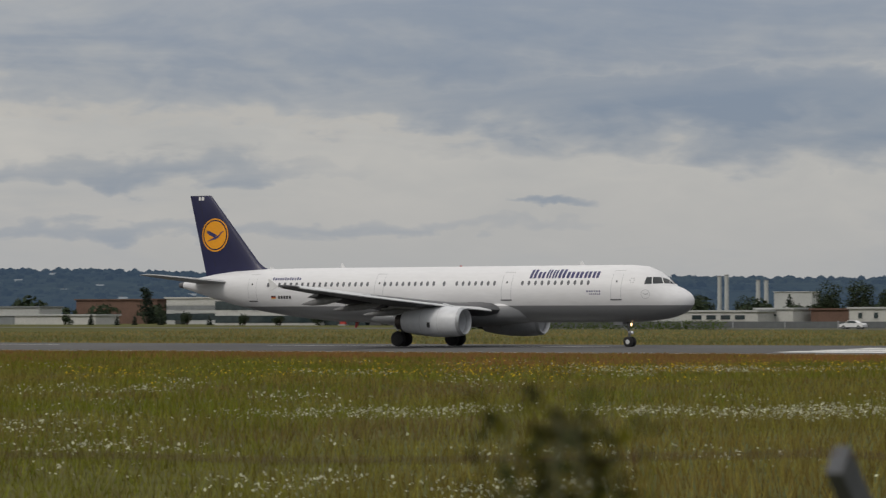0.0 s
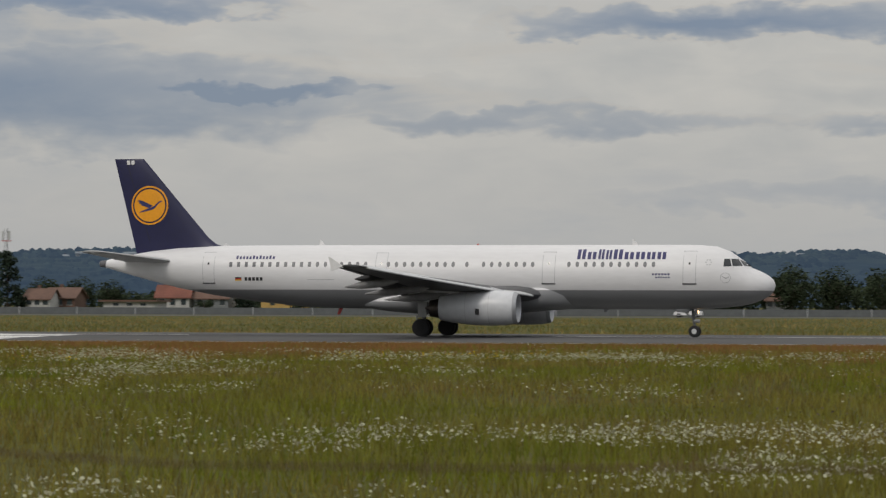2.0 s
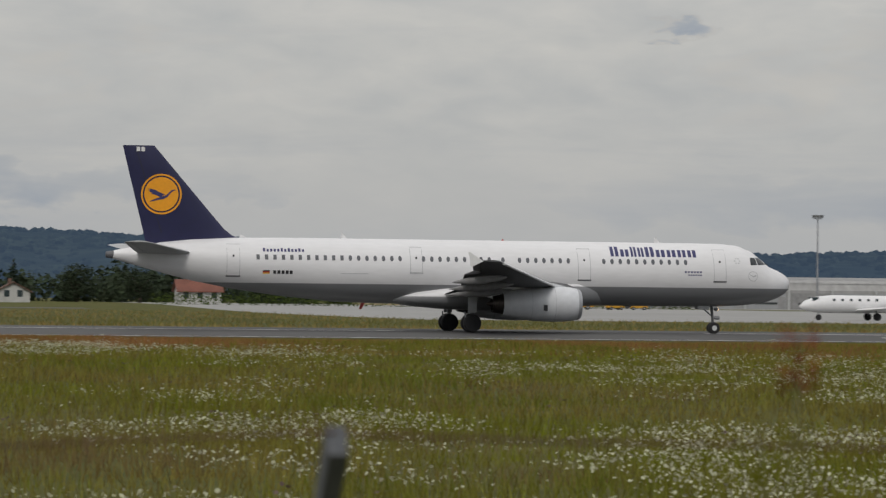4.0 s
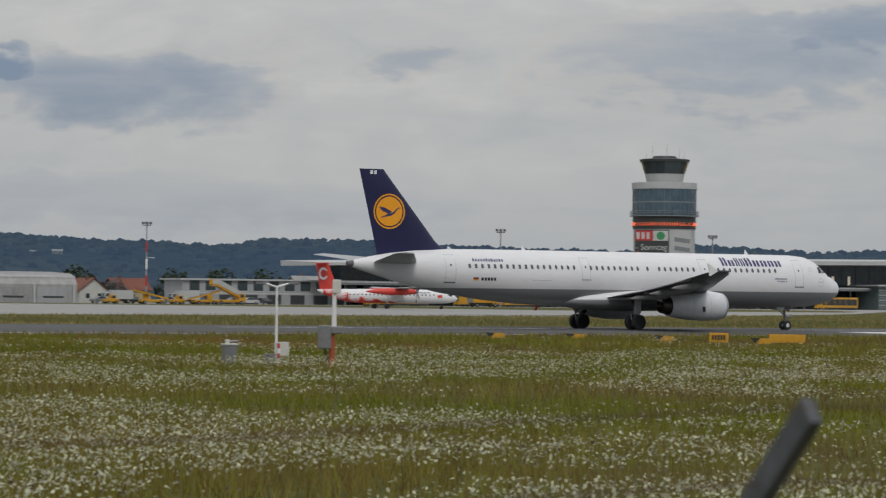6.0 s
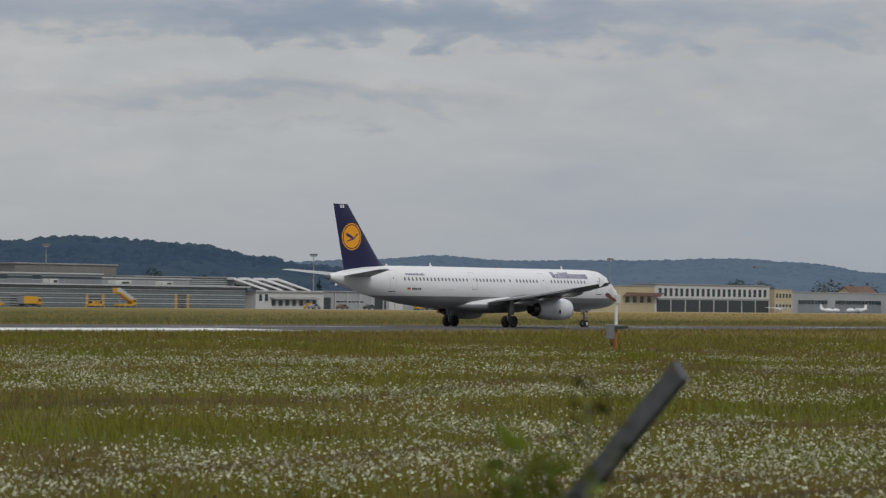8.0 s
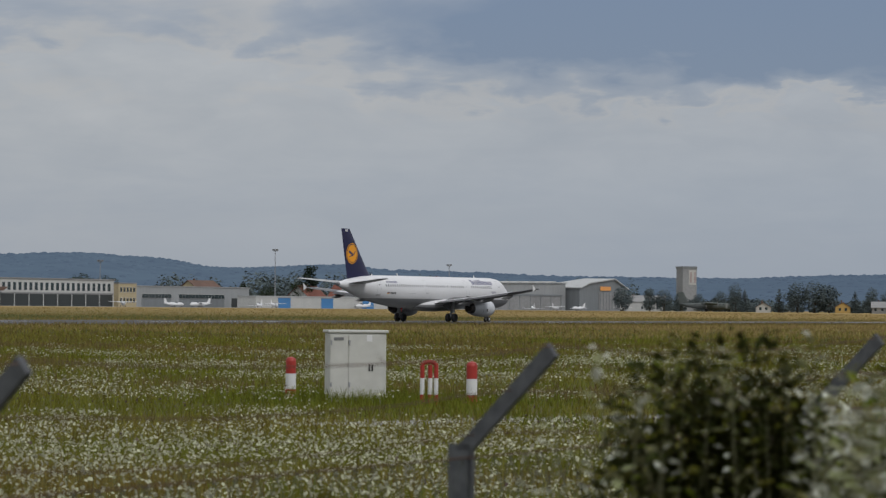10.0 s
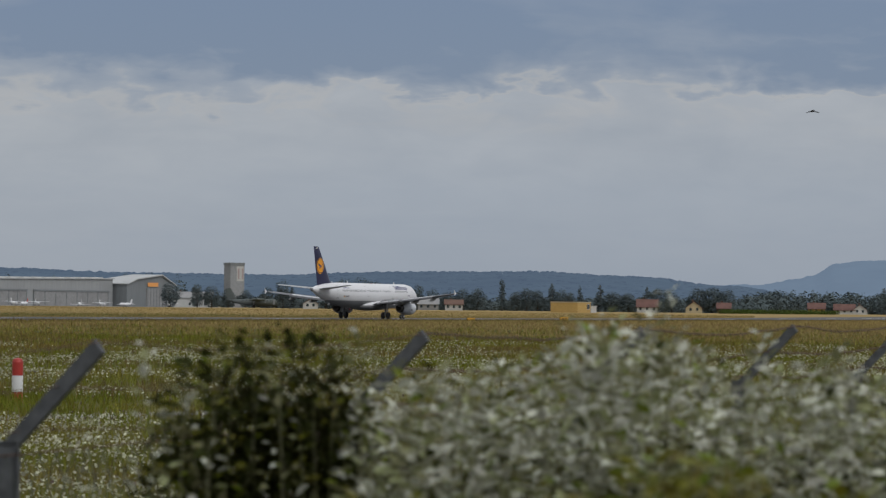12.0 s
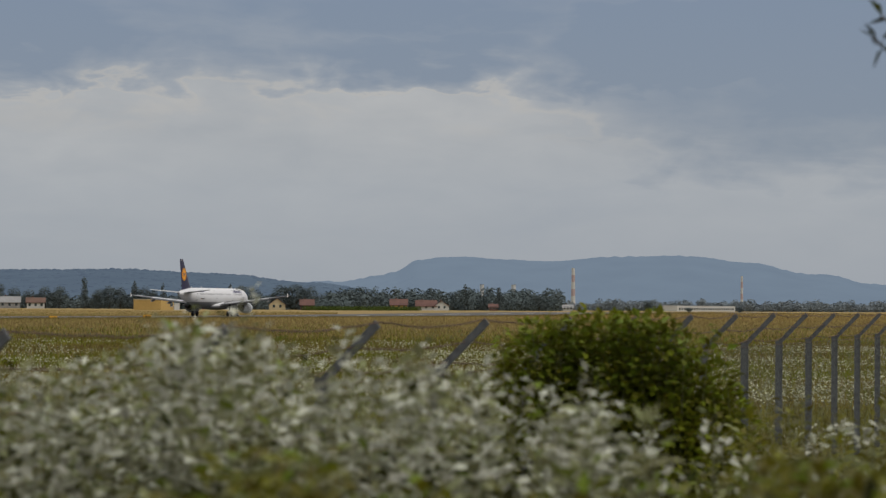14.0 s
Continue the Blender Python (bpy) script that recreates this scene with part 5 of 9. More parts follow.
def build_turboprop(x, y, yaw):
    """A slim high-winged airliner with two propellers and a T-tail, nose towards its local +x."""
    t = thing("propeller_airliner", "white and red high-winged propeller airliner on the apron", "aircraft", pose(x, y, ground_z(x, y) + 0.012, 0, 0, yaw), "parked aircraft")
    hull_rows = [(-13.4, 0.12, 3.3), (-12.4, 0.42, 3.05), (-10.5, 0.80, 2.72), (-8, 1.12, 2.42), (-5.5, 1.28, 2.3), (8.5, 1.28, 2.3), (10.4, 1.18, 2.22), (11.8, 0.92, 2.1), (12.8, 0.55, 1.98), (13.3, 0.12, 1.92)]
    n = 24
    fus = part("fuselage", loft(bmesh.new(), [[(s, r * math.cos(2 * math.pi * q / n), zc + r * math.sin(2 * math.pi * q / n)) for q in range(n)] for s, r, zc in hull_rows]), M_WHITE, t, "white fuselage", 50)
    # red sweep under the tail
    rows = []
    for s, r, zc in [(-12.4, 0.42, 3.05), (-10.5, 0.80, 2.72), (-8, 1.12, 2.42), (-5.5, 1.28, 2.3), (-2.5, 1.28, 2.3), (0.5, 1.28, 2.3), (3.0, 1.28, 2.3)]:
        a = radians(np.interp(s, [-12.4, -9, -5, 0, 3.0], [150, 125, 80, 50, 12]))
        rows.append([(s, (r + 0.012) * math.sin(a * (2 * k / 14 - 1)), zc - (r + 0.012) * math.cos(a * (2 * k / 14 - 1))) for k in range(15)])
    part("red_sweep", loft(bmesh.new(), rows, close=False, caps=False), M_BRIGHTRED, fus, "red painted sweep", 60)
    for side in (-1, 1):
        part("wing", loft(bmesh.new(), [foil(0, -2.6, 0.2, 0.14, side * 0.2, 3.62), foil(0, -2.5, 0.0, 0.13, side * 5, 3.72), foil(0, -1.8, -0.3, 0.11, side * 13.8, 3.95)]), M_SEAMGREY, t, "grey wing", 40)
        part("tailplane", loft(bmesh.new(), [foil(0, 11.6, 13.6, 0.1, side * 0.1, 8.15), foil(0, 12.1, 13.5, 0.09, side * 4.3, 8.2)]), M_BRIGHTRED, t, "red tailplane", 40)
        nac = part("nacelle", lathe(bmesh.new(), [(-5.4, 0.08), (-4.0, 0.38), (-1.5, 0.62), (1.5, 0.66), (3.2, 0.52), (4.0, 0.36)], 18, (0, side * 4.2, 3.15)), M_BRIGHTRED, t, "red engine nacelle", 50)
        part("spinner", lathe(bmesh.new(), [(4.0, 0.30), (4.4, 0.22), (4.7, 0.03)], 14, (0, side * 4.2, 3.15)), M_GREYCLAD, nac, "", 50)
        for q in range(6):
            blade = part("propeller_blade", B(-0.03, 0.03, -0.13, 0.13, 0.25, 2.0, 0.02), M_SIGNDARK, nac, "dark propeller blade")
            blade.matrix_local = pose(4.25, side * 4.2, 3.15, 60 * q + 12, 0, 0)
        part("gear_leg", R((-1.4, side * 4.2, 0.45), (-1.2, side * 4.2, 2.7), 0.12), M_STEEL, t)
        for dy in (-0.22, 0.22):
            part("main_wheel", lathe(bmesh.new(), [(-0.14, 0.2), (-0.14, 0.45), (0.14, 0.45), (0.14, 0.2)], 16, (-1.4, side * 4.2 + dy, 0.45), "y"), M_TYRE, t, "", 40)
        for k in range(22):
            if k not in (9, 10):
                xx = 8.4 - 0.76 * k
                part("window", B(xx - 0.13, xx + 0.13, side * 1.245 - 0.03, side * 1.245 + 0.03, 2.42, 2.72, 0.02), M_GLASS, fus)
        part("cockpit_window", B(11.2, 12.0, side * 0.86 - 0.05, side * 0.86 + 0.02, 2.35, 2.72), M_GLASS, fus)
        part("crest_bar", B(9.1, 10.0, side * 1.24 - 0.02, side * 1.24 + 0.03, 2.1, 2.6), M_BRIGHTRED, fus, "red crest")
        for k in range(6):
            part("title_bar", B(3.4 + 0.75 * k, 3.9 + 0.75 * k, side * 1.2 - 0.03, side * 1.2 + 0.04, 2.9, 3.15), M_SEAM, fus)
    fin = part("fin", loft(bmesh.new(), [[(q[0], q[2], 3.0) for q in foil(0, 8.2, 12.9, 0.08, 0, 0)], [(q[0], q[2], 4.6) for q in foil(0, 10.0, 13.1, 0.09, 0, 0)], [(q[0], q[2], 8.2) for q in foil(0, 11.4, 13.7, 0.09, 0, 0)]]), M_BRIGHTRED, t, "red fin", 40)
    for side in (-1, 1):
        ring = bmesh.new()
        for k in range(20):
            a, b = 5.2 * k / 20 + 0.6, 5.2 * (k + 1) / 20 + 0.6
            ring.faces.new([ring.verts.new((-12.35 + r * 0.85 * math.cos(q), side * 0.17, 6.3 + r * 1.15 * math.sin(q))) for r, q in ((0.62, a), (1.0, a), (1.0, b), (0.62, b))])
        part("fin_swirl", ring, M_WHITE, fin, "white swirl")
    part("nose_wheel", lathe(bmesh.new(), [(-0.2, 0.15), (-0.2, 0.32), (0.2, 0.32), (0.2, 0.15)], 14, (10.2, 0, 0.32), "y"), M_TYRE, t, "", 40)
    part("nose_leg", R((10.2, 0, 0.32), (10.3, 0, 1.3), 0.07), M_STEEL, t)
    return t


M_BRIGHTRED = material("bright red aircraft paint", (0.56, 0.045, 0.03), 0.4, 0, 0.08, 1.0)
small_plane(130.5, 398, 183, 18.5, jet=True, tall_tail=True, label="white twin-jet business aircraft with its door open", name="business_jet")
build_turboprop(302, 520, -14)
small_plane(760, 606, 158, 15, jet=True, label="white business jet parked before the hangars", name="business_jet")
small_plane(730, 606, 150, 11, twin=True, label="white twin-propeller aircraft parked before the hangars", name="light_aircraft")
small_plane(783, 610, 150, 8.5)
small_plane(1368, 615, -66, 27, body=M_CAMO, trim=M_CAMO, high=True, twin=True, label="grey-green four-engined military transport aircraft far off", name="transport_aircraft")
for k, (px, yaw, ln) in enumerate(((900, 30, 9), (938, -20, 8.5), (962, 160, 9), (985, 200, 8.5), (1003, 15, 8.5), (1075, 170, 9), (1140, 12, 9), (1158, 190, 8.5), (1178, 20, 9), (1196, 200, 8.5), (1226, 10, 8.5), (1258, 170, 9), (1280, 12, 8))):
    small_plane(px, 616 + 5 * (k % 3), yaw, ln, trim=M_RED if k == 7 else None, high=k % 2 == 0)


def vehicle(kind, x, y, yaw, label, name, category="vehicle", paint=None, group="yellow apron vehicles"):
    """Apron and road vehicles, front towards local +x."""
    paint = paint or M_VYELLOW
    t = thing(name, label, category, pose(x, y, ground_z(x, y) + 0.014, 0, 0, yaw), group)

    def wheels(xs, w, r):
        for wx in xs:
            for side in (-1, 1):
                tyre = part("wheel", lathe(bmesh.new(), [(-0.12, r * 0.6), (-0.12, r), (0.12, r), (0.12, r * 0.6)], 16, (wx, side * w, r), "y"), M_TYRE, t, "", 40)
                part("hub", lathe(bmesh.new(), [(-0.13, r * 0.1), (-0.13, r * 0.5), (0.13, r * 0.5), (0.13, r * 0.1)], 10, (wx, side * w, r), "y"), M_STEEL, tyre)

    if kind == "stairs":
        part("chassis", B(-3.6, 3.0, -1.1, 1.1, 0.45, 0.95, 0.08), paint, t)
        cab = part("cab", slab(bmesh.new(), [(1.6, 0.9), (3.1, 0.9), (3.2, 1.5), (2.8, 2.2), (1.6, 2.25)], 1, -1.0, 1.0), paint, t)
        part("windscreen", slab(bmesh.new(), [(3.16, 1.55), (2.83, 2.15), (2.86, 2.16), (3.2, 1.56)], 1, -0.9, 0.9), M_GLASS, cab)
        part("side_window", slab(bmesh.new(), [(1.9, 1.5), (2.9, 1.5), (2.7, 2.05), (1.9, 2.05)], 1, -1.03, -1.0), M_GLASS, cab)
        part("stair_flight", slab(bmesh.new(), [(3.4, 1.1), (-3.2, 4.1), (-4.4, 4.1), (-4.4, 3.8), (-3.2, 3.7), (3.2, 0.75)], 1, -0.75, 0.75), paint, t, "slanted stair flight")
        for side in (-1, 1):
            part("stair_side", slab(bmesh.new(), [(3.3, 1.15), (-3.2, 4.15), (-4.4, 4.15), (-4.4, 5.2), (-3.1, 5.2), (3.2, 2.2)], 1, side * 0.78 - 0.03, side * 0.78 + 0.03), M_PALE if side < 0 else paint, t, "pale stair side panel")
        for k in range(12):
            part("step", B(2.9 - 0.52 * k, 3.3 - 0.52 * k, -0.7, 0.7, 1.25 + 0.245 * k, 1.33 + 0.245 * k), M_STEEL, t)
        for sx in (-2.6, 0.2):
            part("lift_post", R((sx, 0, 0.9), (sx, 0, 2.4 - 0.5 * sx), 0.12), M_STEEL, t)
        wheels((-2.6, 2.2), 1.0, 0.42)
    elif kind == "bus":
        part("body", B(-5.4, 5.4, -1.25, 1.25, 0.35, 2.9, 0.12), paint, t)
        for k in range(6):
            part("window", B(-5.1 + 1.7 * k, -3.5 + 1.7 * k, -1.28, -1.24, 1.05, 2.5), M_SIGNDARK, t)
        part("windscreen", B(5.38, 5.42, -1.1, 1.1, 1.2, 2.6), M_GLASS, t)
        part("skirt", B(-5.3, 5.3, -1.27, 1.27, 0.25, 0.5), M_SIGNDARK, t)
        wheels((-3.4, 3.2), 1.12, 0.48)
    elif kind == "truck":
        part("chassis", B(-3.1, 3.2, -0.9, 0.9, 0.5, 0.85), M_SIGNDARK, t)
        cab = part("cab", slab(bmesh.new(), [(1.7, 0.55), (3.2, 0.55), (3.2, 1.4), (2.9, 2.25), (1.7, 2.3)], 1, -1.05, 1.05), M_RED if paint is M_OFFWHITE else paint, t, "truck cab")
        part("windscreen", slab(bmesh.new(), [(3.2, 1.45), (2.93, 2.15), (2.96, 2.16), (3.23, 1.46)], 1, -0.95, 0.95), M_GLASS, cab)
        for side in (-1, 1):
            part("side_window", slab(bmesh.new(), [(2.0, 1.4), (2.95, 1.4), (2.75, 2.05), (2.0, 2.05)], 1, side * 1.06 - 0.02, side * 1.06 + 0.02), M_GLASS, cab)
        part("cargo_box", B(-3.3, 1.55, -1.15, 1.15, 0.85, 2.75, 0.05), paint, t)
        part("rear_frame", B(-3.36, -3.3, -1.15, 1.15, 0.85, 2.75), M_STEEL, t)
        wheels((-2.2, 2.3), 0.98, 0.42)
    elif kind == "car":
        prof = [(-2.1, 0.35), (-2.15, 0.75), (-1.95, 0.95), (-1.2, 1.0), (-0.6, 1.42), (0.45, 1.45), (1.15, 0.98), (2.0, 0.85), (2.15, 0.6), (2.1, 0.35)]
        part("body", slab(bmesh.new(), prof, 1, -0.86, 0.86), paint, t, "", 30)
        for side in (-1, 1):
            part("side_window", slab(bmesh.new(), [(-1.1, 1.0), (-0.6, 1.36), (0.4, 1.38), (0.95, 1.0)], 1, side * 0.87 - 0.015, side * 0.87 + 0.015), M_GLASS, t)
        wheels((-1.3, 1.35), 0.78, 0.32)
        for side in (-1, 1):
            part("headlight", B(2.1, 2.17, side * 0.6 - 0.15, side * 0.6 + 0.15, 0.6, 0.75), M_OFFWHITE, t)
    elif kind == "loader":
        part("chassis", B(-2.6, 2.4, -0.9, 0.9, 0.4, 0.9, 0.06), paint, t)
        part("belt", slab(bmesh.new(), [(-3.6, 0.9), (3.8, 2.6), (3.8, 2.9), (-3.6, 1.2)], 1, -0.5, 0.5), paint, t, "slanted conveyor belt")
        part("cab", B(0.4, 1.5, -0.95, -0.3, 0.9, 1.9, 0.05), paint, t)
        part("belt_top", slab(bmesh.new(), [(-3.5, 1.22), (3.7, 2.9), (3.7, 2.93), (-3.5, 1.25)], 1, -0.4, 0.4), M_SIGNDARK, t)
        wheels((-1.8, 1.7), 0.85, 0.36)
    else:
        part("body", B(-1.5, 1.5, -0.75, 0.75, 0.35, 0.95, 0.08), paint, t)
        cab = part("cab", B(-0.3, 0.9, -0.7, 0.7, 0.95, 1.75, 0.06), paint, t)
        part("windscreen", B(0.9, 0.92, -0.6, 0.6, 1.1, 1.65), M_GLASS, cab)
        part("side_window", B(-0.1, 0.7, -0.72, -0.7, 1.1, 1.6), M_GLASS, cab)
        wheels((-0.95, 0.95), 0.68, 0.3)
    return t


ST, BU, LO, TU = "yellow mobile boarding stairs on a truck", "long yellow apron bus with dark windows", "yellow belt loader with slanted conveyor", "small yellow baggage tug"
for kind, x, y, yaw, label, name in (
        ("stairs", 129.6, 560, 172, ST, "boarding_stairs"), ("tug", 137.2, 560, 10, TU, "baggage_tug"), ("tug", 141.8, 561, 170, TU, "baggage_tug"),
        ("loader", 292, 598, 175, LO, "belt_loader"), ("tug", 300, 602, 4, TU, "baggage_tug"), ("loader", 305, 600, 5, LO, "belt_loader"), ("stairs", 313, 604, 0, ST, "boarding_stairs"), ("tug", 284, 600, 0, TU, "baggage_tug"), ("tug", 330, 575, 180, TU, "baggage_tug"),
        ("bus", 352, 600, 3, BU, "apron_bus"), ("bus", 372, 602, 178, BU, "apron_bus"), ("bus", 397, 606, 2, BU, "apron_bus"), ("truck", 366, 590, 0, "yellow service truck with box body", "service_truck"),
        ("stairs", 419, 612, 176, ST, "boarding_stairs"), ("loader", 427, 608, 5, LO, "belt_loader"), ("bus", 385, 604, 0, BU, "apron_bus"), ("bus", 409, 606, 1, BU, "apron_bus"), ("stairs", 437, 612, 10, ST, "boarding_stairs"), ("loader", 446, 614, 170, LO, "belt_loader"), ("stairs", 452, 610, 178, ST, "boarding_stairs"), ("truck", 461, 612, 5, "yellow service truck with box body", "service_truck"), ("tug", 468, 606, 0, TU, "baggage_tug"), ("bus", 482, 618, 2, BU, "apron_bus"),
        ("tug", 514, 618, 0, TU, "baggage_tug"), ("loader", 522, 620, 5, LO, "belt_loader"), ("tug", 561, 622, 180, TU, "baggage_tug"), ("truck", 572, 622, 3, "yellow service truck with box body", "service_truck"), ("stairs", 606, 622, 5, ST, "boarding_stairs"), ("tug", 596, 622, 0, TU, "baggage_tug"), ("tug", 590, 618, 190, TU, "baggage_tug"),
        ("truck", 743, 632, 5, "yellow service truck with box body", "service_truck"), ("tug", 736, 632, 0, TU, "baggage_tug"), ("tug", 688, 632, 5, TU, "baggage_tug")):
    vehicle(kind, x, y, yaw, label, name)
for k in range(9):
    cx = 292 + 5.2 * k
    vehicle("truck" if k in (1, 4) else "car", cx, 622 + 3 * (k % 3), (8, 176, 92)[k % 3], ("pale grey van with box body parked by the apron" if k in (1, 4) else "grey parked car by the apron"), "parked_van" if k in (1, 4) else "parked_car", "car", (M_GREYCLAD, M_PALE, M_SIGNDARK)[k % 3], "parked cars")
building("gate_pier", "pale grey glazed gate building behind the apron vehicles", 326, 372, 652, 6.2, 9, M_CLADLIGHT, M_PALE, windows=((329, 369, 11, 2.4, 2.2, 3.0),), bands=((2.2, 2.6, M_PALE),), doors=tuple((331 + 6 * k, 3.6, 2.1, M_SIGNDARK) for k in range(7)), over=0.8)
for x, y, mat, lb in ((526, 612, M_WHITE, "white parked car before the halls"), (688, 630, M_GREYCLAD, "grey parked car before the workshop"), (700, 630, M_BROWNTILE, "dull red parked car before the workshop"), (714, 632, M_SIGNDARK, "dark parked car before the workshop"), (512, 610, M_OFFWHITE, "pale parked car before the halls")):
    vehicle("car", x, y, 5, lb, "parked_car", "car", mat, "parked cars")


# ---- signs and instruments beside the runway ----
def marker_board(x, y, yaw=0):
    z = ground_z(x, y)
    t = thing("marker_board", "low yellow marker board with a black slanted end", "marker", pose(x, y, z, 0, 0, yaw), "yellow marker boards")
    part("board", slab(bmesh.new(), [(-0.56, 0.40), (0.46, 0.36), (0.46, 0.12), (-0.28, 0.09)], 1, -0.25, 0.25), M_VYELLOW, t)
    part("dark_end", slab(bmesh.new(), [(-0.59, 0.41), (-0.07, 0.38), (-0.29, 0.10)], 1, -0.262, -0.252), M_BLACK, t, "black end")
    for px in (-0.14, 0.28):
        part("foot", B(px - 0.03, px + 0.03, -0.05, 0.05, -0.05, 0.16), M_STEEL, t)


for x, y in ((94.1, 150.4), (95.5, 144.7), (94.7, 135.4), (94.4, 126.9), (100.3, 258.0), (98.2, 243.8), (103, 274), (96.9, 231.5)):
    marker_board(x, y, -30)


def guidance_sign(x, y, w, h, bars, label):
    t = thing("guidance_sign", label, "sign", pose(x, y, ground_z(x, y), 0, 0, -38), "yellow runway signs")
    part("panel", B(-w / 2, w / 2, -0.12, 0.12, 0.12, h, 0.02), M_VYELLOW, t)
    part("frame", B(-w / 2 - 0.03, w / 2 + 0.03, 0.12, 0.18, 0.1, h + 0.03), M_BLACK, t)
    for k in range(bars):
        part("bar", B(-w * 0.36 + w * 0.72 * (k + 0.1) / bars, -w * 0.36 + w * 0.72 * (k + 0.8) / bars, -0.135, -0.12, h * 0.42, h * 0.82), M_BLACK, t)
    for px in (-w * 0.35, w * 0.35):
        part("leg", B(px - 0.04, px + 0.04, -0.04, 0.04, -0.05, 0.14), M_STEEL, t)


guidance_sign(94.3, 130.2, 0.95, 0.6, 5, "small yellow sign with black bars on the grass")
guidance_sign(97.4, 128.8, 1.8, 0.55, 0, "wide plain yellow sign box on the grass")
guidance_sign(202.9, 237.2, 0.6, 0.65, 0, "small plain yellow sign across the runway")
guidance_sign(203.2, 233.3, 1.2, 0.75, 3, "yellow sign with black bars across the runway")
guidance_sign(547, 186.5, 1.6, 0.75, 2, "yellow distance sign beside the runway")
guidance_sign(485.4, 203.0 - 22, 1.4, 0.65, 0, "plain yellow sign beside the runway")


def wind_sensor():
    t = thing("wind_mast", "thin white mast with a forked wind sensor", "weather mast", pose(47.2, 88, 0))
    part("pole", R((0, 0, -0.05), (0, 0, 2.42), 0.045, 0.035, 10), M_WHITE, t, "", 40)
    for side in (-1, 1):
        part("sensor_arm", R((0, 0, 2.38), (side * 0.42, 0, 2.5), 0.03), M_WHITE, t)
        part("sensor_head", B(side * 0.55 - 0.16, side * 0.55 + 0.16, -0.05, 0.05, 2.46, 2.54, 0.015), M_LEAD, t)
    part("control_box", B(-0.05, 0.3, -0.28, -0.05, 0.3, 0.72, 0.02), M_CABINET, t, "pale control box")
    part("battery_box", B(-0.38, -0.08, -0.2, 0.1, 0.0, 0.36, 0.02), M_LEAD, t)
    b = thing("junction_box", "grey outdoor instrument box on short legs", "cabinet", pose(45.3, 87.4, 0))
    part("body", B(-0.19, 0.19, -0.16, 0.16, 0.1, 0.62, 0.02), M_LEAD, b)
    part("lid", B(-0.21, 0.21, -0.19, 0.19, 0.62, 0.68, 0.02), M_CABINET, b)
    part("sensor", R((-0.08, 0, 0.68), (-0.08, 0, 0.80), 0.07), M_CABINET, b)
    part("arm", R((-0.05, 0, 0.74), (0.3, 0, 0.76), 0.025), M_STEEL, b)
    for sx in (-0.15, 0.15):
        part("leg", B(sx - 0.03, sx + 0.03, -0.05, 0.05, -0.05, 0.12), M_STEEL, b)
    p = thing("striped_peg", "short red and white striped peg", "marker post", pose(45.35, 84.4, 0))
    for k in range(5):
        part("band", R((0, 0, 0.145 * k - (0.05 if not k else 0)), (0, 0, 0.145 * k + 0.145), 0.04), M_RED if k % 2 == 0 else M_WHITE, p)


wind_sensor()


M_RUSTHOOD = material("rust-brown hood paint", (0.11, 0.035, 0.022), 0.7, 0, 0.2, 5.0)


def transmissometer(x, y, yaw, hooded):
    """An orange pole with enclosure and a hooded white sensor on top."""
    t = thing("visibility_sensor", "orange post with grey enclosure and hooded white sensor", "weather sensor", pose(x, y, 0, 0, 0, yaw), "visibility sensors")
    part("post", R((0, 0, -0.05), (0, 0, 1.0), 0.10, 0.10, 12), M_ORANGEPAINT, t, "orange post", 40)
    part("enclosure", B(-0.42, -0.02, -0.26, -0.08, 0.55, 1.25, 0.03), M_LEAD, t, "grey enclosure")
    part("bracket", B(-0.1, 0.34, -0.2, 0.2, 1.0, 1.22, 0.03), M_LEAD, t)
    part("mast", R((0.06, 0, 1.2), (0.06, 0, 2.2), 0.075, 0.06, 12), M_WHITE, t, "white mast", 40)
    part("head", B(0.0, 0.26, -0.14, 0.14, 2.2, 2.62, 0.03), M_CABINET, t, "white sensor head")
    part("conduit", R((-0.22, -0.1, 0.55), (-0.1, 0, 0.2), 0.03), M_SIGNDARK, t)
    if hooded:
        part("cross_box", B(-0.3, 0.62, -0.24, 0.1, 1.05, 1.17, 0.02), M_SIGNDARK, t, "dark cross box")
        part("hood", slab(bmesh.new(), [(0.02, 2.28), (0.08, 2.36), (-0.34, 2.72), (-0.46, 2.66), (-0.42, 2.54)], 1, -0.15, 0.15), M_RUSTHOOD, t, "rust-brown hood")


transmissometer(47.85, 85.7, -30, False)
transmissometer(122.9, 93.4, -50, True)


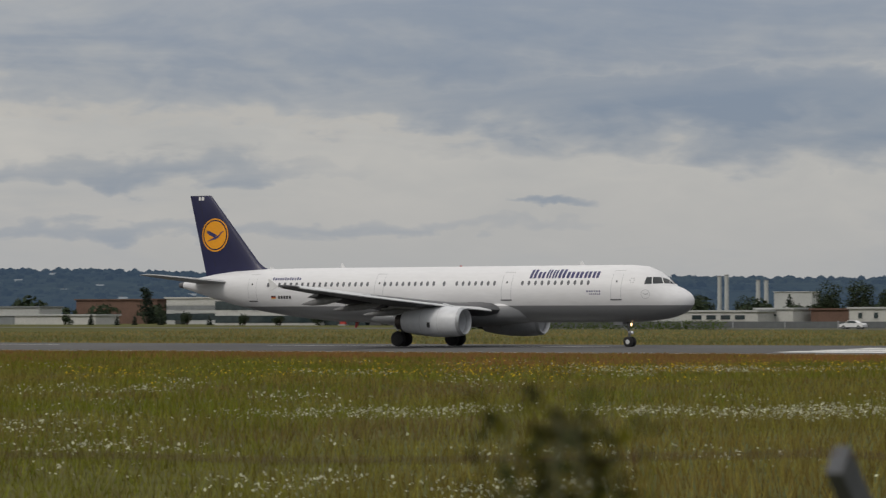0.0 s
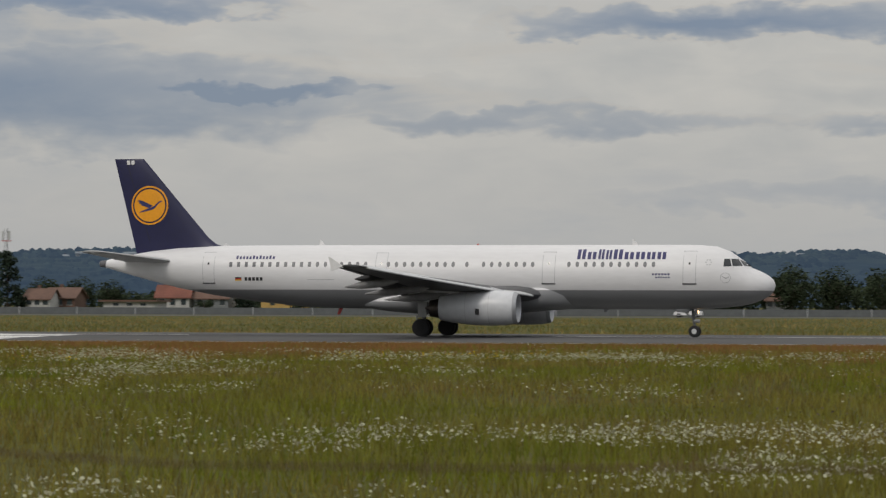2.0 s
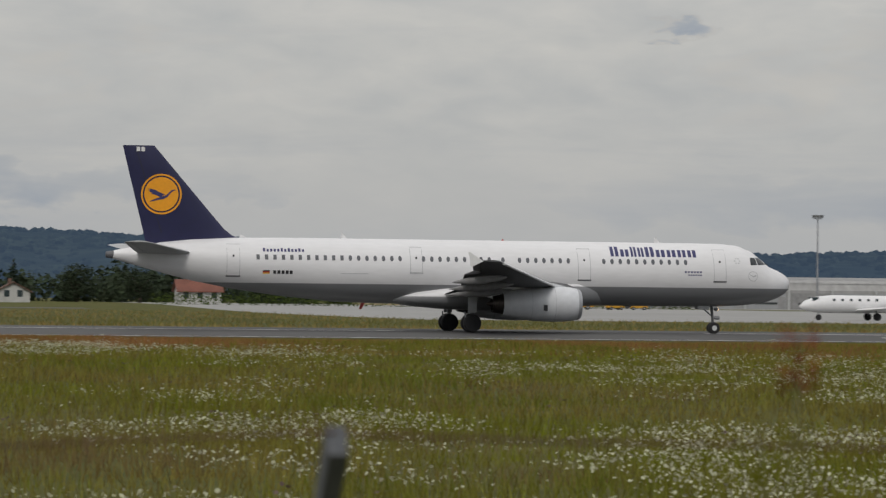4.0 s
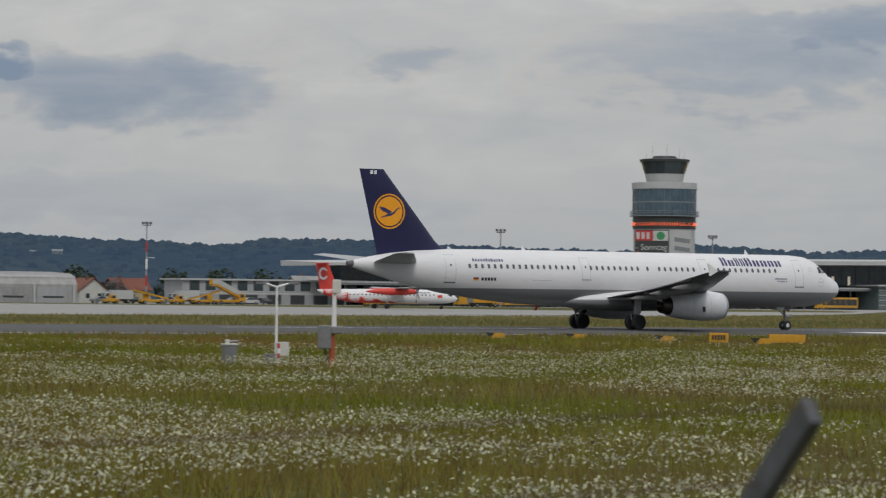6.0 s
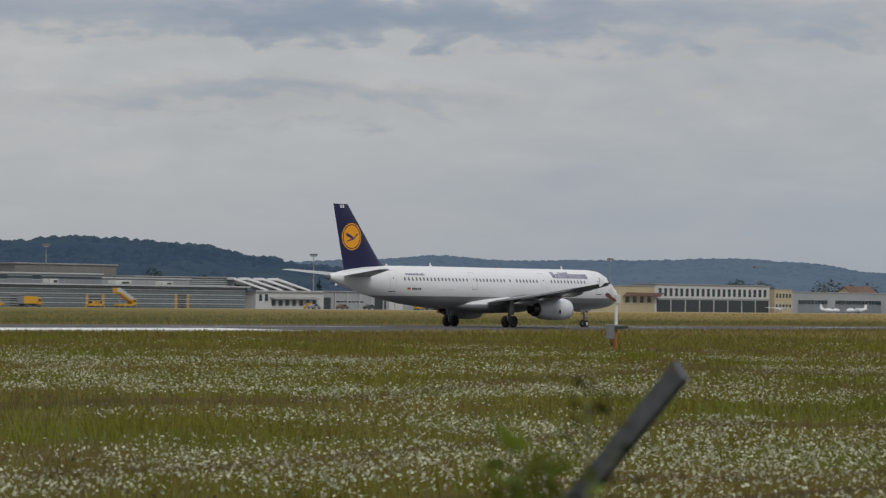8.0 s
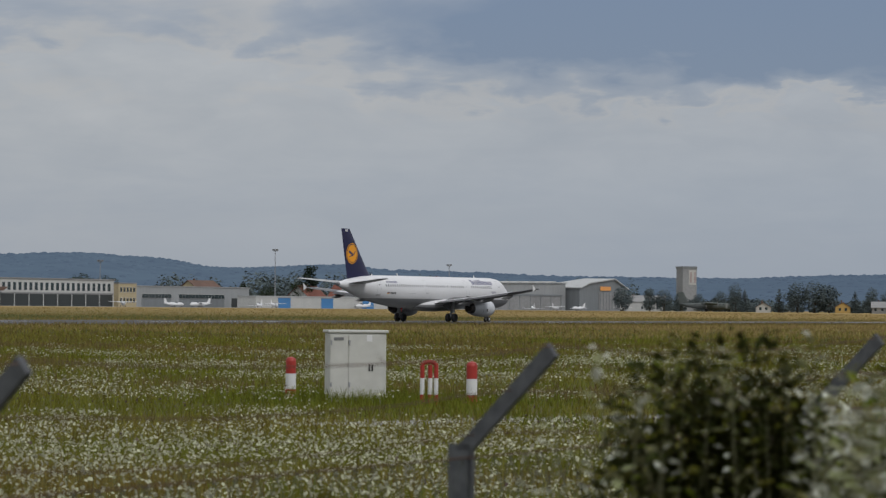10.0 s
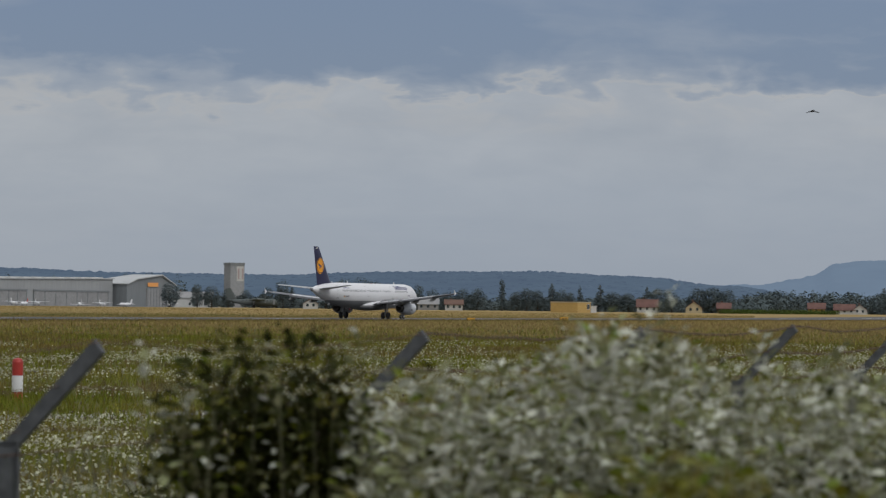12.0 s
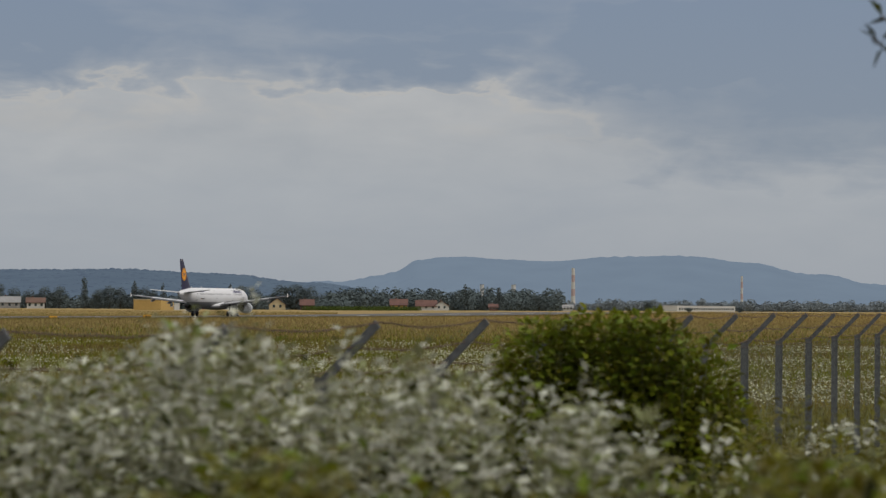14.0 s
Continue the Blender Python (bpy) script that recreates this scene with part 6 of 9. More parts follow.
def build_cabinet():
    t = thing("switch_cabinet", "large light grey outdoor switch cabinet in the meadow", "cabinet", pose(57.75, 33.8, 0, 0, 0, -48))
    part("plinth", B(-0.58, 0.58, -0.22, 0.22, -0.05, 0.12), M_CONCRETE, t)
    part("body", B(-0.59, 0.59, -0.24, 0.24, 0.12, 1.45, 0.015), M_CABINET, t)
    part("roof", B(-0.63, 0.63, -0.28, 0.28, 1.45, 1.51, 0.015), M_CABINET, t)
    for x0, x1 in ((-0.57, -0.21), (-0.19, 0.57)):
        d = part("door", B(x0, x1, -0.255, -0.24, 0.16, 1.42, 0.006), M_CABINET, t)
        for z in (0.35, 1.2):
            part("hinge", B(x0, x0 + 0.03, -0.27, -0.255, z, z + 0.1), M_STEEL, d)
    part("lock_plate", B(0.22, 0.25, -0.27, -0.255, 0.68, 0.82), M_BLACK, t)
    part("lock_plate", B(0.28, 0.31, -0.27, -0.255, 0.68, 0.82), M_BLACK, t)
    part("label_plate", B(0.18, 0.29, -0.262, -0.255, 1.28, 1.41), M_WHITE, t)
    part("vent", B(-0.5, -0.3, -0.265, -0.255, 1.3, 1.36), M_LEAD, t)


build_cabinet()


M_BOLLARD = material("weathered red enamel", (0.36, 0.028, 0.02), 0.5, 0, 0.15, 3.0)


def bollard(x, y, loop=False):
    t = thing("bollard", "red and white " + ("steel hoop" if loop else "steel bollard") + " in the grass", "bollard", pose(x, y, 0, 0, 0, -58), "red and white bollards")
    r = 0.045 if loop else 0.11
    for px in ((-0.14, 0.02, 0.14) if loop else (0,)):
        for z0, z1, mat in ((-0.05, 0.22, M_BOLLARD), (0.22, 0.55, M_WHITE), (0.55, 0.82, M_BOLLARD)):
            part("band", R((px, 0, z0), (px, 0, z1), r, r, 14), mat, t, "", 40)
    if loop:
        bm = bmesh.new()
        for k in range(6):
            a, b = math.pi * k / 6, math.pi * (k + 1) / 6
            rod(bm, (0.14 * math.cos(a), 0, 0.82 + 0.06 * math.sin(a)), (0.14 * math.cos(b), 0, 0.82 + 0.06 * math.sin(b)), r, n=10)
        part("hoop", bm, M_BOLLARD, t)
    else:
        part("cap", lathe(bmesh.new(), [(0.82, r), (0.88, r * 0.8), (0.905, 0.02)], 14, along="z"), M_BOLLARD, t, "", 40)


bollard(59.65, 36.5), bollard(58.15, 32.3, True), bollard(58.3, 31.4)
area("path", [(47, 27.5), (72, 20), (72, 21.4), (47, 29)], 0.012, M_CONCRETE, "pale gravel track by the cabinet", "path")


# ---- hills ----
# bluish emission in all three stands in for haze before the hills
M_HILL = material("wooded hillside with painted haze glow", (0.010, 0.014, 0.014), 0.95, 0, 0.35, 0.01, 0.0, island=0.5, alt=(0.020, 0.024, 0.016), emit=(0.031, 0.051, 0.084, 1.0), spec=0.0)
M_HILLFAR = material("far hillside with painted haze glow", (0.022, 0.032, 0.032), 0.95, 0, 0.3, 0.008, 0.0, island=0.5, emit=(0.078, 0.108, 0.160, 0.95), spec=0.0)
M_MESA = material("farthest ridge with painted haze glow", (0.03, 0.04, 0.045), 0.95, 0, 0.2, 0.006, 0.0, emit=(0.132, 0.178, 0.246, 1.0), spec=0.0)


def ridge(name, knots, reach, depth, mat, label, tree=5.0, seed=0.0, crowns=0, size=7.0):
    """A wooded range: knots are bearings and the height of its crest over the horizon, in degrees. crowns: how many treetops cover it."""
    def crest(b):
        for (a, ea), (c, ec) in zip(knots, knots[1:]):
            if a <= b <= c:
                t = (b - a) / (c - a)
                return ea + (ec - ea) * t * t * (3 - 2 * t)
        return knots[0][1] if b < knots[0][0] else knots[-1][1]

    def height(b, v):
        h = reach * math.tan(radians(crest(b))) + EYE
        z = h * math.sin(min(1, v) * math.pi / 2) ** 1.3
        return z + noise.noise((b * 1.1 + seed, v * 3.0, 2.0)) * h * 0.06 * math.sin(math.pi * min(1, v))

    b0, b1 = knots[0][0], knots[-1][0]
    n = int((b1 - b0) / 0.03)
    rows = 12
    verts, faces = [], []
    for i in range(n + 1):
        b = b0 + (b1 - b0) * i / n
        for j in range(rows + 2):
            v = j / rows
            r = reach - depth * (1 - v)
            z = height(b, v) - ((5.0 if reach < 3500 else 2.5) if crowns else 0.0)
            if j >= rows - 1 and j <= rows:
                z += tree * (0.6 * noise.noise((b * 2.2, seed, 0.5)) + 0.5 * noise.noise((b * 8.0, seed, 4.1)))
            if j > rows:
                z = -5
            verts.append((r * math.sin(radians(b)), r * math.cos(radians(b)), max(z, -5) if j else -3))
    w = rows + 2
    for i in range(n):
        for j in range(w - 1):
            faces.append((i * w + j, (i + 1) * w + j, (i + 1) * w + j + 1, i * w + j + 1))
    tagged(raw(name, verts, faces, mat, smooth=True), label, "hills", kind="structure")
    # treetops: low domes, sparse in the clearings
    rng = random.Random(int(seed) + 40)
    verts, faces = [], []
    while len(faces) < crowns * 10:
        b, v = rng.uniform(b0, b1), 1.0 - 0.8 * rng.random() ** 1.5
        if noise.noise((b * 0.9, v * 5.0, seed + 20)) < -0.28 and v < 0.9:
            continue
        r, s = reach - depth * (1 - v), size * rng.uniform(0.55, 1.3)
        x, y, z = r * math.sin(radians(b)), r * math.cos(radians(b)), height(b, v) - (6.6 if reach < 3500 else 3.6)
        top = s * rng.uniform(0.7, 1.25) * (0.55 if reach > 3500 else 1.0)
        i = len(verts)
        for wide, high in ((1.0, 0.0), (0.72, 0.72)):
            for k in range(5):
                q = 1.257 * k + high
                g = s * wide * rng.uniform(0.75, 1.15)
                verts.append((x + g * math.cos(q), y + g * math.sin(q), z + top * high * rng.uniform(0.8, 1.15)))
        verts.append((x, y, z + top))
        for k in range(5):
            m = (k + 1) % 5
            faces += [(i + k, i + m, i + 5 + m, i + 5 + k), (i + 5 + k, i + 5 + m, i + 10)]
    if crowns:
        tagged(raw("hill_forest", verts, faces, mat, smooth=True), label + ", forest canopy", "forest", kind="stuff")


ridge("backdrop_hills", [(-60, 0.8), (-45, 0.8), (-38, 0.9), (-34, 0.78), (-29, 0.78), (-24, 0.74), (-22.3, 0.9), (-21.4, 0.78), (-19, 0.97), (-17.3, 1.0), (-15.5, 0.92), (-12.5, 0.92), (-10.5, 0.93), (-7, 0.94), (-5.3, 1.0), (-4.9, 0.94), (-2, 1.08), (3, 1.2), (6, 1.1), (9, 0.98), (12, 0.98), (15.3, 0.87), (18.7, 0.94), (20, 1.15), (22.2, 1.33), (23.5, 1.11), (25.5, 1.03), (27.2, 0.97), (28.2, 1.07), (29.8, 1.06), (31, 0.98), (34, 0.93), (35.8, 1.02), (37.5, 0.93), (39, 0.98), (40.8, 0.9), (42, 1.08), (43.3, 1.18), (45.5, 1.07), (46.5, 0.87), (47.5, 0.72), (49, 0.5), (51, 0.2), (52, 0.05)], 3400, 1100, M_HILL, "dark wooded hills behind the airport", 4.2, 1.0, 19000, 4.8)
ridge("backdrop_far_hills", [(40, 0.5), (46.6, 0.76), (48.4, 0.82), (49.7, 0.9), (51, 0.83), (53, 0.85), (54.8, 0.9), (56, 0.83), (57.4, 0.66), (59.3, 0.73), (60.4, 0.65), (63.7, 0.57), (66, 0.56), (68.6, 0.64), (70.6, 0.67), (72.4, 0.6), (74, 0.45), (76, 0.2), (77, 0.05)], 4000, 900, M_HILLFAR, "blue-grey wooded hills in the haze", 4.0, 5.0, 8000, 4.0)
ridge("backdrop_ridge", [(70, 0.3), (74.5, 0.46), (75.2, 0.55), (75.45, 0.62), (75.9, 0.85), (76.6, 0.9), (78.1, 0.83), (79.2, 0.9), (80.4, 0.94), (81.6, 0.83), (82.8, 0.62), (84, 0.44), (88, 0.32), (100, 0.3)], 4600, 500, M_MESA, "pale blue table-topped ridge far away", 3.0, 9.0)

# ---- trees ----
M_BARK = material("bark", (0.075, 0.058, 0.045), 0.95, 0, 0.25, 4.0, 0.5)
M_LEAF = material("summer foliage", (0.034, 0.046, 0.024), 0.8, 0, 0.2, 0.6, 0, island=0.25, alt=(0.028, 0.040, 0.024), spec=0.1, translucent=0.15)
M_NEEDLE = material("dark conifer foliage", (0.016, 0.028, 0.017), 0.75, 0, 0.2, 0.8, 0, island=0.4, spec=0.2, translucent=0.1)


# leaf colour paled towards blue to carry the haze of distance
M_FARLEAF = material("far foliage, haze in its colour", (0.104, 0.13, 0.136), 0.9, 0, 0.15, 0.1, 0, island=0.06, spec=0.0, translucent=0.1)


def leaf_cloud(rng, blobs, count, size, flat=0.0):
    """Vertices and faces of many small leaf clumps, spread through the given blobs (centre, radii)."""
    verts, faces = [], []
    weights = [b[1][0] * b[1][1] * b[1][2] for b in blobs]
    for _ in range(count):
        c, r = rng.choices(blobs, weights)[0]
        while True:
            p = Vector((rng.uniform(-1, 1), rng.uniform(-1, 1), rng.uniform(-1, 1)))
            if 0.30 < p.length < 1.0:
                break
        if rng.random() < 0.6:
            p = p.normalized() * rng.uniform(0.78, 1.08)
        at = Vector(c) + Vector((p.x * r[0], p.y * r[1], p.z * r[2]))
        s = size * rng.uniform(0.6, 1.4)
        face = p.normalized() + Vector((rng.uniform(-0.6, 0.6), rng.uniform(-0.6, 0.6), rng.uniform(-0.2, 0.9)))
        q = face.to_track_quat("Z", "Y").to_matrix()
        i = len(verts)
        k = 4
        for m in range(k):
            a = 2 * math.pi * m / k
            verts.append(at + q @ Vector((s * rng.uniform(0.5, 1) * math.cos(a), s * rng.uniform(0.5, 1) * math.sin(a), s * 0.25 * (m % 2))))
        faces.append(tuple(range(i, i + k)))
    return [tuple(v) for v in verts], faces


def tree_kind(kind, seed):
    """Trunk and crown meshes of a tree of height 1."""
    rng = random.Random(seed)
    wood = bmesh.new()
    if kind == "broad":
        rod(wood, (0, 0, -0.02), (0, 0, 0.35), 0.035, 0.025, 7)
        blobs = [((0, 0, 0.58), (0.27, 0.27, 0.38)), ((0, 0, 0.3), (0.26, 0.26, 0.27))]
        for k in range(12):
            q, h = rng.uniform(0, 6.28), rng.uniform(0.16, 0.86)
            d = 0.27 * (1 - abs(h - 0.5) * 1.2)
            c = (d * math.cos(q), d * math.sin(q), h)
            rod(wood, (0, 0, rng.uniform(0.2, 0.36)), c, 0.016, 0.005, 5)
            blobs.append((c, [rng.uniform(0.11, 0.19)] * 2 + [rng.uniform(0.10, 0.15)]))
        crown = leaf_cloud(rng, blobs, 2000, 0.028)
        mat = M_LEAF
    elif kind == "conifer":
        rod(wood, (0, 0, -0.02), (0, 0, 0.95), 0.022, 0.003, 7)
        blobs = []
        for k in range(12):
            h = 0.06 + 0.077 * k
            w = 0.22 * (1 - h) ** 0.8 + 0.015
            for m in range(5):
                q = rng.uniform(0, 6.28)
                c = (w * 0.6 * math.cos(q), w * 0.6 * math.sin(q), h + rng.uniform(-0.02, 0.02))
                rod(wood, (0, 0, h), c, 0.006, 0.002, 4)
                blobs.append((c, (w * rng.uniform(0.45, 0.65), w * rng.uniform(0.45, 0.65), 0.045)))
        blobs.append(((0, 0, 0.95), (0.02, 0.02, 0.06)))
        crown = leaf_cloud(rng, blobs, 1300, 0.028)
        mat = M_NEEDLE
    elif kind == "pine":
        rod(wood, (0, 0, -0.02), (0, 0, 0.9), 0.025, 0.008, 7)
        blobs = []
        for k in range(30):
            q, h = rng.uniform(0, 6.28), 0.08 + 0.9 * k / 29
            d = 0.2 * (1.05 - h) + 0.03
            c = (d * math.cos(q), d * math.sin(q), h)
            rod(wood, (0, 0, h - 0.05), c, 0.009, 0.003, 4)
            blobs.append((c, (rng.uniform(0.08, 0.15), rng.uniform(0.08, 0.15), rng.uniform(0.04, 0.08))))
        crown = leaf_cloud(rng, blobs, 1300, 0.032)
        mat = M_NEEDLE
    elif kind == "poplar":
        rod(wood, (0, 0, -0.02), (0, 0, 0.8), 0.02, 0.005, 7)
        blobs = [((rng.uniform(-0.02, 0.02), rng.uniform(-0.02, 0.02), 0.14 + 0.085 * k), (0.085 - 0.02 * abs(k - 4) / 4, 0.085 - 0.02 * abs(k - 4) / 4, 0.085)) for k in range(10)]
        crown = leaf_cloud(rng, blobs, 700, 0.024)
        mat = M_LEAF
    else:
        for k in range(5):
            rod(wood, (0, 0, -0.02), (rng.uniform(-0.3, 0.3), rng.uniform(-0.3, 0.3), 0.6), 0.03, 0.008, 5)
        blobs = [((rng.uniform(-0.35, 0.35), rng.uniform(-0.35, 0.35), rng.uniform(0.3, 0.65)), (rng.uniform(0.22, 0.35), rng.uniform(0.22, 0.35), rng.uniform(0.2, 0.34))) for k in range(7)]
        crown = leaf_cloud(rng, blobs, 700, 0.06)
        mat = M_LEAF
    cme = bpy.data.meshes.new("crown")
    cme.from_pydata(crown[0], [], crown[1])
    cme.materials.append(mat)
    return mesh_of(wood, "trunk", M_BARK), cme


KINDS = {k: [tree_kind(k, 11 * i + len(k)) for i in range(n)] for k, n in (("broad", 3), ("conifer", 2), ("pine", 2), ("poplar", 1), ("bush", 2))}
TREE_LABEL = {"broad": "leafy broad-crowned tree", "conifer": "dark pointed conifer", "pine": "dark ragged pine", "poplar": "slim upright poplar", "bush": "rounded leafy bush"}
HAZY = {}
_tree_rng = random.Random(77)


def tree(kind, x, y, top, wide=1.0, where="behind the airfield", hazy=False):
    z = ground_z(x, y)
    h = top - z
    wood, crown = _tree_rng.choice(KINDS[kind])
    t = thing("tree" if kind != "bush" else "bush", TREE_LABEL[kind] + " " + where, "tree" if kind != "bush" else "bush", None, "trees round the airfield")
    t.matrix_world = pose(x, y, z - 0.05, 0, 0, _tree_rng.uniform(0, 360)) @ Matrix.Diagonal((h * wide, h * wide, h, 1))
    put("trunk", wood, t, 0, 0, 0)
    # swap in a crown copy whose colour holds the haze
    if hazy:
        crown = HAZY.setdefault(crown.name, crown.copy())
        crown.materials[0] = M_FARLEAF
    put("crown", crown, t, 0, 0, 0)
    return t


def at_bearing(b, y):
    return math.tan(radians(b)) * y


# trees by bearing, distance from the runway side, top height, spread
for kind, b, y, top, wide in (
        ("pine", -36.6, 660, 9.8, 1.0), ("bush", -38.0, 560, 3.4, 1.2), ("conifer", -37.55, 560, 3.6, 1.3), ("conifer", -37.1, 560, 3.0, 1.4), ("conifer", -36.8, 560, 3.2, 1.3), ("conifer", -36.35, 560, 4.0, 1.2), ("bush", -35.9, 560, 4.2, 1.0), ("conifer", -35.5, 560, 3.2, 1.3), ("bush", -34.9, 555, 3.6, 1.1), ("bush", -34.3, 555, 3.2, 1.2), ("bush", -33.6, 555, 3.4, 1.2), ("bush", -32.5, 553, 4.4, 0.8), ("bush", -32.1, 553, 4.0, 0.9), ("bush", -31.8, 553, 4.6, 0.8), ("bush", -30.9, 553, 3.6, 1.0),
        ("broad", -30.4, 660, 8, 1.3), ("broad", -29.6, 690, 8, 1.6), ("bush", -28.5, 600, 4, 2.2), ("bush", -27.9, 600, 4.4, 2.2), ("broad", -27.0, 900, 10, 1.2), ("broad", -26.2, 950, 10, 1.2), ("conifer", -25.4, 800, 9, 1.3), ("broad", -24.75, 690, 11.2, 1.0), ("broad", -24.2, 700, 11.5, 1.1), ("broad", -23.7, 690, 9.5, 1.0),
        ("pine", -23.15, 600, 14.6, 0.9), ("pine", -22.85, 606, 11.5, 1.2), ("broad", -22.4, 612, 8.0, 1.1), ("conifer", -22.0, 630, 9.4, 1.0), ("broad", -21.7, 640, 8.5, 1.1), ("conifer", -21.25, 606, 9.5, 1.3), ("pine", -20.66, 600, 13.3, 1.0), ("pine", -20.0, 600, 12.0, 1.0), ("broad", -19.4, 640, 8, 1.4), ("broad", -18.7, 650, 8.0, 1.4), ("broad", -18.2, 660, 7.5, 1.4),
        ("pine", -16.6, 650, 8.4, 1.3), ("conifer", -15.9, 620, 7.8, 1.5), ("bush", -16.6, 605, 3.4, 1.2), ("broad", -15.5, 650, 7.0, 1.3), ("bush", -14.9, 615, 3.6, 1.6), ("broad", -14.4, 640, 9.5, 1.2), ("broad", -13.8, 640, 9, 1.3), ("broad", -13.2, 650, 10, 1.3), ("broad", -12.6, 660, 9.5, 1.4), ("broad", -12.0, 650, 10, 1.3), ("broad", -11.4, 640, 8.2, 1.3), ("conifer", -10.9, 640, 9.0, 1.1), ("broad", -10.3, 650, 9.5, 1.2), ("broad", -9.6, 640, 11, 1.2), ("broad", -8.9, 650, 10, 1.3), ("broad", -8.1, 645, 10.4, 1.3), ("broad", -7.3, 655, 10, 1.4), ("broad", -6.4, 650, 11, 1.3), ("broad", -5.6, 660, 10.4, 1.4), ("broad", -4.8, 640, 9.6, 1.3),
        ("broad", -3.9, 650, 10, 1.3), ("broad", -3.0, 640, 9.2, 1.4), ("pine", -2.2, 640, 11, 1.1), ("broad", -1.4, 650, 9.5, 1.4), ("broad", -0.4, 640, 9, 1.4), ("broad", 0.7, 650, 9.6, 1.3), ("broad", 1.6, 645, 9.2, 1.3), ("broad", 2.5, 660, 9, 1.3), ("conifer", 3.3, 640, 9.5, 1.1), ("broad", 4.4, 650, 9, 1.4), ("broad", 5.5, 660, 9, 1.4), ("broad", 6.6, 650, 9.4, 1.3), ("broad", 7.8, 660, 8.4, 1.4), ("broad", 9, 650, 8.6, 1.4), ("conifer", 10.2, 670, 9.5, 1.2), ("broad", 11.2, 660, 7.8, 1.5),
        ("conifer", 12.55, 740, 10.0, 1.2), ("broad", 13.1, 720, 5.8, 1.6), ("broad", 14.3, 700, 6.3, 1.5), ("bush", 14.9, 680, 5.0, 1.6), ("broad", 15.35, 690, 6.2, 1.6), ("broad", 22.8, 720, 9.5, 1.2), ("broad", 23.4, 740, 9.0, 1.5), ("broad", 25.4, 760, 9.6, 1.5), ("broad", 26.3, 760, 8.6, 1.2), ("broad", 28.2, 800, 9.0, 1.3), ("broad", 29.3, 820, 9.5, 1.3), ("broad", 30.6, 800, 9.5, 1.5), ("bush", 40.6, 648, 5.5, 1.6), ("bush", 41.4, 648, 4.6, 1.6),
        ("broad", 41.6, 760, 15.5, 1.0), ("broad", 43.0, 760, 15.5, 0.9), ("broad", 44.7, 720, 13.5, 1.0), ("broad", 45.6, 700, 11.5, 1.0), ("broad", 46.1, 760, 12, 1.0), ("conifer", 47.6, 760, 12, 0.8), ("broad", 48.35, 720, 10.6, 1.3), ("broad", 49.36, 720, 12.6, 0.9), ("poplar", 49.76, 720, 15.2, 1.0), ("broad", 50.2, 720, 12.2, 1.1), ("bush", 51.2, 700, 10.0, 1.4), ("broad", 53.4, 700, 11.5, 1.3), ("broad", 54.9, 700, 13.4, 1.5), ("broad", 55.3, 710, 13.0, 1.3), ("broad", 56.2, 720, 10.2, 1.3), ("broad", 57.1, 720, 10.5, 1.4), ("conifer", 57.7, 700, 12.0, 1.2), ("broad", 58.1, 720, 10.6, 1.3), ("broad", 58.7, 690, 12.6, 1.2), ("pine", 58.86, 690, 17.6, 1.0), ("broad", 60.0, 700, 10.6, 1.3), ("broad", 60.55, 700, 13.5, 1.3), ("broad", 60.95, 710, 15.0, 1.2), ("broad", 61.4, 710, 14.2, 1.3), ("broad", 61.9, 720, 13, 1.2)):
    # trees behind the apron get the haze-coloured crown
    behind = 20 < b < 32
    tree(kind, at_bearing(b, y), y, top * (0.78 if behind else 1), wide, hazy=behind)
